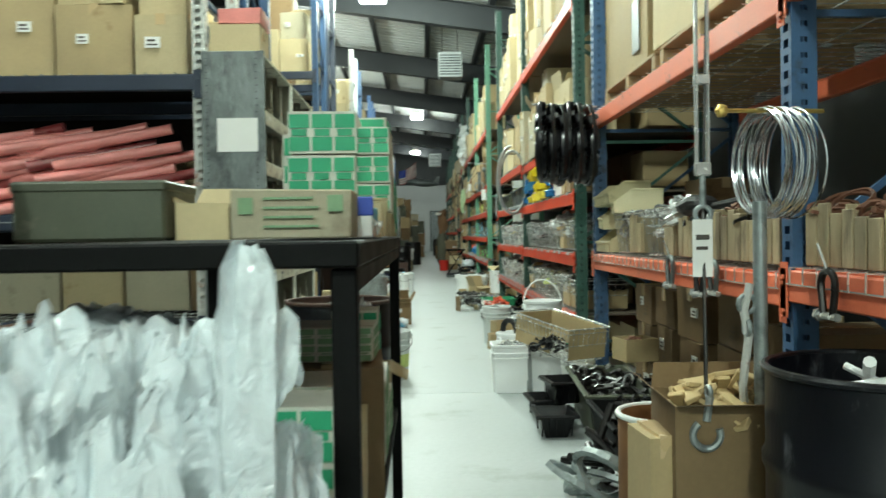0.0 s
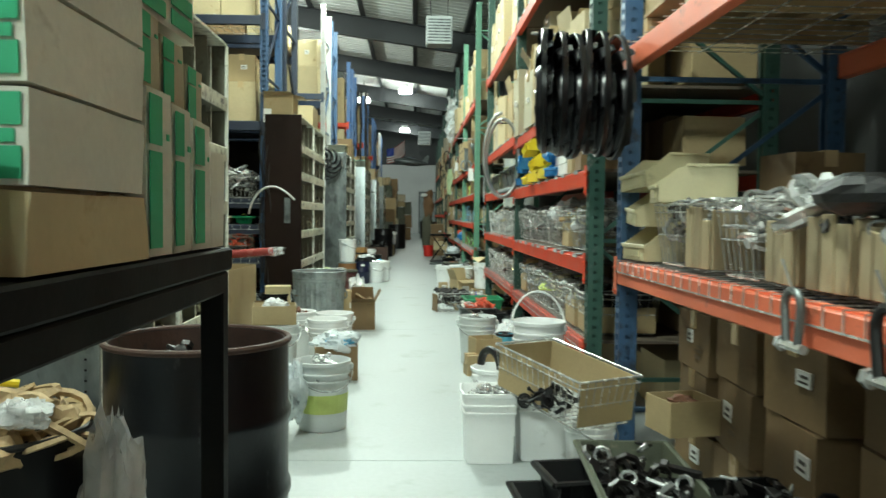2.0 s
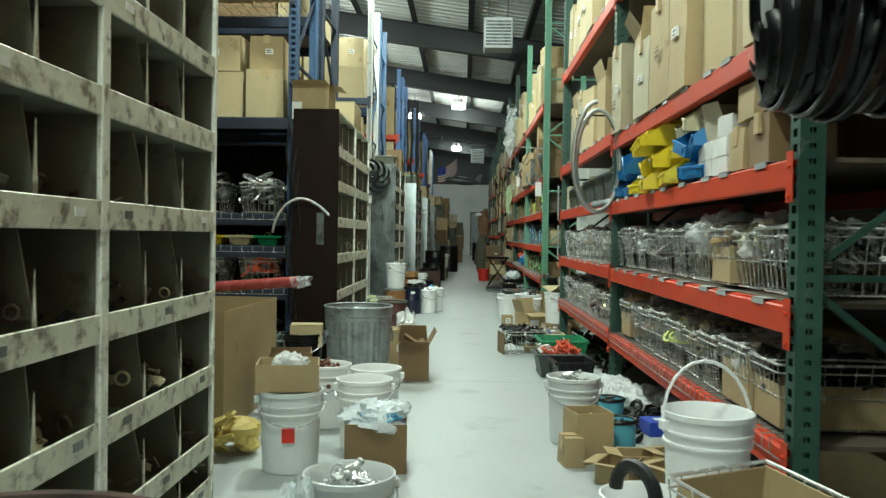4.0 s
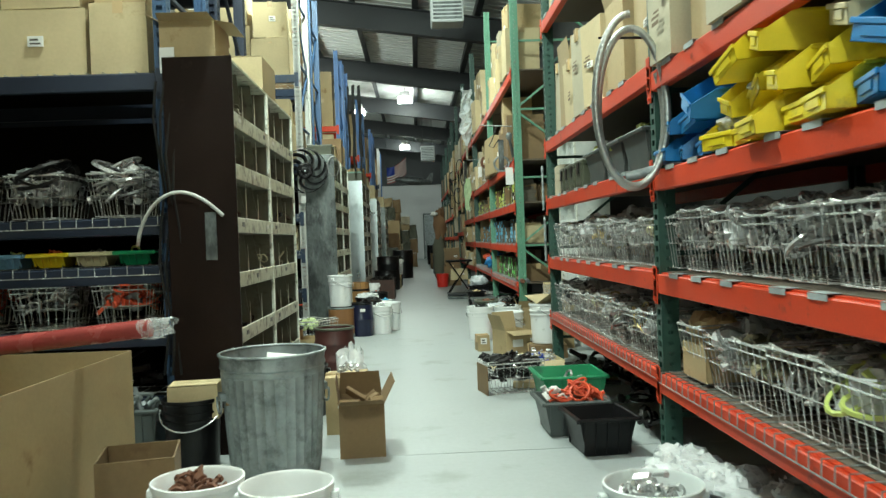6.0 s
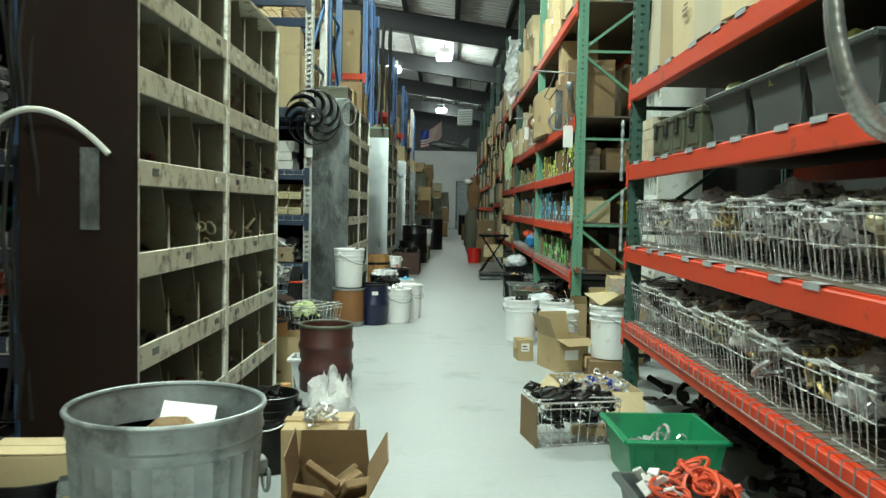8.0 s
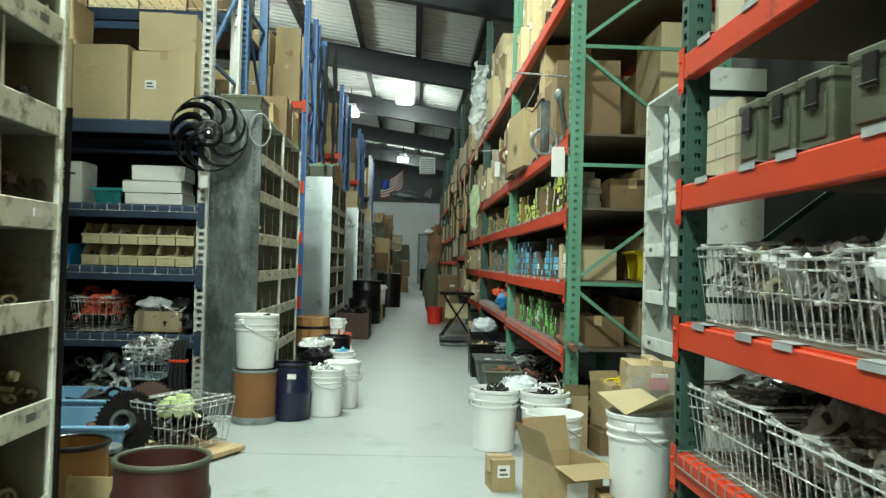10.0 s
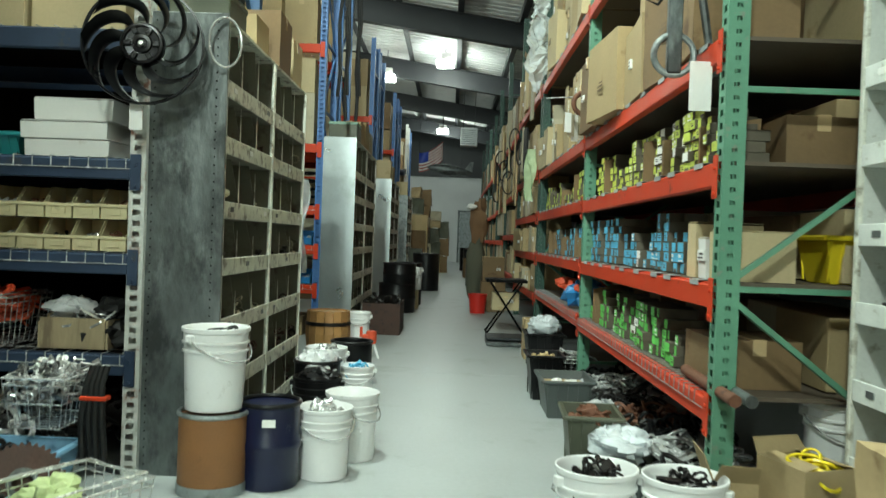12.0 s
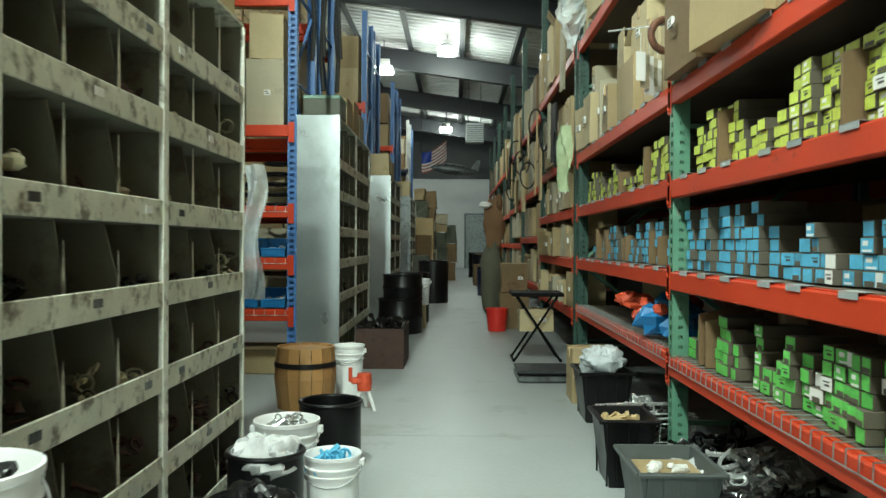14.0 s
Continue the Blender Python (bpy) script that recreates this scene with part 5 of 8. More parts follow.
for y, z in ((4.9, 0.0), (4.45, 0.0), (4.0, 0.0), (3.4, 0.0), (2.8, 0.0)):
    x = XR + 0.45
    for k in range(3):
        h = RNG.uniform(0.2, 0.29)
        carton(x, y, z, 0.4, 0.4, h, RNG.uniform(-6, 6), CARD3, "dusty brown carton stacked under the rack", group="stacked cartons")
        z += h + 0.008
backing(0.3, 5.1, 0.0, 0.7, 21, XR + 0.78, 0.3)
for k in range(2):
    carton(XR + 0.72, 4.86, 0.98 + 0.232 * k, 0.3, 0.3, 0.225, 4 * k, CARD3, "brown carton at the back of the wire deck", sticker=False, group="stacked cartons")
row_of_cartons(-3.0, 2.0, 3.36, 0.5, 0.8, seed=31)
row_of_cartons(2.4, 5.1, 3.36, 0.5, 0.8, seed=32)


def shackle(x, y, z, s=1.0, material=None):
    t = thing("shackle", "heavy galvanised shackle hanging from the rack beam", "shackle", (x, y, z), 90, group="hanging shackles")
    m = M().torus((0, 0, 0), 0.045 * s, 0.012 * s, "y", 16, 8, arc=0.62, start=-0.38)
    part("bow", m.rod((0.045 * s, 0, -0.01), (0.028 * s, 0, -0.1 * s), 0.012 * s, 8).rod((-0.045 * s, 0, -0.01), (-0.028 * s, 0, -0.1 * s), 0.012 * s, 8), material or DARKMETAL, t, smooth=True)
    part("pin", M().rod((-0.06 * s, 0, -0.1 * s), (0.06 * s, 0, -0.1 * s), 0.013 * s, 8).rod((0.05 * s, 0, -0.1 * s), (0.066 * s, 0, -0.1 * s), 0.022 * s, 6), ZINC, t)
    part("hook_wire", M().rod((0, 0, 0.04 * s), (0, 0.03, 0.12), 0.004, 5), ZINC, t)


for y, s, mt in ((3.42, 0.95, GALVDK), (3.02, 1.05, RUBBER), (2.86, 0.9, GALVDK), (1.95, 0.9, DARKMETAL)):
    shackle(XR - 0.035, y, 0.945, s, mt)


def rod_with(name, label, category, a, b, r, material):
    return solo(name, M().rod(a, b, r, 8), material, label, category)


# turnbuckle, chain hook and coil hanging in front of the first post
tb = thing("turnbuckle", "long galvanised turnbuckle hanging from a cable", "turnbuckle", (0.93, 2.05, 1.2))
part("frame_bar", M().cbox(-0.022, -0.012, -0.008, 0.008, 0.1, 0.62, 0.003).cbox(0.012, 0.022, -0.008, 0.008, 0.1, 0.62, 0.003).cbox(-0.024, 0.024, -0.012, 0.012, 0.07, 0.11, 0.004).cbox(-0.024, 0.024, -0.012, 0.012, 0.34, 0.37, 0.004).cbox(-0.024, 0.024, -0.012, 0.012, 0.6, 0.64, 0.004), ZINC, tb)
part("threaded_end", M().rod((0, 0, -0.02), (0, 0, 0.08), 0.01, 8).rod((0, 0, 0.63), (0, 0, 0.8), 0.01, 8), GALV, tb)
part("eye", M().torus((0, 0, -0.045), 0.024, 0.008, "y", 14, 6), GALV, tb, smooth=True)
part("support_cable", M().rod((0, 0, 0.8), (0.4, 0, 1.0), 0.004, 6), DARKMETAL, tb)
ck = thing("cable_hook", "steel cable with paper tag ending in a grab hook", "hook", (0.90, 1.95, 0.52))
part("cable", M().rod((0.01, 0.03, 0.11), (0.03, 0.1, 0.64), 0.006, 6), DARKMETAL, ck)
part("hook", M().torus((0, 0, 0.0), 0.04, 0.011, "y", 18, 8, arc=0.72, start=2.2).rod((0.0, 0, 0.04), (0.01, 0, 0.11), 0.012, 8), GALV, ck, smooth=True)
part("thimble", M().torus((0.01, 0.01, 0.12), 0.018, 0.007, "x", 12, 6), GALV, ck, smooth=True)
part("tag", M().box(-0.01, 0.05, 0.075, 0.077, 0.45, 0.62), PAPER, ck, "white paper price tag")
part("tag_print", M().box(0.0, 0.04, 0.0735, 0.0745, 0.56, 0.575).box(0.0, 0.035, 0.0735, 0.0745, 0.53, 0.54), INK, ck)
part("top_cable", M().rod((0.03, 0.1, 0.64), (0.05, 0.1, 1.45), 0.004, 6), DARKMETAL, ck)
cl = thing("wire_coil", "coil of bright chrome rings hanging on a peg", "coil", (1.17, 2.1, 1.31), 6, group="")
for i in range(20):
    part("ring", M().torus((0, 0, 0), 0.16 + 0.007 * math.sin(i * 5), 0.0036, "x", 44, 6).move(pose(-0.055 + i * 0.0056, 0.005 * math.sin(i * 2), 0.004 * math.cos(i * 3), 0, 3 * math.sin(i * 1.7), 6 * math.sin(i * 2.9))), MIRRORC, cl, smooth=True)
part("peg", M().rod((-0.16, 0, 0.158), (0.16, 0, 0.158), 0.007, 6).lump((-0.17, 0, 0.158), 0.02, 0.02, 0.02, 0.2, 8, 6), BRASS, cl, smooth=True)
pl = thing("stay_pole", "grey galvanised pole with rope and shackle", "pole", (1.08, 2.0, 0.45))
part("tube", M().rod((0, 0, 0), (0, 0, 0.74), 0.02, 12).rod((0, 0, 0.0), (-0.01, 0.06, 0.04), 0.02, 10), GALV, pl, smooth=True)
part("rope", M().tube([(-0.04, 0, 0.0), (-0.05, 0.01, 0.2), (-0.035, 0, 0.35), (-0.05, 0, 0.42), (-0.03, 0, 0.5)], 0.013, 8), WHITEPOST, pl, smooth=True)
part("shackle_eye", M().torus((-0.04, 0, 0.44), 0.026, 0.008, "y", 12, 6).torus((-0.04, 0, 0.37), 0.022, 0.008, "x", 12, 6), GALV, pl, smooth=True)

# row of radiator fans on a rod fixed to the corner posts
for i in range(6):
    fan(0.90 + i * 0.061 + 0.008 * (i % 2), 5.06 + 0.012 * (i % 2), 1.718 - 0.012 * (i % 3), 80 + 5 * (i % 3), 0.268, "black radiator fan in a row hanging from a rod", n=8, detail=False)
rod_with("hanging_rod", "steel rod carrying a row of fans", "rod", (0.84, 5.07, 1.975), (XR + 0.02, 5.2, 1.975), 0.008, ZINC)

# second rack: two long rows of wire baskets
RNG.seed(3)
order = [1, 4, 0, 4, 6, 0, 4, 3, 5, 1, 0, 2, 3, 2, 4, 0, 0, 1, 3]
y = 6.25
i = 0
while y < 12.15:
    sz = (0, 2, 0, 1)[i % 4]
    if not 9.02 < y < 9.24:
        basket(XR + 0.25, y, 0.47, RNG.uniform(-3, 3), sz, order[i % len(order)], cardside=i in (0, 1, 8), plastic=i % 3 == 1)
    y += BSIZE[sz][1] + 0.012
    i += 1
order = [0, 4, 5, 4, 0, 3, 0, 3, 0, 0, 4, 0, 0, 0, 2, 0, 0, 4, 0]
y, i = 6.2, 0
while y < 12.15:
    sz = (0, 1, 0, 2, 0)[i % 5]
    basket(XR + 0.25, y, 0.955, RNG.uniform(-3, 3), sz, order[i % len(order)], cardside=i in (2,), plastic=i % 2 == 1)
    y += BSIZE[sz][1] + 0.012
    i += 1
backing(6.1, 12.1, 0.475, 0.3, 41)
backing(6.1, 12.1, 0.955, 0.32, 42)
backing(6.1, 12.1, 1.465, 0.34, 43)
backing(6.1, 12.1, 0.0, 0.33, 44, XR + 0.5)
# yellow, blue and tan bins thrown together on the third shelf
RNG.seed(9)
for y, z, m_, ti in ((9.02, 1.44, BBIN, 0), (8.82, 1.44, BBIN, 0), (8.60, 1.44, BBIN, 0), (8.92, 1.565, BBIN, 6), (8.70, 1.57, BBIN, -8), (8.56, 1.60, BBIN, 22),
                     (8.38, 1.44, YBIN, 0), (8.17, 1.44, YBIN, 0), (7.96, 1.44, YBIN, 0), (7.75, 1.44, YBIN, 0), (7.54, 1.44, YBIN, 0), (8.30, 1.57, YBIN, 14), (8.06, 1.57, YBIN, -12), (7.84, 1.57, YBIN, 10), (7.62, 1.575, YBIN, -6), (8.15, 1.69, YBIN, -16), (7.9, 1.70, YBIN, 14),
                     (7.32, 1.44, BBIN, 0), (7.12, 1.44, BBIN, 0), (7.3, 1.565, BBIN, 16), (7.1, 1.565, BBIN, -18), (7.52, 1.69, TBIN, 14), (7.25, 1.69, TBIN, 10)):
    bin_(XR + 0.12 + RNG.uniform(-0.05, 0.05), y, z + 0.006, -90 + RNG.uniform(-16, 16), 0.19, 0.27, 0.125, m_, {"blue_bin_plastic": "bright blue plastic stacking bin", "yellow_bin_plastic": "yellow plastic stacking bin of bagged parts", "tan_bin_plastic": "tan plastic stacking bin tipped on others"}[m_.name], roll=ti, tilt=RNG.uniform(-4, 8), fill=ZINC if m_ is YBIN else None)
for k, yy in enumerate((8.3, 8.1, 8.42)):
    bag(XR + 0.07, yy, 1.5 + 0.09 * (k % 2), 0.05, 0.05, 0.03, seed=60 + k)
for r in range(2):
    for c in range(4):
        carton(XR + 0.1, 6.745 + c * 0.1, 1.437 + r * 0.082, 0.16, 0.094, 0.078, RNG.uniform(-3, 3), WHITEBOX, "small white stock carton on the shelf", tape=False, sticker=False, group="white stock cartons", jit=0.003)
carton(XR + 0.12, 6.76, 1.605, 0.18, 0.13, 0.085, 8, WHITEBOX, "white stock carton on top of a stack", tape=False, sticker=False, group="white stock cartons", jit=0.003)
open_carton(XR + 0.16, 7.0, 1.605, 0.22, 0.16, 0.1, 14, GREYCARD, "torn cardboard tray on top of the small cartons", flaps=(20, None, None, 60), fl=0.08)
for k, (y, z, d, h) in enumerate(((6.56, 1.437, 0.2, 0.17), (6.32, 1.437, 0.24, 0.19), (6.46, 1.632, 0.2, 0.14), (6.22, 1.64, 0.2, 0.12))):
    carton(XR + 0.14, y, z, 0.24, d, h, RNG.uniform(-9, 9), (CARD, CARD3, CARD, CARD3)[k], "scuffed brown stock carton heaped on the shelf", sticker=k == 0, group="brown stock cartons", jit=0.008)
for k, y in enumerate((11.75, 11.55, 11.36, 11.1)):
    ammo_can(XR + 0.17, y, 1.466, -90 + 2 * k, 0.15 if k < 3 else 0.17, 0.28, 0.2)
for k, y in enumerate((10.72, 10.22, 9.72)):
    tote(XR + 0.2, y, 1.466, 0.3, 0.46, 0.22, 0, GREYTOTE, "dark grey slatted plastic crate on the shelf", name="plastic_crate")
for k in range(3):
    solo("safety_vest", M().lump((0, 0, 0.05), 0.09, 0.14, 0.06, 0.4, 12, 8, random.Random(k)), NEON, "fluorescent yellow cloth bundle in a crate", "cloth", (XR + 0.16, 9.75 + k * 0.5, 1.62))
for r in range(4):
    for c in range(3):
        carton(XR + 0.1, 11.93 + c * 0.085, 1.466 + r * 0.062, 0.12, 0.08, 0.058, 0, GREYCARD, "small tan stock carton in a stack", tape=False, sticker=False, group="tan stock cartons", jit=0.001)
row_of_cartons(6.1, 9.1, 1.905, 0.42, 0.62, seed=51, second=0.7, top=2.85)
row_of_cartons(9.3, 12.2, 1.955, 0.4, 0.6, seed=52, second=0.8, top=2.85)
row_of_cartons(6.1, 9.1, 2.985, 0.4, 0.7, seed=53, second=0.8)
row_of_cartons(9.3, 12.2, 2.985, 0.4, 0.7, seed=54, second=0.9, boards=[CARD2, CARD2, CARD])
loose_row(6.1, 12.2, 1.955, 0.5, 0.8, XR + 0.58, 0.4, 55)

# ribbed steel hose looped over a peg at the middle post
hs = thing("flexible_hose", "coiled ribbed steel hose hanging from a rack peg", "hose", (1.13, 9.0, 1.69))
pts = []
for i in range(560):
    t_ = i / 559
    a = math.pi / 2 + t_ * 2 * math.pi * 1.85
    k = 1 - 0.12 * t_
    pts.append((0.17 * k * math.cos(a) + 0.03 * t_, -0.05 + 0.12 * t_, 0.36 * k * math.sin(a) + 0.02 - 0.05 * t_ + (0.05 * max(0, math.sin(a)))))
part("hose_tube", M().tube(pts, 0.0165, 10, wave=lambda i: 1.0 + 0.07 * (i % 4 < 2)), HOSE, hs, smooth=True)
part("hose_end", M().rod((-0.02, 0.02, -0.30), (0.12, 0.0, -0.27), 0.024, 12), GALV, hs, smooth=True)
part("peg", M().rod((-0.12, 0.05, 0.35), (0.2, 0.08, 0.35), 0.006, 6), DARKMETAL, hs)

# pegs and hanging ironwork at the gap between the racks
for y, z in ((12.42, 1.75), (12.38, 1.3)):
    solo("chain", M().tube([(0.0, 0.0, -0.03 * i) for i in range(14)], 0.009, 6, wave=lambda i: 1 + 0.5 * (i % 2)), GALV, "short galvanised chain hanging beside the case", "chain", (XR - 0.02, y, z), 0)

# third rack: thousands of little boxes, yellow-green above, blue, then green
small_boxes(14.66, 16.3, 1.535, YELLOWGRN, 0.30, 75, 0.07, 0.046, 0.2, missing=0.07, group="yellow-labelled stock boxes", label="small stock box with a yellow-green end label")
small_boxes(16.36, 17.6, 1.535, YELLOWGRN, 0.30, 75, 0.07, 0.046, 0.2, missing=0.07, group="yellow-labelled stock boxes", label="small stock box with a yellow-green end label", far=True)
small_boxes(15.1, 16.5, 1.055, CYAN, 0.32, 72, 0.076, 0.05, 0.2, missing=0.05, group="blue-labelled stock boxes", label="small stock box with a bright blue end label")
small_boxes(16.56, 17.6, 1.055, CYAN, 0.32, 72, 0.076, 0.05, 0.2, missing=0.05, group="blue-labelled stock boxes", label="small stock box with a bright blue end label", far=True)
small_boxes(15.2, 16.8, 0.605, LEAFGRN, 0.25, 77, 0.07, 0.05, 0.2, missing=0.07, group="green-labelled stock boxes", label="small stock box with a green end label")
small_boxes(16.86, 17.6, 0.605, LEAFGRN, 0.25, 77, 0.07, 0.05, 0.2, missing=0.07, group="green-labelled stock boxes", label="small stock box with a green end label", far=True)
small_boxes(17.85, 20.7, 1.545, YELLOWGRN, 0.28, 74, 0.075, 0.05, 0.2, missing=0.12, group="yellow-labelled stock boxes", label="small stock box with a yellow-green end label", far=True)
small_boxes(17.85, 20.4, 1.065, CYAN, 0.26, 75, 0.08, 0.05, 0.2, missing=0.2, group="blue-labelled stock boxes", label="small stock box with a bright blue end label", far=True)
for z, sd in ((0.605, 81), (1.055, 82), (1.535, 83)):
    backing(14.65, 17.6, z, 0.34, sd, XR + 0.5)
    backing(17.8, 20.8, z + 0.01, 0.34, sd + 5, XR + 0.5)
RNG.seed(17)
for k, (y, w, h, bd) in enumerate(((14.66, 0.14, 0.2, CARD2), (14.83, 0.1, 0.17, WHITEBOX), (14.98, 0.12, 0.24, CARD2))):
    carton(XR + 0.2, y, 1.056, 0.3, w, h, 0, bd, "tall carton standing at the end of the blue stock boxes", sticker=k == 1, tape=False)
carton(XR + 0.26, 14.9, 0.606, 0.36, 0.42, 0.2, 0, CARD3, "brown carton at the end of the green stock boxes")
carton(XR + 0.46, 14.75, 1.536, 0.3, 0.24, 0.2, 0, CARD3, "brown carton at the end of the yellow stock boxes")
tote(XR + 0.62, 14.8, 1.056, 0.24, 0.3, 0.2, 0, YBIN, "yellow plastic box on the middle shelf")
for k, z in enumerate((0.5, 0.56)):
    solo("paper_roll", M().rod((0, -0.42, 0), (0.03, 0.3, 0.0), 0.024, 14), (RUST, GALVDK)[k], "long roll lying along the lowest beam", "roll", (XR + 0.02 + 0.06 * k, 14.7, 0.632 - k * 0.001), 0, smooth=True)
row_of_cartons(14.75, 17.6, 2.025, 0.38, 0.62, XR - 0.02, 0.4, 0.6, 0.4, 0.7, 0.5, 2.95, 91, [CARD, CARD3, CARD, CARD2])
row_of_cartons(17.85, 20.8, 2.035, 0.35, 0.55, seed=92, second=0.6, top=2.95)
row_of_cartons(14.75, 17.6, 3.055, 0.4, 0.65, seed=93, second=0.7)
row_of_cartons(17.85, 20.8, 3.055, 0.4, 0.65, seed=94, second=0.7)
loose_row(14.7, 20.8, 2.03, 0.5, 0.8, XR + 0.62, 0.38, 95)
# ironwork and tags hung from a peg on the green post
tl = thing("hanging_ironwork", "rusty pulley, wrench and hook hanging from a peg", "tool", (XR - 0.12, 14.78, 2.42))
part("peg", M().rod((-0.24, -0.12, 0.02), (0.12, -0.12, 0.0), 0.007, 6), ZINC, tl)
part("pulley_ring", M().torus((0, 0, -0.42), 0.085, 0.014, "y", 26, 8), GALV, tl, smooth=True)
part("pulley_strap", M().cbox(-0.03, 0.03, -0.02, 0.02, -0.5, -0.14, 0.006), GALVDK, tl)
part("wrench", M().rod((0.1, 0, -0.1), (0.16, 0.0, -0.45), 0.018, 8).lump((0.1, 0, -0.1), 0.04, 0.02, 0.05, 0.2, 10, 6).lump((0.17, 0, -0.45), 0.05, 0.02, 0.06, 0.2, 10, 6), GALVDK, tl, smooth=True)
part("wire_hook", M().tube([(-0.05, -0.12, 0.02), (-0.09, -0.1, -0.1), (-0.15, -0.1, -0.22), (-0.1, -0.1, -0.24), (-0.03, -0.05, -0.14), (0.0, 0, -0.15)], 0.006, 6), DARKMETAL, tl)
solo("paper_tag", M().box(-0.045, 0.045, -0.001, 0.001, -0.2, 0.0), PAPER, "white paper tag hanging below the beam", "tag", (XR - 0.05, 14.62, 1.94), 0)
for k in range(6):
    solo("paper_tag", M().box(-0.03, 0.03, -0.001, 0.001, -0.16 - 0.03 * (k % 3), 0.0).rod((0, 0, 0), (0, 0, 0.1), 0.002, 4), (PAPER, GREYCARD)[k % 2], "paper tag hanging on a string from a peg", "tag", (XR - 0.12 + 0.035 * k, 17.9 + 0.05 * k, 2.25), 20)
solo("red_ring", M().torus((0, 0, 0), 0.085, 0.02, "y", 24, 8), RUST, "rusty red ring hanging on the post", "ring", (XR - 0.02, 17.75, 2.3), 10, smooth=True)
rod_with("hanging_rod", "thin steel rod carrying paper tags", "rod", (XR - 0.3, 17.9, 2.36), (XR + 0.1, 17.7, 2.36), 0.005, ZINC)
# milky plastic film hanging high on the rack
fm = M()
def film_fold(u, v):
    c = noise.noise_vector((u * 3.1, v * 6.5, 4.0)) * 0.11 + noise.noise_vector((u * 9, v * 19, 2.0)) * 0.04
    return (0.26 * (u - 0.5) * (1.15 - 0.45 * v) + c[0], 0.24 * (u - 0.5) + c[1], -0.95 * v + 0.5 * c[2] - 0.12 * v * math.sin(5 * u))


fm.sheet(film_fold, 40, 80)
sheet_bag("plastic_film", fm, BAGW, "milky plastic film hanging down from the upper rack", "plastic film", (XR - 0.1, 20.5, 3.95))
# fourth and fifth racks: mixed loads
for z, h, sd in ((0.555, 0.4, 101), (1.055, 0.4, 102), (1.555, 0.42, 103), (2.105, 0.7, 104), (3.105, 0.8, 105)):
    row_of_cartons(21.4, 24.4, z, h * 0.5, h * 0.9, seed=sd, second=0.3, top=z + 0.9)
for z, h, sd in ((0.605, 0.5, 111), (1.31, 0.5, 112), (2.01, 0.8, 113), (3.01, 0.9, 114)):
    loose_row(24.5, 30.5, z, h * 0.6, h, XR + 0.03, 0.6, sd, 0.4, 0.7)
for z, h, sd in ((0.605, 0.5, 121), (1.205, 0.5, 122), (1.905, 0.8, 123), (3.01, 0.9, 124)):
    loose_row(31.6, 43.3, z, h * 0.6, h, XR + 0.12, 0.6, sd, 0.6, 0.9)
# boards and belts hung on the faces of the far rack
RNG.seed(23)
for k in range(16):
    y = 21.6 + k * 0.55
    mt = RNG.choice([WOOD, CARD2, GREYCARD, RUBBER, CARD2])
    z = RNG.uniform(1.9, 3.2)
    solo("hanging_board", M().cbox(-0.012, 0.012, -0.09, 0.09, -0.32, 0.32, 0.004), mt, "pale board hung flat against the rack face", "board", (XR - 0.06 - 0.05 * RNG.random(), y, z), RNG.uniform(-20, 20), "hung boards")
for k in range(7):
    solo("hanging_belt", M().torus((0, 0, 0), 0.12, 0.012, "x", 20, 6, squash=1.6), RUBBER, "black drive belt hanging on the rack face", "belt", (XR - 0.08, 22.0 + k * 1.1, 2.2 + 0.3 * (k % 3)), 20 * k, "hung belts", smooth=True)
solo("green_bag", M().sheet(lambda u, v: (0.03 * math.sin(8 * u + 6 * v), 0.2 * (u - 0.5) + 0.02 * math.sin(9 * v), -0.62 * v), 8, 14), GRNFILM, "pale green plastic bag hanging at the rack end", "bag", (XR - 0.12, 21.0, 2.3), 30, smooth=True)


# ---- bench at the start of the aisle ----
bn = thing("workbench", "black steel bench loaded with cartons above and below", "bench", (0, 0, 0))
part("bench_top", M().cbox(-0.80, 0.0, 0.86, 2.96, 1.06, 1.10, 0.004), BLACKPAINT, bn)
part("apron", M().cbox(-0.03, -0.004, 0.9, 2.92, 1.02, 1.058, 0.004), BLACKPAINT, bn)
part("lower_shelf", M().cbox(-0.78, -0.02, 0.9, 2.92, 0.38, 0.41, 0.004), BLACKPAINT, bn)
for x in (-0.775, -0.045):
    for y in (0.885, 2.91):
        part("leg", M().cbox(x, x + 0.04, y, y + 0.04, 0, 1.058, 0.003), BLACKPAINT, bn)


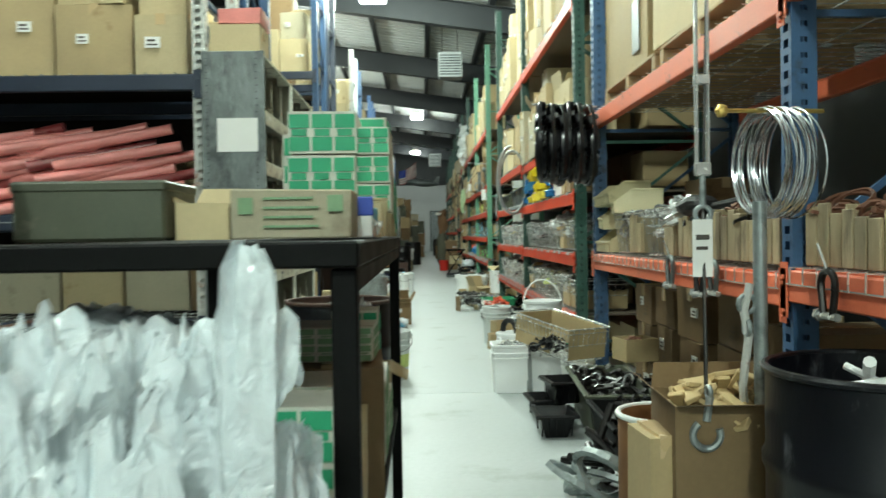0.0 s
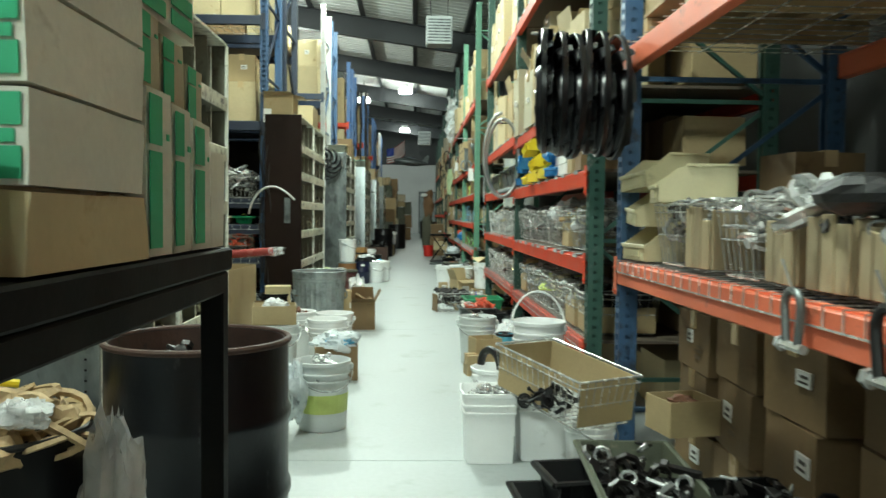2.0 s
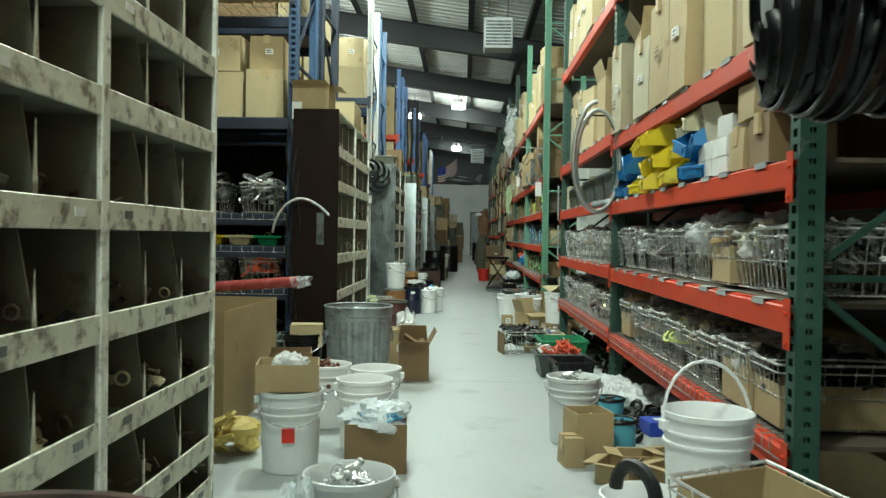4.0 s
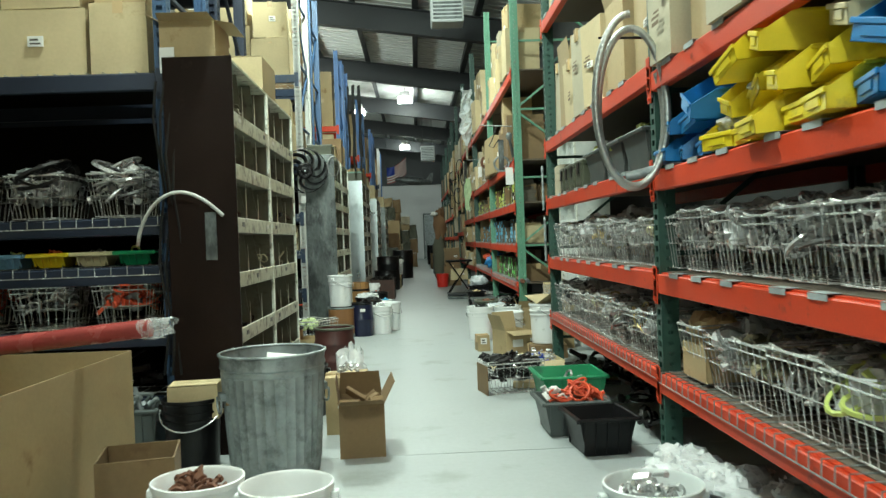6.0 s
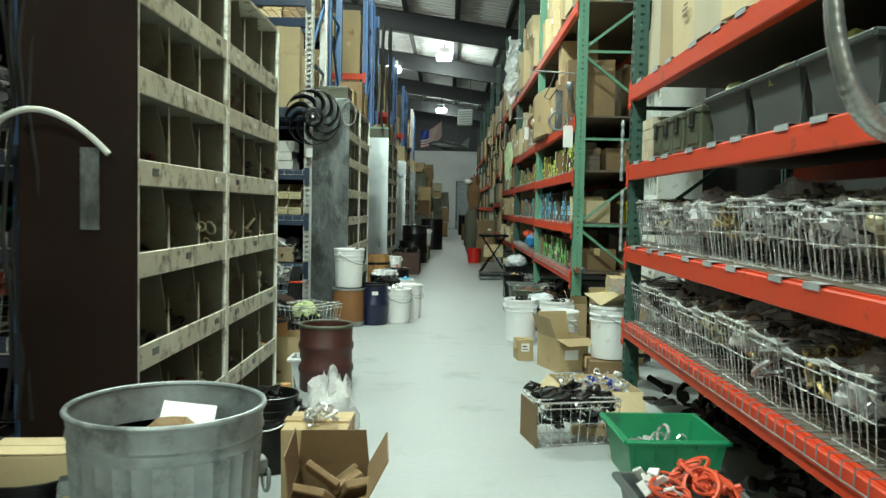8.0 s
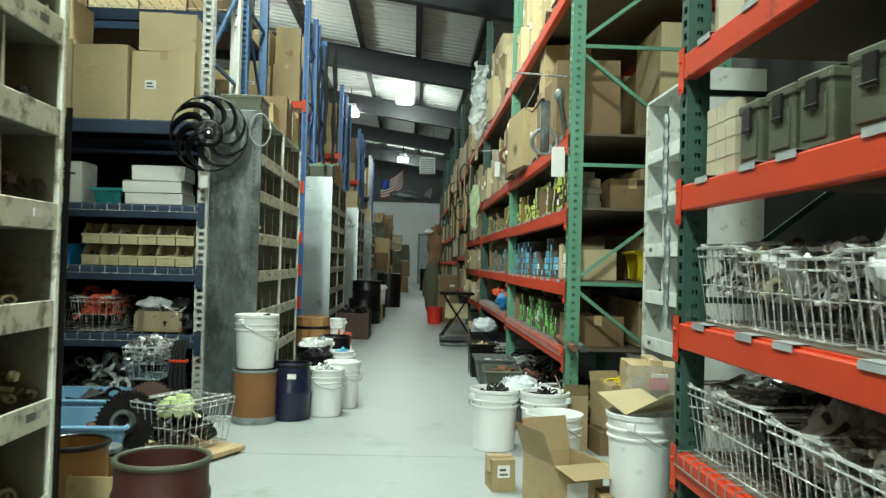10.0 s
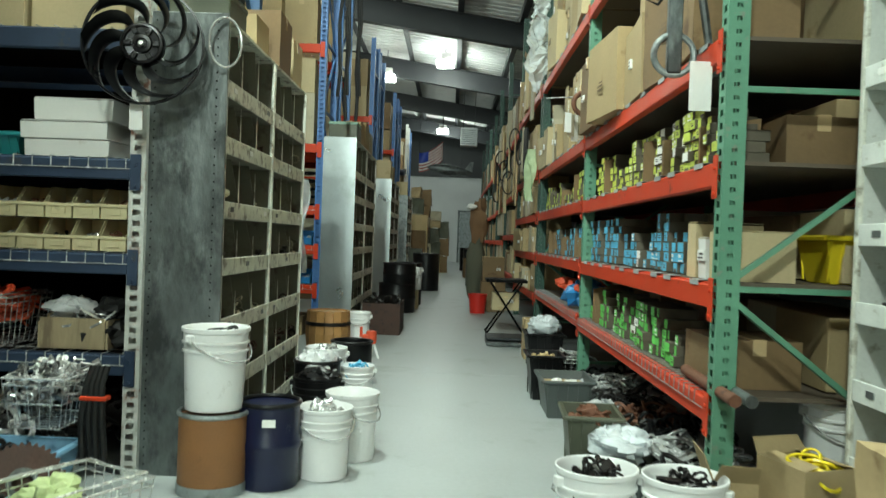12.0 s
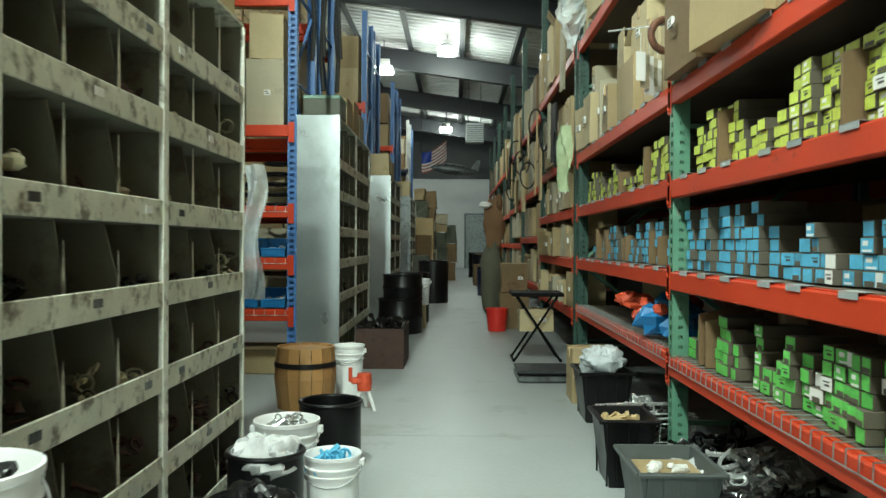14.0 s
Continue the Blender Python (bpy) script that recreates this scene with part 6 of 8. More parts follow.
def printed_carton(x, y, z, w, d, h, nx, nz, face, label, ink=None, board=None):
    """A pale carton with blocks of print on the end towards -y and the side towards +x."""
    t = thing("printed_carton", label, "box", (x, y, z), RNG.uniform(-1.5, 1.5), group="green-printed cartons")
    part("body", M().soft(-w / 2, w / 2, -d / 2, d / 2, 0, h, RNG, 0.003), board or PALEBOX, t, smooth=True)
    ink = ink or GRNINK
    m = M()
    for i in range(nx):
        for k in range(nz):
            if face in ("y", "xy"):
                x0, x1 = -w / 2 + w * (i + 0.06) / nx, -w / 2 + w * (i + 0.94) / nx
                z0, z1 = h * (k + 0.06) / nz, h * (k + 0.93) / nz
                q = (z1 - z0) * 0.38
                m.box(x0, x1, -d / 2 - 0.0045, -d / 2 - 0.003, z0, z0 + q)
                m.box(x0 + (x1 - x0) * 0.12, x1 - (x1 - x0) * 0.12, -d / 2 - 0.0045, -d / 2 - 0.003, z0 + q + 0.003, z1 - q - 0.003)
                m.box(x0, x1, -d / 2 - 0.0045, -d / 2 - 0.003, z1 - q, z1)
    if face in ("x", "xy"):
        for a, b in ((-0.44, -0.06), (0.04, 0.42)):
            for c, e in ((0.08, 0.3), (0.36, 0.6), (0.68, 0.92)):
                m.box(w / 2 + 0.003, w / 2 + 0.0045, d * a, d * b, h * c, h * e)
    if face == "xh":
        y1 = d * RNG.uniform(-0.06, 0.04)
        for c, e in ((0.05, 0.62), (0.66, 0.95)):
            m.box(w / 2 + 0.003, w / 2 + 0.0045, -d * 0.48, y1, h * c, h * e)
        m.box(w / 2 + 0.003, w / 2 + 0.0045, y1 + 0.02, d * 0.3, h * 0.7, h * 0.74)
    part("print", m, ink, t, "green printed blocks")
    return t


RNG.seed(41)
zt = 1.104
# stack of green-printed cartons on the bench
for i in range(2):
    printed_carton(-0.215, 2.33, zt + 0.125 + 0.135 * i, 0.21, 0.32, 0.13, 3, 1, "y", "white carton with green printed blocks stacked on the bench")
carton(-0.25, 2.33, zt, 0.28, 0.34, 0.122, 0, GREYCARD, "flat grey carton under the printed stack", sticker=False, face="y")
for i in range(3):
    printed_carton(-0.06, 2.36, zt + 0.09 * i + 0.08, 0.105, 0.3, 0.086, 2, 1, "y", "small white carton with green printed blocks")
carton(-0.06, 2.36, zt, 0.11, 0.3, 0.078, 0, CARD2, "slim brown carton at the bench edge", sticker=False)
for k, (y, h) in enumerate(((1.79, 0.085), (1.875, 0.095), (1.96, 0.09), (2.05, 0.1), (2.125, 0.11))):
    carton(-0.085, y, zt, 0.15, 0.074, h, RNG.uniform(-2, 2), CARD2, "small brown carton in a row at the bench edge", sticker=False, tape=False)
# upright cartons behind the stack, with smaller ones and one printed carton on them
for k, (y, h) in enumerate(((2.58, 0.22), (2.685, 0.21), (2.79, 0.2), (2.89, 0.16))):
    printed_carton(-0.09, y, zt, 0.16, 0.098, h, 1, 1, "xh" if k < 3 else "y", "upright white carton with green print at the bench edge")
for k, (y, h) in enumerate(((2.58, 0.10), (2.69, 0.095), (2.80, 0.085))):
    printed_carton(-0.1, y, zt + (0.222, 0.212, 0.202)[k], 0.15, 0.1, h, 1, 1, "xh", "small white carton with green print stacked on another", board=GREYCARD)
printed_carton(-0.13, 2.68, zt + 0.324, 0.2, 0.26, 0.1, 2, 1, "xy", "white carton with green print on top of a stack")
for k, (y, h) in enumerate(((2.56, 0.36), (2.72, 0.3), (2.86, 0.4))):
    printed_carton(-0.30, y, zt, 0.18, 0.13, h, 2, 2, "y", "tall white carton with green print behind others")
bb = thing("blue_carton", "flat blue and white parts carton at the bench edge", "box", (-0.1, 1.41, zt), 4)
part("body", M().cbox(-0.085, 0.085, -0.06, 0.06, 0, 0.06, 0.003), WHITEBOX, bb)
part("lid", M().cbox(-0.088, 0.088, -0.063, 0.063, 0.045, 0.085, 0.003), NAVYBOX, bb)
for k, y in enumerate((1.54, 1.655)):
    bb = thing("blue_carton", "pale blue parts carton under clear plastic", "box", (-0.1, y, zt), -5 + 9 * k)
    part("body", M().cbox(-0.08, 0.08, -0.05, 0.05, 0, 0.035, 0.003), WHITEBOX, bb)
    part("lid", M().cbox(-0.083, 0.083, -0.053, 0.053, 0.03, 0.068, 0.003), LTBLUE, bb)
solo("plastic_film", M().sheet(lambda u, v: (0.12 - 0.3 * u, 0.3 * v, 0.075 + 0.02 * math.sin(9 * u + 4 * v) * math.sin(11 * v) + 0.012 * noise.noise((u * 9, v * 9, 1)) - 0.05 * max(0, 0.25 - u) * 4), 26, 30), BAG, "clear plastic film drawn over the blue cartons", "plastic film", (-0.13, 1.47, zt), 0, smooth=True)
lc = thing("long_carton", "long pale carton with faded green printing on its side", "box", (-0.145, 1.23, zt), 1)
part("body", M().cbox(-0.108, 0.108, -0.09, 0.09, 0, 0.09, 0.003, 0.003, RNG), GREYCARD, lc)
m_ = M()
for k in range(4):
    m_.box(-0.05, 0.05 - 0.01 * (k % 2), -0.0955, -0.094, 0.02 + 0.017 * k, 0.0245 + 0.017 * k)
m_.box(-0.095, -0.068, -0.0955, -0.094, 0.045, 0.075).box(0.066, 0.094, -0.0955, -0.094, 0.048, 0.078)
part("print", m_, GRNFADE, lc, "faded green print")
open_carton(-0.33, 1.3, zt, 0.1, 0.16, 0.07, 3, CARD2, "small open pale carton on the bench", flaps=(30, 150, None, 40), fl=0.05)
dk = thing("metal_case", "dark grey-green metal case standing on the bench", "box", (-0.52, 1.27, zt), 0)
part("body", M().cbox(-0.14, 0.14, -0.1, 0.1, 0, 0.105, 0.006), OLIVE, dk)
part("lid", M().cbox(-0.143, 0.143, -0.103, 0.103, 0.09, 0.112, 0.005), OLIVE, dk)
bx = thing("blue_carton", "blue and white printed parts carton lying open", "box", (-0.28, 1.75, zt), 8)
part("body", M().cbox(-0.08, 0.08, -0.1, 0.1, 0, 0.07, 0.003), LTBLUE, bx)
part("lid", M().cbox(-0.085, 0.085, -0.105, 0.105, 0.06, 0.09, 0.003), NAVYBOX, bx)
bag(-0.27, 1.95, zt, 0.12, 0.12, 0.05, "clear plastic bags lying over cartons on the bench", seed=5)
solo("paper_disc", M().lathe([(0, 0), (0.13, 0), (0.13, 0.012), (0, 0.012)], 28).move(pose(0, 0, 0.13, 78, 12, 0)), PAPER, "round white filter disc leaning on the bench", "disc", (-0.74, 0.98, zt), 0)
# lower shelf of the bench
RNG.seed(43)
def shelf_pile(x, y, items):
    z = 0.414
    for w, d, h, kind in items:
        r = RNG.uniform(-7, 7)
        if kind == "open":
            open_carton(x, y, z, w, d, h, r, CARD, "open brown carton on the bench's lower shelf", fl=0.08)
        elif kind in ("green", "pale"):
            printed_carton(x, y, z, w, d, h, 3, 2, "xy", "white carton with green print on the lower shelf", GRNINK if kind == "green" else GRNFADE, PALEBOX)
        else:
            carton(x, y, z, w, d, h, r, CARD3 if kind == "dark" else CARD, "brown carton lying on the bench's lower shelf", face="y")
        z += h + 0.005


shelf_pile(-0.15, 1.12, [(0.22, 0.2, 0.2, "dark"), (0.18, 0.16, 0.2, "green")])
shelf_pile(-0.4, 1.12, [(0.22, 0.22, 0.26, "dark"), (0.2, 0.2, 0.12, "dark")])
shelf_pile(-0.66, 1.12, [(0.2, 0.3, 0.53, "card")])
shelf_pile(-0.16, 1.42, [(0.24, 0.26, 0.3, "card"), (0.2, 0.2, 0.08, "pale")])
shelf_pile(-0.45, 1.5, [(0.26, 0.34, 0.3, "open")])
shelf_pile(-0.15, 1.86, [(0.26, 0.3, 0.36, "dark"), (0.22, 0.18, 0.09, "pale")])
shelf_pile(-0.46, 2.0, [(0.28, 0.34, 0.28, "card")])
shelf_pile(-0.12, 2.2, [(0.18, 0.22, 0.25, "pale"), (0.14, 0.15, 0.21, "green")])
shelf_pile(-0.13, 2.47, [(0.2, 0.2, 0.16, "pale"), (0.18, 0.2, 0.07, "pale")])
shelf_pile(-0.15, 2.73, [(0.22, 0.24, 0.2, "open")])
shelf_pile(-0.5, 2.6, [(0.3, 0.4, 0.25, "card")])
bag(-0.13, 2.72, 0.45, 0.05, 0.06, 0.17, "clear bag of bolts standing in a carton", seed=9)
bag(-0.42, 1.08, 0.806, 0.13, 0.13, 0.075, "heap of crumpled clear plastic in a carton", BAGW, seed=10)
bag(-0.3, 1.3, 0.72, 0.12, 0.16, 0.07, "crumpled milky film lying over cartons", BAGW, seed=12)
bag(-0.52, 1.2, 0.84, 0.14, 0.12, 0.06, "crumpled milky film lying over cartons", BAGW, seed=13)
bag(-0.46, 2.0, 0.7, 0.14, 0.15, 0.07, "crumpled clear plastic on a carton", seed=11)
# milky plastic sleeves standing in a bin before the bench
sl = thing("plastic_sleeves", "sheaf of milky plastic sleeves standing in a carton", "plastic sleeves", (-0.36, 0.5, 0))
part("carton_bin", M().box(-0.42, 0.34, -0.17, 0.17, 0, 0.005).box(-0.42, -0.415, -0.17, 0.17, 0, 0.4).box(0.335, 0.34, -0.17, 0.17, 0, 0.4).box(-0.415, 0.335, -0.17, -0.165, 0, 0.4).box(-0.415, 0.335, 0.165, 0.17, 0, 0.4), CARD, sl)
rg = random.Random(12)
for k in range(126):
    w = rg.uniform(0.035, 0.065)
    x0 = -0.38 + 0.70 * ((k * 17) % 41) / 40 + rg.uniform(-0.012, 0.012)
    y0 = (-0.11, 0.0, 0.1)[k % 3] + rg.uniform(-0.03, 0.03)
    h = rg.uniform(0.82, 0.98) - 0.05 * max(0.0, x0 - 0.15) / 0.15
    p1, p2 = rg.uniform(0, 60), rg.uniform(0, 6)
    if k == 8:
        x0, h, w, y0 = 0.29, 1.09, 0.04, -0.06
    def f(u, v, x0=x0, y0=y0, h=h, w=w, p1=p1, p2=p2):
        a = 2 * math.pi * u
        dome = math.sqrt(max(0.0, 1 - max(0.0, (v - 0.86) / 0.14) ** 2.2))
        d3 = (math.cos(a) * 1.2 + p1, math.sin(a) * 1.2 + p2, v * 3.0)
        big = noise.noise_vector(d3) * (0.004 + 0.014 * v)
        fold = 1 + 0.22 * math.sin(5 * a + p2 + 2 * v) + 0.16 * math.sin(9 * a + p1 + 5 * v)
        cr = noise.noise_vector((math.cos(a) * 3 + p1, math.sin(a) * 3, v * 26)) * (0.0012 + 0.05 * max(0.0, v - 0.78))
        r = w * 0.5 * fold * (0.35 + 0.65 * dome if v < 0.995 else 0.1)
        return (max(-0.415, min(0.355 if v > 0.5 else 0.33, x0 + r * math.cos(a) + big[0] + cr[0])), max(-0.16 - 0.06 * v, min(0.16 + 0.04 * v, y0 + 0.55 * r * math.sin(a) + big[1] + cr[1])), 0.01 + h * v + cr[2] * 1.4 * v)
    part("sleeve", M().sheet(f, 16, 46), BAGW, sl, smooth=True)
# loose torn film lying over the sleeve mouths
for k in range(12):
    p1 = rg.uniform(0, 40)
    x0, y0, w = -0.36 + 0.058 * k, rg.uniform(-0.1, 0.08), rg.uniform(0.05, 0.09)
    part("film_flap", M().sheet(lambda u, v, p1=p1, x0=x0, y0=y0, w=w: (min(0.34, x0 + (u - 0.5) * w) + 0.03 * noise.noise((u * 3 + p1, v * 3, 1)), y0 + (v - 0.5) * 0.09 + 0.03 * noise.noise((u * 4, v * 4, p1)), 0.945 + 0.055 * math.sin(math.pi * v) + 0.05 * noise.noise((u * 4 + p1, v * 4, 7)) + 0.015 * noise.noise((u * 13 + p1, v * 13, 3))), 22, 22), BAGW, sl, smooth=True)

# ---- floor along the left ----
drum(-0.38, 4.15, 0.292, 0.757, DRUMBLACK, "black open-top steel drum with a rusty rim", RUSTDK, RUSTDK)
heap("scrap", -0.38, 4.15, 0.58, 0.24, 0.24, 0.14, 70, 0.09, DARKMETAL, "dark scrap metal lying in the drum", seed=2)
heap("paper_scraps", -0.3, 4.12, 0.66, 0.12, 0.1, 0.06, 5, 0.07, PAPER, "white paper scraps in the drum", kinds=("plate",), seed=3)
drum(-0.98, 4.0, 0.29, 0.5, BLACKP, "low black tub heaped with rope and straps", name="tub", ribs=0)
heap("rope_heap", -0.98, 4.0, 0.43, 0.25, 0.25, 0.16, 46, 0.13, ROPE, "tangle of tan rope and leather straps", kinds=("loop", "loop", "lump"), seed=6)
solo("yellow_strap", M().tube([(-0.2, -0.1, 0), (-0.1, 0.0, 0.06), (0.0, 0.06, 0.07), (0.1, 0.08, 0.05)], 0.014, 8), YBIN, "yellow strap lying on the rope heap", "strap", (-1.0, 3.98, 0.56), 20, smooth=True)
bag(-0.8, 3.85, 0.52, 0.08, 0.06, 0.04, seed=14)
pail(-0.165, 5.85, 0, 20, MILKY, "milky pail with a yellow-green label and torn bags", ZINC, None, band=NEON)
bag(-0.3, 5.7, 0.05, 0.07, 0.1, 0.14, "crumpled pale plastic bag hanging by a pail", BAGW, 15)
open_carton(-0.22, 7.2, 0, 0.3, 0.26, 0.24, 4, CARD3, "dark maroon carton of bagged blue parts", flaps=None)
bag(-0.22, 7.2, 0.15, 0.16, 0.15, 0.08, "white plastic bag bulging from a carton", BAGW, 16)
heap("blue_parts", -0.2, 7.14, 0.24, 0.1, 0.08, 0.07, 40, 0.035, CYAN, "small blue and steel parts spilling from a bag", seed=8)
pail(-0.33, 7.58, 0, 0, WHITEPL, "empty white plastic pail", None, None)
pail(-0.31, 7.95, 0, 0, WHITEPL, "empty white plastic pail behind another", None, None)
pail(-0.62, 8.05, 0, 0, WHITEPL, "white plastic pail of rusty parts", RUST, None)
pail(-0.64, 7.15, 0, 15, MILKY, "grey-white pail with a red printed mark", None, None, s=1.05)
open_carton(-0.66, 7.18, 0.392, 0.3, 0.26, 0.13, 10, CARD, "shallow open carton set on a pail", flaps=None)
bag(-0.65, 7.18, 0.42, 0.09, 0.08, 0.06, "clear bag of screws in a shallow carton", seed=18)
solo("red_mark", M().box(-0.03, 0.03, -0.002, 0.0, 0, 0.07), REDP, "red printed mark on a pail", "label", (-0.62, 7.002, 0.16), 12)
open_carton(-0.88, 8.25, 0, 0.26, 0.26, 0.42, 12, CARD3, "tall dark brown carton of packing foam", flaps=None)
bg = open_carton(-1.56, 8.37, 0, 0.82, 1.12, 0.7, -2, CARD, "very large open carton standing on the floor", flaps=None)
for k in range(5):
    solo("rubber_hose", M().tube([(-0.3 + 0.05 * k, -0.5, 0.05 * (k % 2)), (-0.1 + 0.04 * k, -0.2, 0.09), (0.1, 0.05 + 0.03 * k, 0.06)], 0.035, 10), RUBBER, "thick black rubber hose lying over the large carton", "hose", (-1.6, 8.35, 0.72), 0, "rubber hoses", smooth=True)
rt = thing("wrapped_roll", "maroon roll wrapped in clear plastic lying on the carton", "roll", (-1.35, 8.45, 0.79), 0)
part("roll", M().rod((-0.4, 0.0, -0.02), (0.46, 0.0, 0.05), 0.036, 18), mat("red_wrapped_roll", (0.30, 0.05, 0.045), 0.25, var=0.2, scale=10, bump=0.1), rt, smooth=True)
part("plastic_end", M().sheet(lambda u, v: (0.43 + 0.12 * v + 0.012 * math.sin(12 * u), (0.04 - 0.006 * v + 0.004 * math.sin(19 * u + 8 * v)) * math.cos(6.283 * u), 0.042 + 0.016 * v + (0.04 - 0.012 * v * v + 0.004 * math.sin(23 * u + 9 * v)) * math.sin(6.283 * u)), 28, 10), BAGC, rt, smooth=True)
heap("yellow_gloves", -1.02, 7.4, 0.0, 0.13, 0.16, 0.2, 14, 0.16, mat("yellow_leather", (0.62, 0.47, 0.14), 0.6, bump=0.2), "heap of yellow leather straps and tools", kinds=("loop", "lump", "plate"), seed=21)
pail(-1.05, 9.52, 0, 0, BLACKP, "black pail holding a brown carton", None, None, s=1.0)
carton(-1.03, 9.52, 0.27, 0.25, 0.17, 0.17, 6, CARD2, "small pale carton standing in a black pail", face="y", tape=False)

tc = thing("trash_can", "dented galvanised steel trash can with side handles", "trash can", (-0.61, 9.42, 0), 0)
part("can_body", M().lathe([(0, 0), (0.215, 0), (0.22, 0.02), (0.225, 0.06), (0.225, 0.07)], 48).lathe([(0.225, 0.07), (0.252, 0.5)], 96, 0.018, 32).lathe([(0.252, 0.5), (0.258, 0.51), (0.255, 0.53), (0.262, 0.54), (0.258, 0.56), (0.262, 0.6), (0.258, 0.6), (0.25, 0.55), (0.22, 0.05), (0, 0.05)], 48), GALV, tc, smooth=True)
part("rolled_rim", M().torus((0, 0, 0.603), 0.262, 0.008, "z", 48, 8), GALV, tc, smooth=True)
for a_ in (205.0, 25.0):
    h_ = part("handle", M().torus((0.272, 0, 0.375), 0.05, 0.006, "x", 16, 6, arc=0.62, start=math.pi * 0.88).rod((0.272, -0.05, 0.395), (0.272, 0.05, 0.395), 0.006, 8).move(pose(0, 0, 0, 0, 0, a_)), GALV, tc, smooth=True)
    part("bracket", M().cbox(0.24, 0.274, -0.03, 0.03, 0.385, 0.425, 0.004).move(pose(0, 0, 0, 0, 0, a_)), GALV, h_)
solo("paper_scrap", M().box(-0.075, 0.075, -0.05, 0.05, 0, 0.002).move(pose(0, 0, 0, 38, 8, 12)), PAPER, "scrap of white paper inside the trash can", "paper", (-0.58, 9.5, 0.545))
heap("can_rubbish", -0.61, 9.42, 0.36, 0.16, 0.16, 0.15, 30, 0.14, CARD3, "cardboard rubbish in the trash can", kinds=("plate", "lump"), seed=19)
open_carton(-0.2, 9.75, 0, 0.24, 0.34, 0.28, 5, CARD3, "torn brown carton with ragged flaps beside the can", flaps=(6, 28, 70, -12), fl=0.13)
heap("carton_scraps", -0.2, 9.75, 0.16, 0.09, 0.13, 0.18, 7, 0.2, CARD3, "torn cardboard pieces in a carton", kinds=("plate",), seed=23)
carton(-0.32, 10.25, 0, 0.24, 0.26, 0.34, 0, CARD, "brown carton beside the torn one", face="y")
heap("tin_parts", -0.3, 10.2, 0.35, 0.07, 0.09, 0.06, 30, 0.04, ZINC, "shiny tin parts on a carton", seed=29)
bag(-0.32, 10.5, 0.0, 0.1, 0.1, 0.2, "clear plastic bag standing on the floor", seed=24)
solo("amber_bottle", M().lathe([(0, 0), (0.06, 0), (0.065, 0.02), (0.06, 0.22), (0.03, 0.27), (0.025, 0.31), (0, 0.31)], 20), WOODDK, "amber bottle standing by the case", "bottle", (-0.6, 11.0, 0.0), smooth=True)
heap("case_spill", -0.68, 11.3, 0.0, 0.12, 0.4, 0.12, 40, 0.09, DARKMETAL, "dark parts piled at the foot of the case", seed=33)
pail(-0.62, 10.7, 0, 0, BLACKP, "black pail beside the case", DARKMETAL, None, s=0.9)
drum(-0.6, 12.26, 0.165, 0.42, DRUMRED, "maroon steel drum with an open olive rim", OLIVE, None, ribs=2)
open_carton(-0.85, 12.55, 0, 0.3, 0.3, 0.3, 0, CARD, "open brown carton at the corner of the cross aisle", flaps=None)
tote(-0.74, 12.3, 0, 0.16, 0.2, 0.2, 0, MILKY, "small clear plastic tub of white parts")
heap("amber_tub_parts", -1.05, 12.6, 0, 0.18, 0.18, 0.2, 20, 0.14, RUST, "rusty gear wheels heaped on the floor", kinds=("ring", "lump"), seed=35)
drum(-1.04, 12.56, 0.13, 0.4, WOODDK, "small round tub of amber-brown wood on the floor", DARKMETAL, name="tub", ribs=1)
solo("steel_rod", M().rod((0, 0, 0), (0.02, -0.03, 1.64), 0.011, 8), DARKMETAL, "dark steel rod leaning at the end of the case", "rod", (-0.92, 12.12, 0), smooth=True)

# fibre drum with pail, blue drum and pails before the grey end panel
drum(-0.80, 15.0, 0.152, 0.37, FIBRE, "brown fibre drum with a steel base ring", GALV, None, ribs=0, top_closed=True)
solo("base_ring", M().lathe([(0.153, 0.0), (0.157, 0.0), (0.157, 0.045), (0.153, 0.045), (0.153, 0.0)], 40), GALV, "steel base ring of a fibre drum", "ring", (-0.80, 15.0, 0.002), smooth=True)
pail(-0.80, 15.0, 0.375, 60, WHITEPL, "white pail of black hose standing on a fibre drum", None, "down")
heap("hose_pieces", -0.80, 15.0, 0.62, 0.06, 0.06, 0.12, 10, 0.075, RUBBER, "black rubber hoses coiled in a pail", kinds=("loop",), seed=37)
drum(-0.57, 15.12, 0.142, 0.40, DRUMBLUE, "dark blue steel drum with a closed black lid", BLACKP, None, ribs=1, top_closed=True)
solo("drum_label", M().box(-0.03, 0.03, -0.002, 0, 0, 0.035), PAPER, "white label stuck on the blue drum", "label", (-0.54, 14.972, 0.30), 8)
pail(-0.335, 15.28, 0, 30, WHITEPL, "white plastic pail on the floor", ZINC, "down", s=0.92)
pail(-0.24, 15.62, 0, 60, WHITEPL, "white plastic pail behind another", None, "down", s=0.95)
pail(-0.5, 16.05, 0, 0, BLACKP, "black pail full of bagged parts", None, "down", s=0.95)
bag(-0.5, 16.05, 0.26, 0.12, 0.12, 0.06, "black plastic bag crumpled in a pail", BLACKP, 40)
drum(-0.60, 16.66, 0.15, 0.36, BLACKP, "black tub with a grey plastic bag over its rim", name="tub", ribs=0)
bag(-0.60, 16.66, 0.2, 0.14, 0.14, 0.09, "grey plastic bag in a black tub", BAG, 41)
pail(-0.62, 17.15, 0, 0, WHITEPL, "white plastic pail of small parts", ZINC, None)
pail(-0.36, 16.85, 0, 0, WHITEPL, "white pail lying among others by the case", CYAN, "down", s=0.8)
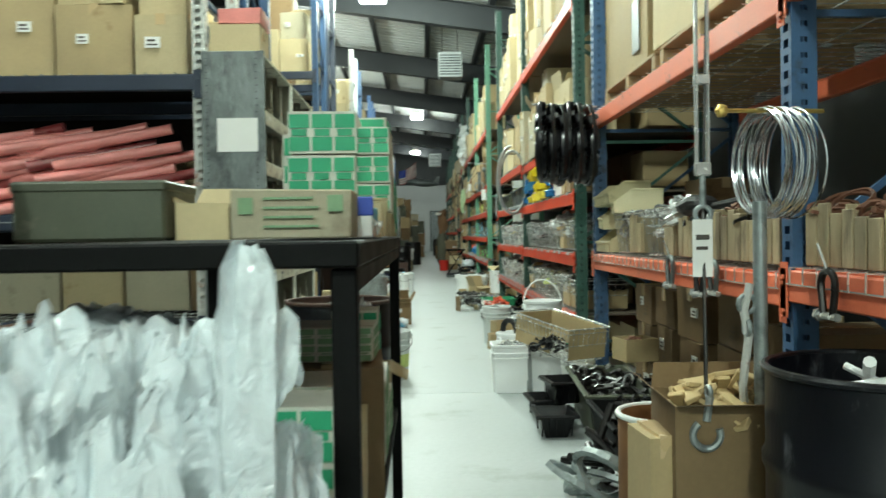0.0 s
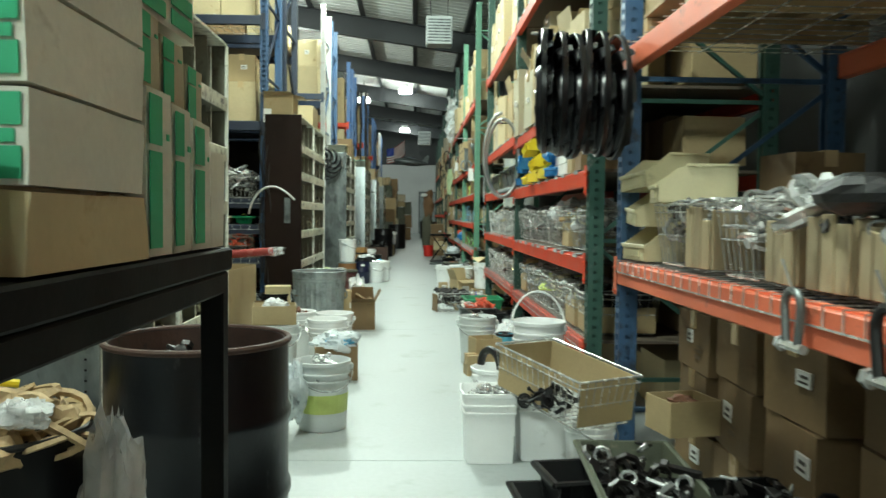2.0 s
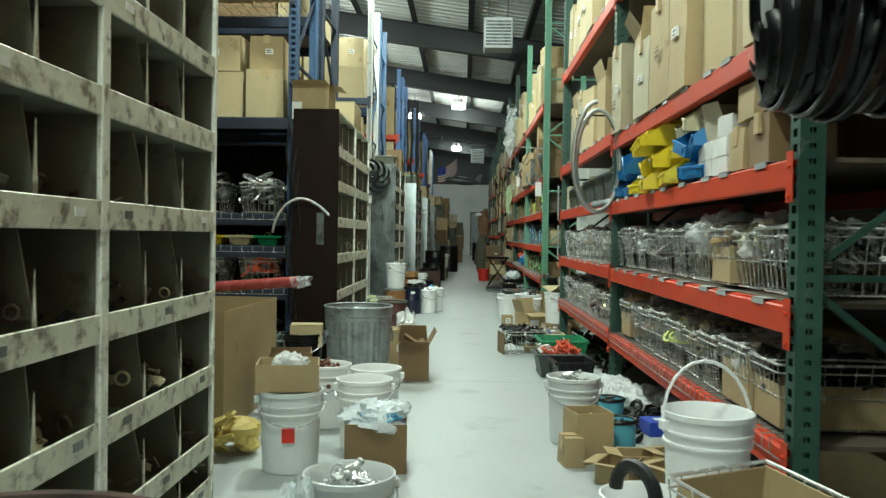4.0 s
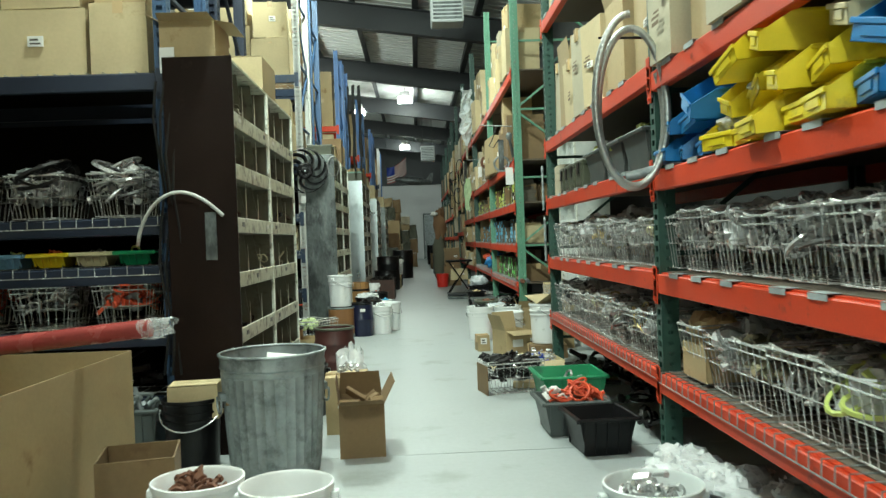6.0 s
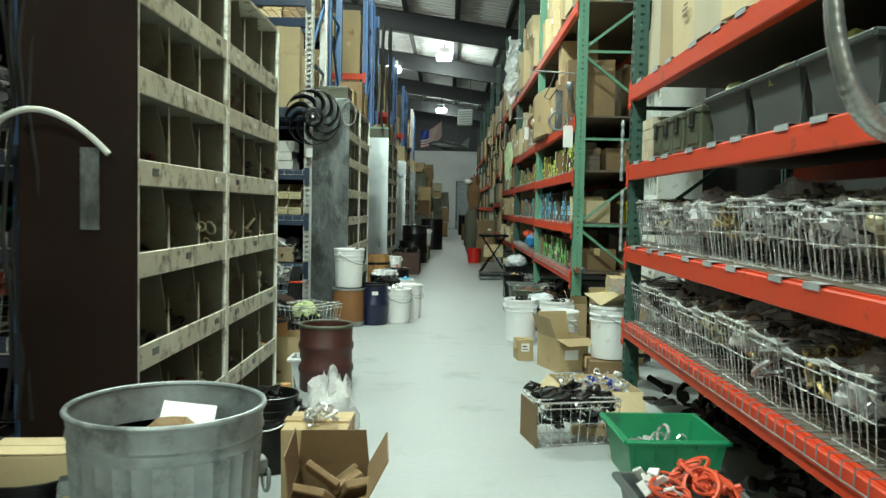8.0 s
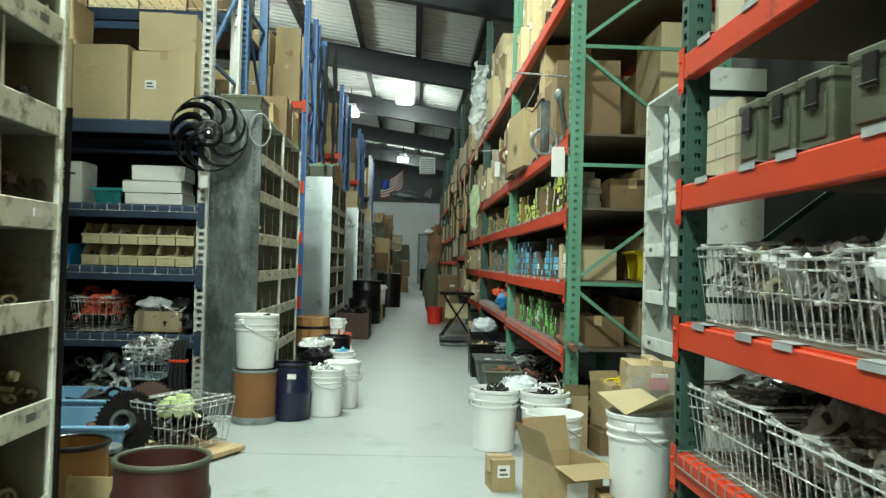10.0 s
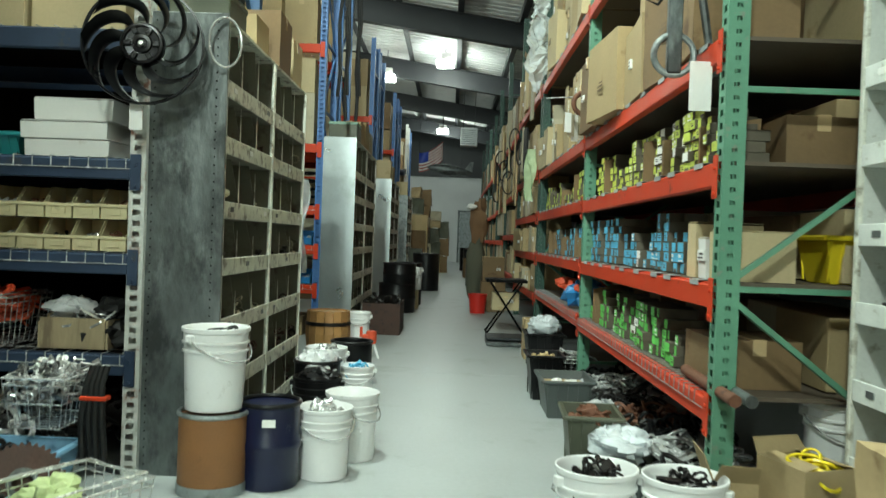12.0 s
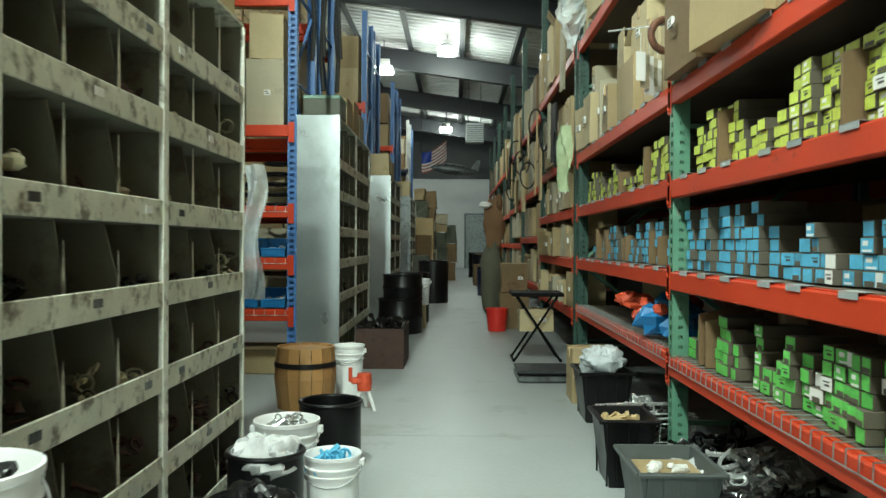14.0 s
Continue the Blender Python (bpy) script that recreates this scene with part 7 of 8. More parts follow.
drum(-0.50, 17.68, 0.16, 0.36, BLACKP, "black plastic tub by the end of the case", name="tub", ribs=0)
br = thing("wooden_barrel", "brown wooden stave barrel with a dark hoop", "barrel", (-0.93, 19.25, 0))
for i in range(16):
    a0, a1 = 2 * math.pi * i / 16, 2 * math.pi * (i + 0.93) / 16
    vs = []
    for r, z in ((0.2, 0.0), (0.225, 0.22), (0.21, 0.44)):
        vs += [(r * math.cos(a0), r * math.sin(a0), z), (r * math.cos(a1), r * math.sin(a1), z), ((r - 0.015) * math.cos(a1), (r - 0.015) * math.sin(a1), z), ((r - 0.015) * math.cos(a0), (r - 0.015) * math.sin(a0), z)]
    fs = [(3, 2, 1, 0), (8, 9, 10, 11)]
    for b in (0, 4):
        fs += [(b + j, b + (j + 1) % 4, b + 4 + (j + 1) % 4, b + 4 + j) for j in range(4)]
    part("stave", M().add(vs, fs), WOODDK, br)
part("hoop", M().lathe([(0.219, 0.3), (0.224, 0.3), (0.22, 0.335), (0.215, 0.335), (0.219, 0.3)], 32), DARKMETAL, br, smooth=True)
part("barrel_lid", M().lathe([(0, 0.41), (0.2, 0.41), (0.2, 0.425), (0, 0.425)], 32), WOODDK, br)
pail(-0.68, 19.75, 0, 0, WHITEPL, "slim white pail beside the barrel", None, None, s=0.8, h=1.3)
rj = thing("red_jack", "small red and white parts stand on the floor", "jack", (-0.49, 19.15, 0))
part("leg", M().rod((-0.08, -0.05, 0), (-0.02, 0, 0.16), 0.012, 8).rod((0.08, -0.05, 0), (0.02, 0, 0.16), 0.012, 8).rod((0, 0.09, 0), (0, 0.02, 0.16), 0.012, 8), WHITEPL, rj)
part("motor", M().lathe([(0, 0.14), (0.05, 0.14), (0.055, 0.2), (0.05, 0.26), (0, 0.27)], 16), REDPARTS, rj, smooth=True)
part("bracket", M().cbox(-0.09, 0.02, -0.05, 0.03, 0.19, 0.23, 0.008).rod((-0.1, 0, 0.2), (-0.1, 0, 0.3), 0.014, 8), REDPARTS, rj)
RNG.seed(47)
open_carton(-0.56, 21.4, 0, 0.46, 0.8, 0.38, 0, RUSTDK, "dark brown crate full of parts against the case", flaps=None)
heap("crate_parts", -0.56, 21.4, 0.28, 0.18, 0.34, 0.14, 40, 0.12, DARKMETAL, "dark parts heaped in a brown crate", seed=51, round_=False)
drum(-0.58, 24.1, 0.29, 0.46, BLACKP, "wide black plastic tub standing on the floor", name="tub", ribs=1)
drum(-0.55, 24.12, 0.26, 0.34, BLACKP, "black plastic tub nested in a wider one", name="tub", ribs=1, z=0.44)
pail(-0.36, 24.95, 0.31, 0, WHITEPL, "white pail standing on a carton", None, None)
carton(-0.42, 24.9, 0, 0.3, 0.4, 0.3, 0, CARD2, "pale carton beside the black trays", face="y")
drum(-0.5, 25.6, 0.25, 0.75, BLACKP, "tall black plastic bin further along", name="tub", ribs=0)
drum(-0.3, 29.6, 0.3, 0.85, BLACKP, "black waste bin in the far aisle", name="tub", ribs=0)
carton(-0.25, 30.8, 0, 0.3, 0.5, 0.35, 0, CARD2, "carton on the floor of the far aisle", face="y")
drum(-0.55, 27.4, 0.18, 0.6, WHITEPL, "white plastic drum by the far cases", name="tub", ribs=0)

# ---- loads on the racks running off the left ----
def left_cartons(x0, x1, y, z, hmin, hmax, seed, second=0.0, top=9.9, boards=None, label=""):
    RNG.seed(seed)
    x = x1
    while x > x0 + 0.15:
        w = min(RNG.uniform(0.32, 0.52), x - x0)
        h, d = RNG.uniform(hmin, hmax), RNG.uniform(0.35, 0.5)
        bd = RNG.choice(boards) if boards else None
        carton(x - w / 2, y + d / 2 + RNG.uniform(0, 0.05), z + 0.006, w - 0.02, d, h, RNG.uniform(-4, 4), bd, label, face="y", group="cartons on side racks")
        if RNG.random() < second:
            h2 = RNG.uniform(hmin, hmax) * 0.8
            if z + h + h2 < top:
                carton(x - w / 2, y + d / 2 + RNG.uniform(0, 0.05), z + h + 0.014, (w - 0.02) * 0.9, d * 0.9, h2, RNG.uniform(-7, 7), bd, label, face="y", group="cartons on side racks")
        x -= w


for k, (y, *_r, lv) in enumerate(LEFT):
    top = lv[-2]
    if y < 24:
        left_cartons(-3.4 if y < 21 else -2.4, -1.33, y + 0.05, top, 0.3, 0.62, 200 + k, 0.6, top + 1.0, [CARD2, CARD2, CARD2, CARD] if k == 2 else None)
        left_cartons(-3.2 if y < 21 else -2.2, -1.33, y + 0.05, lv[-1], 0.4, 0.65, 220 + k, 0.6, 9.9, [CARD2, CARD2, CARD] if k in (2, 3) else None)
    else:
        loose_row(-2.4, -1.33, top, 0.4, 0.6, y + 0.05, 0.5, 200 + k, 0.3, 0.5, along="x", second=0.6, top=top + 1.0)
        loose_row(-2.4, -1.33, lv[-1], 0.4, 0.65, y + 0.05, 0.5, 220 + k, 0.3, 0.5, along="x", second=0.6)
    # deep and far loads, gathered
    loose_row(-6.1, -3.4 if y < 21 else -2.4, top, 0.4, 0.6, y + 0.05, 0.5, 240 + k, along="x", second=0.5)
    for j, z in enumerate(lv[:-2]):
        h = (lv[j + 1] - z) * 0.62
        if k in (1, 2):
            continue
        loose_row(-6.1, -1.3, z, h * 0.7, h, y + 0.5, 0.4, 250 + 10 * k + j, along="x")
        loose_row(-6.1, -1.3, z, h * 0.7, h, y + 1.72, 0.36, 350 + 10 * k + j, along="x")
    loose_row(-6.1, -1.3, top, 0.5, 0.75, y + 1.5, 0.5, 450 + k, along="x", second=0.4)
    loose_row(-6.1, -1.3, lv[-1], 0.5, 0.8, y + 1.4, 0.5, 470 + k, along="x", second=0.6)
    if k != 2:
        loose_row(-6.1, -1.3, 0.0, 0.2, 0.3, y + 0.35, 0.5, 490 + k, along="x")

# first side rack: pink rolls and dark tubes
for k in range(34):
    solo("wrapped_roll", M().rod((-0.34, -0.10, -0.02), (0.38, 0.08, 0.11 + 0.02 * (k % 3)), 0.034, 14), (PINK, PINK, MAROON, PINK, PINK)[k % 5], "pink roll wrapped in clear plastic lying on the shelf", "roll", (-1.62 - 0.17 * (k % 7) - 0.06 * (k // 7), 4.70 + 0.03 * (k % 3), 1.315 + 0.088 * (k // 7)), -8 + 5 * (k % 4), "wrapped rolls", smooth=True)
carton(-1.02, 4.7, 2.225, 0.3, 0.3, 0.17, 0, CARD2, "flat pale carton on top of the case", face="y")
carton(-1.0, 4.72, 2.41, 0.26, 0.28, 0.09, 0, PINK, "small pink carton on a pale carton", face="y", sticker=False)
solo("notice", M().box(-0.12, 0.12, -0.002, 0, 0, 0.2), PAPER, "white paper notice stuck on the grey case end", "notice", (-1.0, 4.482, 1.62), 0)
# second side rack: baskets of fittings and coloured parts
RNG.seed(61)
for k in range(5):
    basket(-1.52 - k * 0.45, 10.08, 1.325, 90, 0, (3, 0, 1, 0, 7)[k], plastic=k == 1)
    heap("tangled_parts", -1.52 - k * 0.45, 10.08, 1.5, 0.15, 0.19, 0.16, 22, 0.13, (MIXHW, DARKMETAL, ZINC)[k % 3], "tangled brackets and cables piled over a basket", kinds=("loop", "rod", "pipe"), seed=170 + k)
    basket(-1.52 - k * 0.45, 10.08, 0.705, 90, 0, (8, 0, 8, 7, 0)[k], plastic=k == 0)
for k, mt in enumerate((GBIN, TBIN, YBIN, PBLUE, WHITEPL, TBIN, GBIN, TBIN)):
    tote(-1.45 - k * 0.24, 10.02, 1.056, 0.2, 0.22, 0.08, 0, mt, "small coloured plastic tray on the side rack", name="small_tray")
    heap("tray_parts", -1.45 - k * 0.24, 10.02, 1.075, 0.07, 0.07, 0.08, 12, 0.05, (NEON, ZINC, REDPARTS)[k % 3], "small coloured parts in a tray", seed=70 + k)
heap("bar_stock", -1.7, 10.1, 0.33, 0.35, 0.1, 0.18, 22, 0.3, DARKMETAL, "rough metal bars on the bottom shelf", kinds=("pipe",), seed=71)
tote(-1.75, 9.75, 0, 0.3, 0.24, 0.26, 0, REDP, "red slatted plastic crate on the floor", name="plastic_crate")
tote(-1.4, 9.72, 0, 0.28, 0.24, 0.3, 0, GREYTOTE, "dark plastic crate of metal pieces on the floor", name="plastic_crate")
heap("cut_bars", -1.4, 9.72, 0.2, 0.1, 0.09, 0.18, 18, 0.16, GALV, "grey cut metal bars in a crate", kinds=("pipe",), seed=72)
solo("bent_cable", M().tube([(-0.28 + 0.46 * (q / 24) ** 1.25, -0.02 * math.sin(q / 8), -0.2 + 0.28 * math.sin(math.pi * 0.86 * q / 24) ** 0.75) for q in range(25)], 0.010, 8), WHITEPOST, "bent white cable sticking out from the rack post", "cable", (-1.08, 9.72, 1.36), 0, smooth=True)
for k in range(4):
    solo("dangling_rope", M().tube([(0.02 * math.sin(j * 1.7 + k), 0.01 * math.cos(j + k), -0.2 * j) for j in range(9)], 0.008, 6), RUBBER, "dark rope hanging down the rack post", "rope", (-1.16 - 0.03 * k, 9.78, 2.05), 0, "dangling ropes", smooth=True)
solo("paper_tag", M().box(-0.04, 0.04, -0.001, 0.001, -0.14, 0), PAPER, "white tag tied to the rack post", "tag", (-1.19, 9.8, 2.24), 0)
solo("door_plate", M().box(-0.03, 0.03, -0.003, 0, -0.13, 0.13), GALVDK, "grey plate fixed on the brown end panel", "plate", (-0.98, 9.765, 1.2), 0)
open_carton(-1.08, 9.98, 2.186, 0.3, 0.34, 0.2, 0, CARD, "open brown carton on top of the case", fl=0.1, flaps=(60, 100, 80, 120))
carton(-0.98, 11.0, 2.18, 0.26, 0.5, 0.22, 0, CARD2, "pale carton on top of the case", tape=False)
# third side rack
RNG.seed(67)
for k in range(6):
    for r in range(2):
        bin_(-1.38 - k * 0.135, 15.32, 1.066 + r * 0.155, 0, 0.125, 0.2, 0.15, TBIN, "tan plastic stacking bin in two rows", fill=(RUST, ZINC, DARKMETAL)[k % 3])
for k in range(3):
    bin_(-2.28 - k * 0.22, 15.3, 1.066, 0, 0.2, 0.26, 0.15, BBIN, "blue plastic stacking bin of parts", fill=ZINC)
for r in range(2):
    for c in range(2):
        carton(-1.6 - 0.02 * r, 15.34, 1.516 + 0.085 * r + 0.0, 0.42, 0.3, 0.08, RNG.uniform(-2, 2), WHITEBOX, "flat white carton in a stack", sticker=False, face="y", tape=False, group="flat white cartons") if c == 0 else None
carton(-1.58, 15.33, 1.69, 0.38, 0.28, 0.1, 1, WHITEBOX, "white carton on a stack of flat ones", sticker=False, face="y", tape=False, group="flat white cartons")
tote(-1.95, 15.3, 1.516, 0.22, 0.18, 0.11, 0, mat("teal_plastic", (0.03, 0.30, 0.32), 0.4), "teal plastic basket on the shelf", name="plastic_basket")
wc = carton(-2.22, 15.32, 1.516, 0.2, 0.22, 0.29, -6, WHITEBOX, "white printed carton with a dark round picture", sticker=False, tape=False)
part("print", M().lathe([(0, 0), (0.028, 0), (0.028, 0.002), (0, 0.002)], 16).move(pose(-0.02, -0.116, 0.14, 90, 0, 0)).box(-0.07, 0.06, -0.1175, -0.116, 0.2, 0.215).box(-0.07, 0.02, -0.1175, -0.116, 0.23, 0.245), INK, wc)
pail(-2.45, 15.32, 1.516, 0, WHITEPL, "small white tub on the shelf", None, None, s=0.5)
for k in range(2):
    solo("gas_can", M().lathe([(0, 0), (0.09, 0), (0.1, 0.03), (0.1, 0.15), (0.06, 0.2), (0.03, 0.22), (0.03, 0.26), (0, 0.26)], 18, sq=0.3), REDP, "red plastic fuel can on the shelf", "fuel can", (-2.62 - k * 0.22, 15.34, 1.516), 0, smooth=True)
for k in range(3):
    basket(-2.0 - k * 0.45, 15.36, 0.585, 90, 0, (8, 1, 0)[k])
slat_box(-1.55, 15.32, 0.59, 0.34, 0.26, 0.15, 0, ZINC)
bag(-1.6, 15.3, 0.72, 0.12, 0.1, 0.05, seed=77)
heap("rag_bundle", -1.42, 15.34, 0.59, 0.09, 0.12, 0.22, 12, 0.14, RUBBER, "dark rags and hoses piled on the shelf", kinds=("lump",), seed=78)
tote(-1.75, 14.72, 0, 0.72, 0.5, 0.22, 0, PBLUE, "pale blue plastic tote with old gear wheels")
tote(-1.62, 14.05, 0, 0.66, 0.56, 0.2, 4, PBLUE, "pale blue plastic tote with rusty discs")


def gear(x, y, z, R, h, rx=0.0, rz=0.0, material=None, teeth=36, label="dark toothed gear wheel lying on others"):
    prof = M()
    n = teeth * 4
    vs = []
    for zz in (0, h):
        for i in range(n):
            r = R if i % 4 < 2 else R * 0.92
            a = 2 * math.pi * i / n
            vs.append((r * math.cos(a), r * math.sin(a), zz))
    prof.add(vs, [(i, (i + 1) % n, n + (i + 1) % n, n + i) for i in range(n)] + [tuple(range(n))[::-1], tuple(range(n, 2 * n))])
    t = thing("gear_wheel", label, "gear", (x, y, z), rz, group="gear wheels", rx=rx)
    part("disc", prof, material or DARKMETAL, t)
    part("hub", M().lathe([(R * 0.36, h), (R * 0.36, h + 0.04), (R * 0.24, h + 0.04), (R * 0.24, h), (R * 0.36, h)], 24), GALVDK, t, smooth=True)


gear(-1.36, 13.66, 0.02, 0.2, 0.03)
gear(-1.38, 13.64, 0.055, 0.19, 0.03, rz=4)
gear(-1.36, 13.66, 0.095, 0.12, 0.025, material=GALV)
gear(-1.3, 13.9, 0.19, 0.19, 0.02, rx=68, rz=-12, teeth=44, label="large dark saw-toothed disc leaning upright")
gear(-1.3, 14.3, 0.22, 0.15, 0.03, rx=70, rz=30, material=RUSTDK, label="rusty sprocket leaning against a tote")
gear(-1.62, 14.0, 0.06, 0.16, 0.04, material=RUST)
gear(-1.5, 14.16, 0.11, 0.12, 0.03, material=RUST)
gear(-1.75, 14.7, 0.04, 0.13, 0.03, material=DARKMETAL)
heap("tote_scrap", -1.72, 14.72, 0.02, 0.3, 0.2, 0.22, 60, 0.14, DARKMETAL, "dark machine pieces in a blue tote", kinds=("ring", "lump", "plate"), seed=88)
heap("tote_scrap", -1.62, 14.0, 0.02, 0.26, 0.2, 0.08, 14, 0.14, RUST, "rusty rings in a blue tote", kinds=("ring", "plate"), seed=89)
basket(-1.02, 14.03, 0.05, 62, 2, None)
heap("green_cloths", -1.06, 14.03, 0.2, 0.1, 0.1, 0.13, 12, 0.12, PALEGRN, "pale green cloths and cans in a wire basket", kinds=("lump",), seed=83)
heap("cans", -1.01, 14.02, 0.06, 0.15, 0.17, 0.22, 60, 0.09, DARKMETAL, "dark cans and fittings in a wire basket", kinds=("lump", "plate"), seed=84)
solo("floor_board", M().cbox(-0.3, 0.26, -0.2, 0.2, 0, 0.03, 0.004), WOOD, "wooden board under the wire basket", "board", (-0.99, 14.02, 0.015), -28)
heap("yellow_straps", -0.98, 13.66, 0.0, 0.15, 0.07, 0.05, 8, 0.09, YBIN, "yellow plastic straps on the floor", kinds=("loop", "plate"), seed=85)
basket(-1.5, 14.95, 0.3, 90, 1, 0)

# fan fixed on the post of the third side rack, case tops
fan(-1.165, 14.97, 2.01, 8, 0.262, "large black radiator fan tied to the rack post", n=9)
solo("paper_tag", M().box(-0.03, 0.03, -0.001, 0.001, -0.13, 0), PAPER, "white tag hanging under the fan", "tag", (-1.2, 15.0, 1.76), 0)
solo("wire_loop", M().torus((0, 0, 0), 0.075, 0.006, "y", 32, 6, squash=1.55), ZINC, "loop of pale wire hanging on the case corner", "wire", (-0.84, 15.13, 2.07), 24, smooth=True)
mb = thing("metal_box", "dark grey-green metal box on top of the case", "box", (-1.02, 15.45, 2.216))
part("body", M().cbox(-0.15, 0.15, -0.16, 0.16, 0, 0.13, 0.006), OLIVE, mb)
part("lid", M().cbox(-0.155, 0.155, -0.165, 0.165, 0.11, 0.14, 0.005), OLIVE, mb)
carton(-0.98, 16.5, 2.216, 0.26, 0.4, 0.34, 2, CARD3, "brown carton on top of the grey case", sticker=False)
carton(-1.0, 16.05, 2.216, 0.22, 0.3, 0.2, 0, CARD, "small carton on top of the grey case", sticker=False)
carton(-1.0, 17.0, 2.216, 0.26, 0.3, 0.3, 0, CARD2, "pale carton on top of the grey case", sticker=False)
# fourth side rack beside the bright panel
for k in range(9):
    solo("coil_spring", M().torus((0, 0, 0), 0.1, 0.016, "z", 24, 6), BLACKP, "black ring stacked with others on the shelf", "ring", (-1.42 - 0.3 * (k % 2), 20.5, 1.52 + 0.045 * (k // 2) * 2), 0, "stacked rings", smooth=True)
for k in range(4):
    bin_(-1.42 - k * 0.24, 20.48, 1.066, 0, 0.21, 0.28, 0.16, BBIN, "blue plastic bin on the orange rack", fill=ZINC)
    bin_(-1.42 - k * 0.24, 20.48, 0.625, 0, 0.21, 0.28, 0.16, BBIN, "blue plastic bin on the orange rack", fill=ZINC)
solo("plastic_film", M().sheet(lambda u, v: (0.12 * (u - 0.5) + 0.02 * math.sin(9 * v), 0.05 * math.sin(7 * u + 6 * v), -0.8 * v), 8, 16), BAGW, "clear plastic bag hanging at the rack post", "plastic film", (-1.05, 18.2, 1.65), 0, smooth=True)
mb = thing("metal_box", "dark green metal box on top of the bright case", "box", (-1.0, 20.5, 2.276))
part("body", M().cbox(-0.16, 0.16, -0.18, 0.18, 0, 0.17, 0.006), OLIVE, mb)
part("lid", M().cbox(-0.165, 0.165, -0.185, 0.185, 0.15, 0.18, 0.005), TEAL, mb)
for k, y in enumerate((21.2, 21.7, 22.2, 25.9, 26.5, 31.3)):
    carton(-1.02, y, 2.28 if k < 3 else 2.22, 0.28, 0.4, 0.28 + 0.06 * (k % 2), 0, None, "carton on top of the further case", sticker=False)

# hardware lying in the pigeonholes
def pigeon_fill(y0, w, n, lips, cols, seed, lip=0.085):
    rng = random.Random(seed)
    ms = [M(), M(), M()]
    for i in range(n):
        for z in lips:
            for c in range(cols):
                if rng.random() < 0.8:
                    x = XL - 0.16
                    y = y0 + i * (w + 0.004) + (c + 0.5) * w / cols
                    bits(rng.choice(ms), 0.13, w / cols * 0.38, rng.choice((0.09, 0.11, 0.15)), rng.randint(12, 26), 0.058, rng, ("rod", "ring", "plate", "lump"), (x, y, z - lip + 0.01), round_=False)
    for m, mt, lb in zip(ms, (MIXKH, DARKMETAL, RUSTDK), ("plated", "dark", "rusty")):
        solo("pigeonhole_parts", m, mt, lb + " loose fittings lying in the pigeonholes", "parts", kind="stuff")


pigeon_fill(4.52, 1.03, 2, P0L, 3, 301)
pigeon_fill(9.80, 1.06, 2, P1L, 3, 302)
pigeon_fill(15.2, 1.02, 2, P2L, 3, 303)
pigeon_fill(20.3, 1.2, 2, P2L, 3, 304)

def lined_basket(x, y, z, rz):
    """A long wire basket with cardboard standing inside it, tipped down at the near end."""
    w, d, h = 0.62, 0.34, 0.22
    t = thing("wire_basket", "long wire basket lined with cardboard, tipped over pails", "basket", (x, y, z), rz, group="wire baskets", ry=7)
    part("wire_frame", basket_mesh(w, d, h, 0.04, 0.002), CHROME, t)
    q = 0.016
    for box in ((-w / 2 + q, w * 0.16, -d / 2 + q, -d / 2 + q + 0.004), (-w / 2 + q, w / 2 - q, d / 2 - q - 0.004, d / 2 - q), (w / 2 - q - 0.004, w / 2 - q, -d / 2 + q + 0.005, d / 2 - q - 0.005), (-w / 2 + q, -w / 2 + q + 0.004, -d / 2 + q + 0.005, d / 2 - q - 0.005)):
        part("card_liner", M().cbox(*box, 0.02, h - 0.004, 0.0015), CARD, t, "cardboard liner")
    return t


# ---- floor along the right ----
for x, y, sq, lb in ((0.69, 5.3, 0.75, "square white plastic pail full of bolts"), (0.95, 5.34, 0.75, "square white plastic pail beside another")):
    pail(x, y, 0, 0, WHITEPL, lb, ZINC, None, square=sq, s=0.9)
pail(1.12, 5.02, 0, 40, WHITEPL, "round white pail under the carton-lined basket", None, "down", s=0.78)
pail(0.78, 5.75, 0, 30, WHITEPL, "white plastic pail with a dark hose over its rim", None, None, s=0.95)
solo("hose_piece", M().torus((0, 0, 0), 0.09, 0.022, "x", 16, 8, arc=0.5), RUBBER, "bent black hose over a pail rim", "hose", (0.74, 5.72, 0.36), 30, smooth=True)
pail(1.03, 5.96, 0.205, 10, WHITEPL, "white pail with its handle raised on a carton", None, "up")
carton(1.03, 5.96, 0, 0.34, 0.34, 0.2, 0, CARD3, "flat carton under a pail", sticker=False)
bk = lined_basket(1.0, 5.08, 0.305, -62)
heap("black_parts", 0.93, 4.95, 0.32, 0.12, 0.14, 0.12, 34, 0.07, BLACKP, "black plastic parts in the lined basket", seed=91)
for k, (x, y, z) in enumerate(((0.80, 4.05, 0), (0.82, 4.45, 0), (0.9, 4.3, 0.13))):
    tote(x, y, z, 0.2, 0.24, 0.13, 4 * k, BLACKP, "small black open box on the floor", name="small_box")
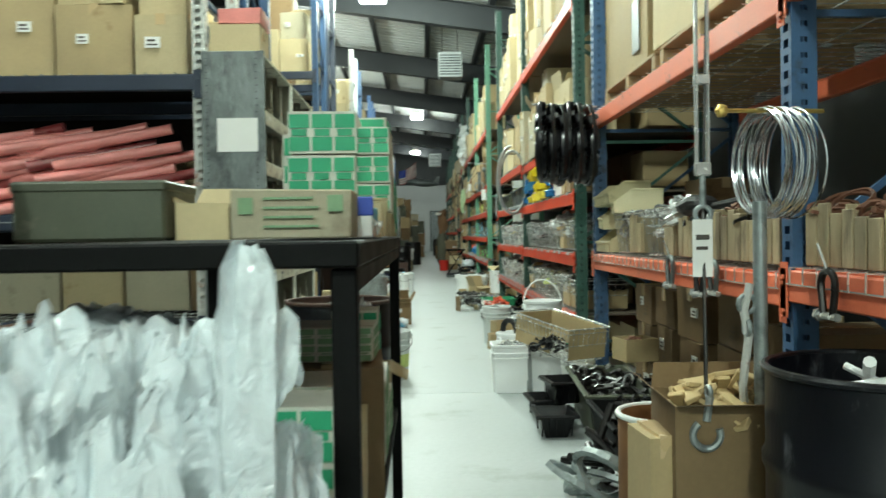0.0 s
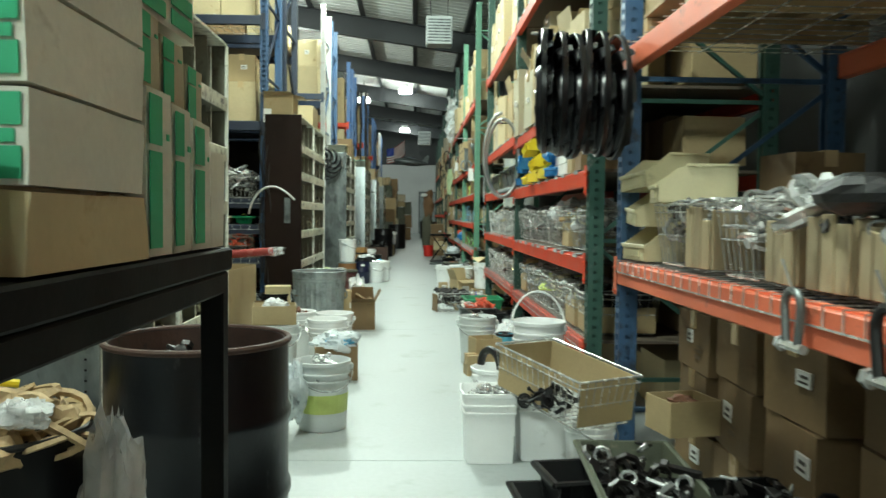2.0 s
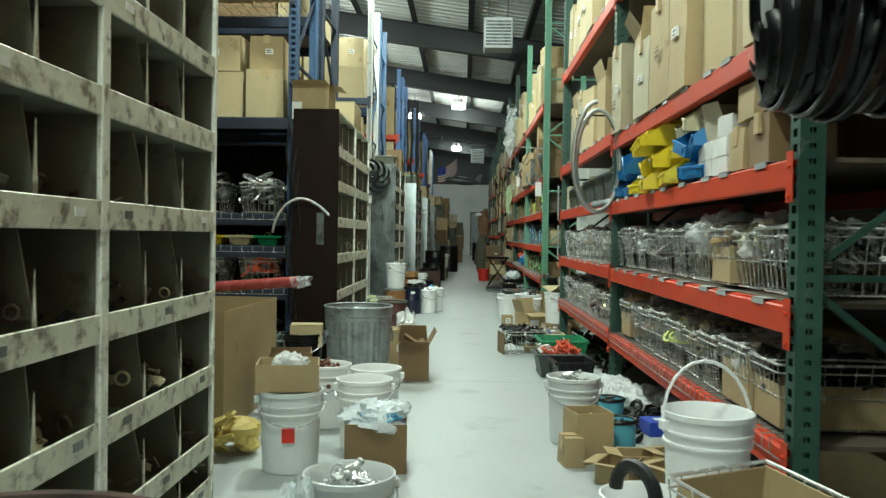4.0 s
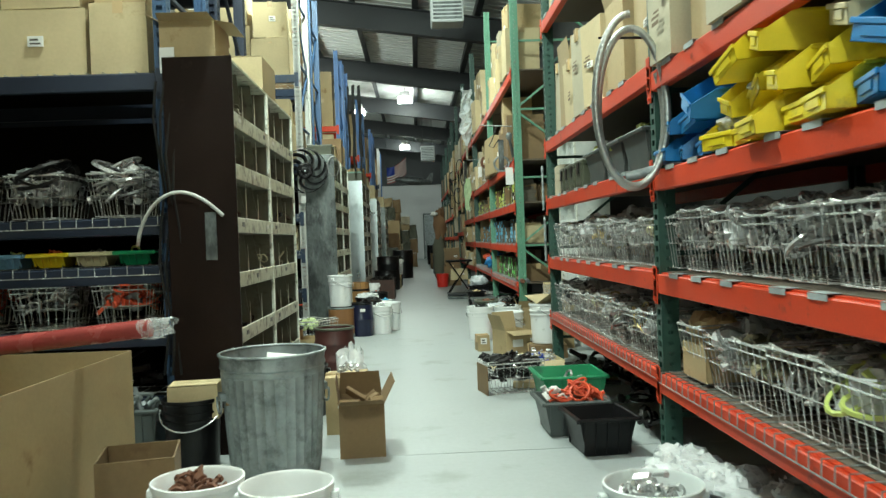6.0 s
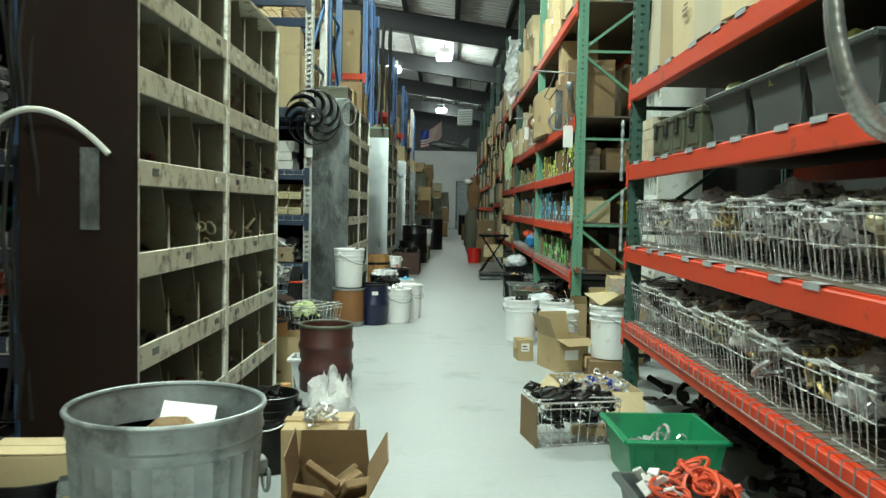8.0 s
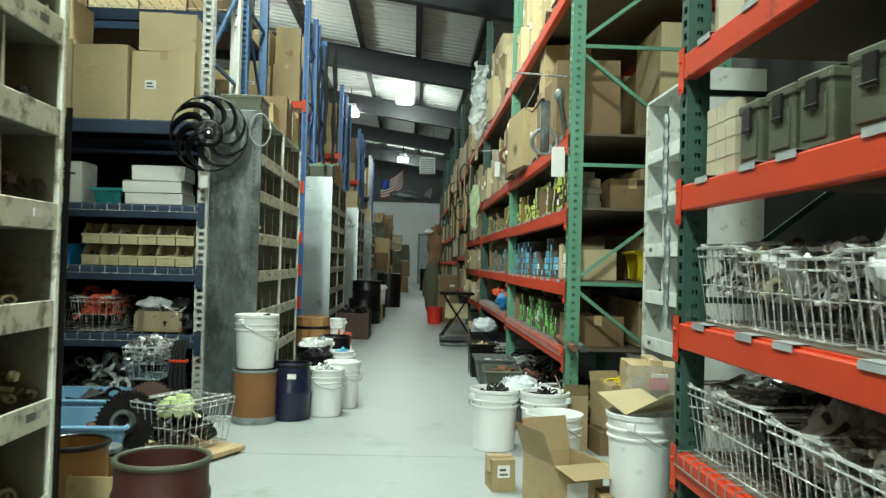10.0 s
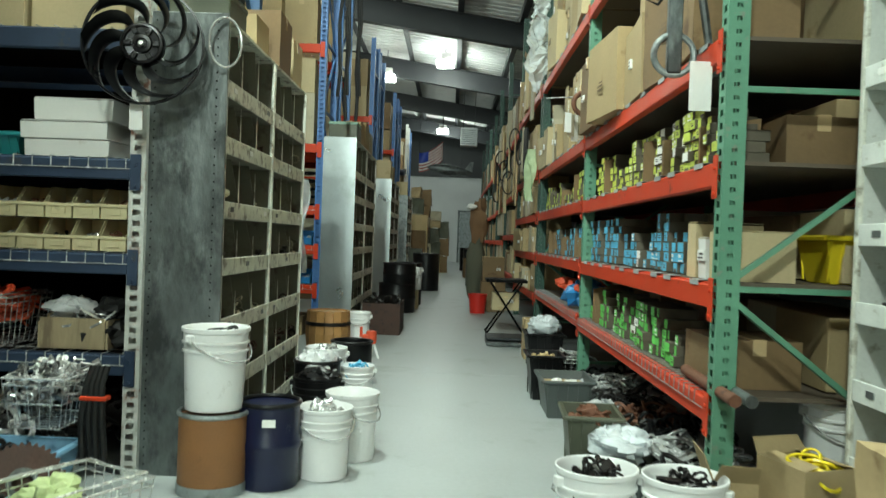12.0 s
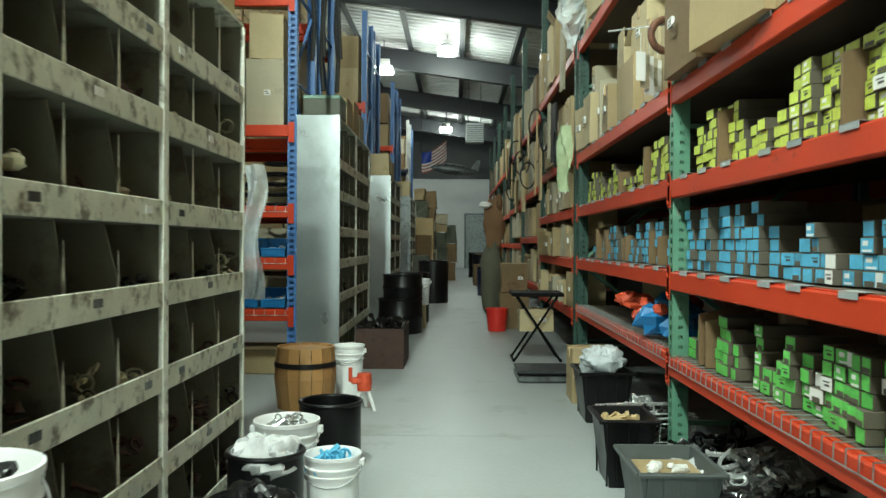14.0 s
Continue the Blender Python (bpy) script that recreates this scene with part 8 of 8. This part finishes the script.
for k, (x, y, w, d) in enumerate(((1.12, 4.15, 0.34, 0.9), (1.15, 3.3, 0.5, 0.6), (1.45, 3.9, 0.5, 0.5))):
    tote(x, y, 0, w, d, 0.28, -4 + 3 * k, (OLIVE, BLACKPAINT, BLACKPAINT)[k], "long dark metal tray of machine parts on the floor", name="metal_tray")
    heap("tray_scrap", x, y, 0.14, w * 0.4, d * 0.42, 0.16, 60, 0.1, DARKMETAL, "dark machine parts in a metal tray", seed=95 + k, round_=False)
    heap("tray_bolts", x, y, 0.2, w * 0.36, d * 0.4, 0.12, 7, 0.07, ZINC, "bright bolts among dark parts", seed=98 + k, round_=False)
open_carton(1.42, 4.68, 0.3, 0.22, 0.2, 0.14, 12, CARD, "small open carton of brown balls on a pile", flaps=None)
heap("balls", 1.42, 4.68, 0.36, 0.08, 0.07, 0.09, 16, 0.06, RUST, "brown round parts in a small carton", kinds=("lump",), seed=99)
drum(0.98, 2.62, 0.17, 0.44, FIBRE, "brown fibre tub with a white rim", WHITEPL, None, name="tub", ribs=0)
heap("bent_pipe", 0.86, 3.1, 0.0, 0.08, 0.16, 0.3, 10, 0.26, DARKMETAL, "bent dark pipes leaning by the tub", kinds=("pipe",), seed=104)
tn = open_carton(1.0, 2.1, 0, 0.36, 0.3, 0.6, -3, CARD3, "torn tall carton with ragged paper flaps", flaps=(50, 25, 75, 10), fl=0.08)
heap("torn_paper", 1.0, 2.1, 0.52, 0.16, 0.13, 0.15, 60, 0.1, KRAFT, "torn kraft paper in a carton mouth", kinds=("plate",), seed=105)
carton(0.8, 2.1, 0, 0.12, 0.2, 0.5, 4, CARD, "narrow brown carton beside the torn one", sticker=False, face="y")
drum(1.27, 1.68, 0.292, 0.757, DRUMBLACK, "black open-top drum full of pipe offcuts", None, None)
heap("pipe_offcuts", 1.27, 1.68, 0.5, 0.11, 0.11, 0.2, 26, 0.26, RUSTDK, "rusty pipe offcuts in the drum", kinds=("pipe",), seed=106)
heap("white_pipes", 1.25, 1.66, 0.66, 0.1, 0.1, 0.1, 5, 0.24, WHITEPL, "white pipe offcuts in the drum", kinds=("pipe",), seed=107)
heap("grey_bags", 0.78, 2.85, 0, 0.14, 0.2, 0.16, 10, 0.16, GALV, "grey metal castings in a heap", kinds=("lump", "loop"), seed=108)

# between the posts of the second rack
pail(0.83, 7.78, 0, 0, MILKY, "milky plastic pail of bright screws", ZINC, None)
open_carton(0.86, 7.42, 0.0, 0.2, 0.2, 0.26, 14, CARD, "small open brown carton of screws", flaps=None)
heap("screws", 0.86, 7.42, 0.16, 0.07, 0.07, 0.08, 30, 0.04, BRASS, "brass screws in a small carton", seed=112)
carton(0.76, 7.32, 0, 0.1, 0.14, 0.15, 8, CARD, "little brown carton on the floor", sticker=False)
for x, y in ((1.1, 8.12), (1.05, 7.55)):
    drum(x, y, 0.085, 0.19, LTBLUE, "sky-blue open can of dark parts", BLACKP, None, name="can", ribs=0)
    heap("can_parts", x, y, 0.12, 0.06, 0.06, 0.08, 24, 0.035, DARKMETAL, "dark parts in a blue can", seed=int(y * 10))
bxx = thing("blue_carton", "blue and white printed carton on the floor", "box", (1.32, 7.72, 0), 8)
part("body", M().cbox(-0.1, 0.1, -0.08, 0.08, 0, 0.13, 0.003), WHITEBOX, bxx)
part("lid", M().cbox(-0.103, 0.103, -0.083, 0.083, 0.07, 0.15, 0.003), NAVYBOX, bxx)
part("lid_mark", M().box(-0.05, 0.05, -0.03, 0.03, 0.1503, 0.1515).box(-0.03, 0.03, -0.0845, -0.0835, 0.1, 0.13), PAPER, bxx)
gw = thing("parts_carton", "white and green printed carton on the floor", "box", (1.42, 7.35, 0), 12)
part("body", M().cbox(-0.12, 0.12, -0.09, 0.09, 0, 0.14, 0.003), WHITEBOX, gw)
part("print_band", M().box(-0.121, 0.121, -0.0915, -0.09, 0.01, 0.06), GRNINK, gw)
for k, (x, y) in enumerate(((1.08, 7.2), (1.28, 7.25), (1.2, 7.0), (0.95, 7.05))):
    open_carton(x, y, 0, 0.2, 0.16, 0.1, 20 * k, CARD, "low torn carton on the floor", flaps=(80, 120, None, 100), fl=0.07)
for k, (x, y) in enumerate(((1.35, 8.45), (1.25, 8.75), (1.5, 8.2), (1.15, 8.5))):
    bag(x, y, 0, 0.16, 0.16, 0.09, "clear plastic bag of fittings on the floor", seed=120 + k)
heap("floor_parts", 1.3, 8.0, 0.0, 0.2, 0.3, 0.14, 50, 0.12, DARKMETAL, "dark brackets and tools heaped on the floor", seed=124)
tote(1.06, 9.55, 0, 0.3, 0.34, 0.2, 5, BLACKP, "black plastic box on the floor", name="plastic_box")
tote(0.99, 9.98, 0, 0.36, 0.34, 0.2, 3, GREYTOTE, "grey metal tray of red straps on the floor", name="metal_tray")
heap("red_straps", 1.03, 9.98, 0.16, 0.14, 0.13, 0.13, 50, 0.07, REDPARTS, "bright red and orange straps heaped in a tray", kinds=("loop", "rod", "plate"), seed=131)
heap("white_parts", 0.9, 10.0, 0.18, 0.08, 0.1, 0.08, 8, 0.09, WHITEBOX, "white cartons torn open in the tray", kinds=("plate",), seed=132)
tote(1.12, 10.72, 0, 0.42, 0.44, 0.22, 2, GBIN, "green plastic tote of hose ends on the floor")
heap("hose_ends", 1.12, 10.72, 0.05, 0.15, 0.15, 0.15, 16, 0.08, ZINC, "metal hose ends in a green tote", seed=133)
basket(0.80, 11.24, 0, 12, 1, 1, label="wire basket of bright fasteners standing on the floor")
solo("card_sheet", M().cbox(-0.003, 0.003, -0.13, 0.13, 0, 0.21, 0.001), CARD3, "brown card standing against a wire basket", "cardboard", (0.582, 11.2, 0), 12)
heap("fasteners", 0.80, 11.24, 0.06, 0.16, 0.1, 0.12, 50, 0.045, ZINC, "bright fasteners among dark ones in a wire basket", seed=134, round_=False, rz=12)
for k in range(5):
    solo("timber_offcut", M().cbox(-0.03, 0.03, -0.3, 0.3, 0, 0.05, 0.004), WOOD, "short timber offcut lying under the rack", "timber", (1.12 + 0.1 * k, 11.3 + 0.05 * k, 0.001 if k % 2 else 0.0), 80 + 6 * k, "timber offcuts")
open_carton(1.05, 12.0, 0, 0.44, 0.5, 0.13, 6, CARD2, "low wide carton tray of blue and metal parts", flaps=(140, None, 130, None), fl=0.14)
heap("mixed_parts", 1.05, 12.0, 0.06, 0.19, 0.2, 0.1, 60, 0.05, ZINC, "mixed bright parts in a carton tray", seed=136, round_=False)
heap("blue_bits", 1.08, 12.0, 0.09, 0.12, 0.12, 0.08, 14, 0.05, NAVYBOX, "blue parts among metal ones", seed=137)
heap("under_rack", 1.6, 10.8, 0, 0.3, 1.2, 0.14, 60, 0.14, DARKMETAL, "dark stock lying under the lowest beam", seed=138, round_=False)

# before the third rack
pail(0.82, 14.3, 0, 200, WHITEPL, "white plastic pail of dark parts beside the aisle", DARKMETAL, "down")
pail(1.12, 14.22, 0, 150, WHITEPL, "white pail with a red printed band", DARKMETAL, "down", band=REDP)
pail(1.05, 13.5, 0, 100, WHITEPL, "empty white plastic pail", None, "down")
pail(1.32, 12.86, 0.13, 60, WHITEPL, "white pail beside the pigeonhole case", None, "down")
carton(1.32, 12.86, 0, 0.34, 0.34, 0.125, 0, CARD3, "flat carton under a white pail", sticker=False)
open_carton(1.02, 13.1, 0, 0.26, 0.3, 0.24, 20, CARD, "open brown carton with a white label", flaps=(20, 110, 100, 10), fl=0.16, sticker=True)
carton(0.76, 13.42, 0, 0.12, 0.16, 0.16, 8, CARD, "small brown carton with red print", face="y")
open_carton(1.585, 14.3, 0.15, 0.23, 0.25, 0.27, 18, CARD, "open brown carton of belts before the green post", flaps=(-80, -78, None, 40), fl=0.07, sticker=True)
heap("belts", 1.585, 14.3, 0.36, 0.09, 0.1, 0.08, 9, 0.08, YBIN, "yellow and black belts lying in an open carton", kinds=("loop",), seed=139)
carton(1.57, 14.3, 0, 0.3, 0.3, 0.145, 10, CARD3, "flat carton under an open one", sticker=False)
open_carton(1.33, 14.38, 0.0, 0.16, 0.24, 0.34, -6, CARD, "narrow open carton by the post foot", flaps=(20, None, 40, None), fl=0.1)
carton(1.56, 13.5, 0.45, 0.27, 0.3, 0.2, -6, CARD, "crushed brown carton with a pink label", face="y", jit=0.02)
solo("plastic_wrap", M().sheet(lambda u, v: (-0.16 + 0.3 * u + 0.01 * math.sin(20 * v), -0.185 - 0.012 * noise.noise((u * 8, v * 8, 3)), -0.02 + 0.22 * v + 0.015 * noise.noise((u * 5, 1, 2))), 20, 14), BAGC, "clear plastic torn over a crushed carton", "plastic film", (1.56, 13.5, 0.45), -6, smooth=True)
solo("pink_label", M().box(-0.05, 0.05, -0.002, 0, 0, 0.06), PINK, "pink paper label on a carton", "label", (1.545, 13.326, 0.53), -6)
carton(1.56, 13.5, 0, 0.28, 0.32, 0.44, -6, CARD, "brown carton under a crushed one", face="y", jit=0.012)
pail(1.9, 14.7, 0.2, 0, WHITEPL, "white pail set on a carton", None, None)
carton(1.9, 14.7, 0, 0.34, 0.3, 0.195, 0, CARD3, "carton under a white pail", face="y")
flap_c = thing("loose_cardboard", "loose folded cardboard sheet leaning by the case", "cardboard", (1.36, 12.84, 0.505), 30)
part("sheet_a", flap((-0.15, 0, 0), (0.15, 0, 0), (0, -1, 0), 1, 0.26, 62), CARD2, flap_c)
part("sheet_b", flap((-0.15, 0.01, 0), (0.15, 0.01, 0), (0, 1, 0), 1, 0.2, 70), CARD2, flap_c)
bag(1.08, 15.1, 0.18, 0.14, 0.2, 0.07, "milky plastic bags over parts trays", BAGW, 141)
tote(1.12, 15.15, 0, 0.34, 0.6, 0.18, 0, GREYTOTE, "grey tray of parts under plastic bags", name="metal_tray")
open_carton(1.2, 15.9, 0, 0.36, 0.5, 0.16, 3, CARD, "low carton of hoses and tools", flaps=None)
heap("hoses_tools", 1.2, 15.9, 0.06, 0.15, 0.2, 0.16, 20, 0.16, DARKMETAL, "dark hoses and tools in a carton", kinds=("rod", "loop"), seed=143)
gt = tote(1.08, 16.95, 0, 0.34, 0.46, 0.26, 0, GREYTOTE, "grey tote lined with brown card", name="plastic_tote")
part("card_liner", M().box(-0.14, 0.14, -0.19, 0.19, 0.2, 0.204), CARD, gt)
heap("tote_bits", 1.08, 16.9, 0.205, 0.1, 0.12, 0.03, 8, 0.05, PAPER, "white bits lying on the lined tote", kinds=("lump",), seed=144)
basket(1.2, 17.9, 0, 8, 2, 1)
heap("castings", 1.28, 17.4, 0, 0.16, 0.3, 0.2, 40, 0.12, ZINC, "bright castings and brackets heaped on the floor", seed=145)
heap("castings", 1.3, 18.4, 0, 0.16, 0.3, 0.24, 40, 0.12, ZINC, "bright castings and brackets heaped on the floor", seed=146)
tote(1.16, 18.95, 0, 0.34, 0.4, 0.34, 0, BLACKP, "black box full of white plastic", name="plastic_box")
bag(1.16, 18.95, 0.26, 0.15, 0.17, 0.1, "white plastic bag in a black box", BAGW, 147)
carton(1.2, 19.6, 0, 0.34, 0.34, 0.4, 0, CARD, "brown carton by the rack foot", face="y")
heap("red_caps", 1.5, 18.6, 0.63, 0.2, 0.5, 0.2, 30, 0.12, REDPARTS, "red and white parts on the low shelf", kinds=("lump", "plate"), seed=149, round_=False)
heap("blue_sheets", 1.45, 18.2, 0.63, 0.14, 0.2, 0.24, 10, 0.2, BBIN, "blue plastic pieces on the low shelf", kinds=("lump",), seed=150)
# platform scale, folding stand, red bucket
sc = thing("platform_scale", "dark platform scale on the floor", "scale", (0.93, 20.55, 0))
part("platform", M().cbox(-0.24, 0.24, -0.24, 0.24, 0.07, 0.1, 0.01), STEELDK, sc)
part("base_frame", M().cbox(-0.24, 0.24, -0.26, 0.24, 0.01, 0.055, 0.006), GALVDK, sc)
fs = thing("folding_stand", "black folding tube stand holding a carton", "stand", (0.98, 21.7, 0))
for s in (-1, 1):
    part("leg_frame", M().rod((-0.24, 0.18 * s, 0), (0.2, 0.18 * s, 0.66), 0.012, 8).rod((0.24, 0.18 * s, 0), (-0.2, 0.18 * s, 0.66), 0.012, 8), BLACKPAINT, fs)
part("cross_tube", M().rod((-0.24, -0.18, 0.02), (-0.24, 0.18, 0.02), 0.012, 8).rod((0.24, -0.18, 0.02), (0.24, 0.18, 0.02), 0.012, 8), BLACKPAINT, fs)
part("stand_top", M().cbox(-0.26, 0.26, -0.24, 0.24, 0.66, 0.70, 0.008), BLACKPAINT, fs)
carton(0.98, 21.75, 0.3, 0.34, 0.3, 0.22, 0, CARD2, "pale carton hung within the folding stand", face="y")
solo("red_bucket", M().lathe([(0, 0), (0.12, 0), (0.15, 0.3), (0.16, 0.3), (0.16, 0.31), (0.145, 0.31), (0.115, 0.01), (0, 0.01)], 28), REDP, "bright red plastic bucket on the floor", "bucket", (0.72, 24.4, 0), smooth=True)
# draped brown bundle and far clutter
dr = thing("draped_bundle", "tall brown and olive bundle draped on a trolley", "bundle", (0.72, 25.8, 0))
part("lower_drape", M().lump((0, 0, 0.62), 0.19, 0.22, 0.62, 0.12, 18, 14, random.Random(2)), mat("olive_drape", (0.075, 0.075, 0.05), 0.8, bump=0.3), dr, smooth=True)
part("upper_drape", M().lump((0.03, 0, 1.5), 0.16, 0.16, 0.38, 0.3, 14, 12, random.Random(4)), mat("brown_drape", (0.16, 0.085, 0.04), 0.85, bump=0.3), dr, smooth=True)
part("pale_knot", M().lump((-0.12, -0.1, 1.78), 0.1, 0.07, 0.05, 0.2, 10, 8, random.Random(5)), WHITEBOX, dr, smooth=True)
carton(0.98, 24.9, 0, 0.4, 0.5, 0.5, 0, CARD3, "dark wooden carton before the draped bundle", face="y")
carton(0.98, 24.9, 0.51, 0.36, 0.46, 0.4, 0, CARD3, "dark carton stacked before the draped bundle", face="y")
for k in range(5):
    drum(0.85 + 0.05 * (k % 2), 27.5 + 2.2 * k, 0.2, 0.6, (BLACKP, CARD3, DRUMBLUE)[k % 3], "dark container in the far aisle", name="tub", ribs=0)
for k in range(8):
    y = 32.5 + 2.0 * k
    carton(-0.75, y, 0, 0.5, 0.8, 0.9 + 0.5 * (k % 3), 0, (OLIVE, CARD3, CARD)[k % 3], "tall stacked load in the far aisle", face="y", sticker=False, tape=False)
# flag hung high across the far aisle
fl_ = thing("flag", "striped flag hung high across the far aisle", "flag", (-0.78, 44.0, 4.66), 0)
FLAGRED = mat("flag_red", (0.40, 0.12, 0.11), 0.8)
for r in range(13):
    s_ = M().sheet(lambda u, v, r=r: (-0.4 + 0.95 * u, 0.08 * math.sin(6 * u + 2 * (r + v) / 13), -(r + v) * 0.06 + 0.5 * u * u), 14, 1)
    part("stripe", s_, (FLAGRED, PAPER)[r % 2], fl_)
part("canton", M().sheet(lambda u, v: (-0.4 + 0.38 * u, 0.08 * math.sin(6 * 0.4 * u + 2 * v * 0.54) - 0.006, -v * 0.42 + 0.5 * (0.4 * u) ** 2), 8, 4), NAVYBOX, fl_)
part("flag_rope", M().rod((-0.4, 0, 0.0), (-0.4, 0, 1.98), 0.01, 6).rod((0.55, 0, 0.5), (0.55, 0, 1.85), 0.01, 6), STEELDK, fl_)

for key_, m_ in DEEP.items():
    solo("stacked_cartons", m_, {"CARD": CARD, "CARD2": CARD2, "CARD3": CARD3, "GREYCARD": GREYCARD}[key_], "deep rows of mixed cartons stacked on the racks", "boxes", kind="stuff")

# ---- tools and crates under the boxes' rack ----
for k, (x, y, w, d, h, mt) in enumerate(((0.98, 15.35, 0.26, 0.34, 0.36, OLIVE), (1.0, 17.5, 0.26, 0.34, 0.34, BLACKP), (1.3, 15.0, 0.34, 0.5, 0.2, OLIVE))):
    tote(x, y, 0, w, d, h, 3 * k - 3, mt, "dark crate of tools standing under the rack", name="tool_crate")
    heap("crate_tools", x, y, h * 0.6, w * 0.36, d * 0.38, h * 0.35, 26, 0.08, (RUST, KRAFT, DARKMETAL)[k], "mixed worn tools filling a dark crate", kinds=("rod", "lump", "plate"), seed=600 + k, round_=False)
for k in range(7):
    y = 14.75 + 0.45 * k
    heap("tool_heap", 1.42 + 0.04 * (k % 3), y, 0.0, 0.2, 0.2, 0.24, 46, 0.11, (DARKMETAL, ZINC, BLACKP, RUST)[k % 4], "tangled worn tools and fittings on the floor", kinds=("rod", "ring", "plate", "loop"), seed=610 + k, round_=False)
for k, (x, y) in enumerate(((1.22, 15.5), (1.25, 16.45), (1.2, 17.1))):
    bag(x, y, 0.02, 0.14, 0.16, 0.08, "crumpled clear plastic bag among tools on the floor", seed=630 + k)
solo("steel_bar", M().rod((0, -0.5, 0), (0.12, 0.5, 0.0), 0.013, 8), GALV, "steel bar lying across tools on the floor", "bar", (1.2, 15.9, 0.2), 6, smooth=True)

# far end of the aisle: tall mixed stack before the end wall
rgf = random.Random(77)
far_m = {"CARD3": M(), "CARD": M(), "OLIVE": M(), "GREYCARD": M()}
for c in range(4):
    z = 0.0
    while z < 2.9 - 0.45 * c:
        hh = rgf.uniform(0.2, 0.75)
        far_m[rgf.choice(("CARD3", "OLIVE", "OLIVE", "CARD3", "CARD", "GREYCARD"))].soft(-1.12 + 0.31 * c + rgf.uniform(-0.05, 0.05), -0.8 + 0.31 * c + rgf.uniform(-0.04, 0.06), 38.2 + 0.5 * c, 39.4, z, z + hh, rgf, 0.05)
        z += hh + 0.006
for kind_, mt_ in (("CARD3", CARD3), ("CARD", CARD), ("OLIVE", OLIVE), ("GREYCARD", GREYCARD)):
    if far_m[kind_].v:
        solo("far_boxes", far_m[kind_], mt_, "worn boxes in a tall stack before the end wall", "boxes", kind="stuff")
for k, (x, y) in enumerate(((0.95, 37.4), (1.05, 38.7), (0.9, 42.0))):
    drum(x, y, 0.3, 0.88, (DRUMBLACK, FIBRE, DRUMBLACK)[k], "steel drum standing far down the aisle", name="drum")

# dark machine pieces and hose bundle below the third side rack
for k in range(5):
    heap("machine_scrap", -1.5 - 0.42 * k, 15.45, 0.0, 0.2, 0.22, 0.36, 44, 0.14, (DARKMETAL, MIXHW, DARKMETAL, RUST, BLACKP)[k], "oily machine pieces heaped below the side rack", kinds=("rod", "plate", "lump", "ring"), seed=660 + k, round_=False)
hb = thing("hose_bundle", "bundle of black rubber hoses tied with an orange band", "hose", (-1.3, 14.9, 0.12))
for k in range(4):
    part("hose", M().tube([(0.03 * k - 0.05, 0.02 * (k % 2), 0.0), (0.03 * k - 0.06, 0.0, 0.2), (0.022 * k - 0.04, 0.0, 0.36), (0.02 * k - 0.02, 0.02, 0.44)], 0.017, 8), RUBBER, hb, smooth=True)
part("band", M().cbox(-0.065, 0.055, -0.022, 0.035, 0.29, 0.31, 0.004), ORANGE, hb, "orange band")

# grey model aircraft hung across the far aisle
ma = thing("model_aircraft", "dull grey model aircraft hanging across the far aisle", "model", (0.05, 43.0, 3.92), 4)
part("fuselage", M().lathe([(0, -0.85), (0.05, -0.83), (0.16, -0.55), (0.21, -0.1), (0.19, 0.3), (0.1, 0.7), (0.05, 0.9), (0, 0.92)], 16).move(pose(0, 0, 0, 0, 96, 0)), GALVDK, ma, smooth=True)
part("tail_fin", M().add([(0.6, -0.01, 0.0), (0.95, -0.01, -0.05), (0.98, -0.01, 0.36), (0.84, -0.01, 0.34), (0.6, 0.01, 0.0), (0.95, 0.01, -0.05), (0.98, 0.01, 0.36), (0.84, 0.01, 0.34)], [(0, 1, 2, 3), (7, 6, 5, 4), (0, 4, 5, 1), (1, 5, 6, 2), (2, 6, 7, 3), (3, 7, 4, 0)]), GALVDK, ma)
part("wing", M().cbox(-0.3, 0.15, -0.75, 0.75, -0.1, -0.07, 0.01), GALVDK, ma)
part("hanging_wire", M().rod((-0.3, 0, 0.15), (-0.3, 0, 2.2), 0.006, 5).rod((0.5, 0, 0.1), (0.5, 0, 2.1), 0.006, 5), STEELDK, ma)

# black hoses hanging by the post of the fourth side rack
for k in range(5):
    x = -1.02 + 0.055 * k + 0.03 * (k % 2)
    solo("hanging_hose", M().tube([(0.012 * math.sin(2.1 * j + k), 0.01 * math.cos(1.3 * j), -0.26 * j) for j in range(6 + k % 2)], 0.019, 8), RUBBER, "long black hose hanging beside the rack post", "hose", (x, 20.0 - 0.06 * (k % 3), 3.98), 0, "hanging hoses", smooth=True)

# light-coloured parts and bags lying in the slim case
for k, (yy, zz, mt) in enumerate(((13.56, 0.365, KRAFT), (13.88, 0.365, DARKMETAL), (14.18, 0.365, MIXHW), (13.56, 0.652, MIXKH), (13.88, 0.652, BLACKP), (14.2, 0.94, DARKMETAL), (13.56, 1.225, MIXHW))):
    heap("case_parts", 1.9, yy, zz + 0.004, 0.09, 0.11, 0.1, 16, 0.075, mt, "loose parts lying in the pale pigeonhole case", kinds=("lump", "rod", "plate"), seed=700 + k, round_=False)
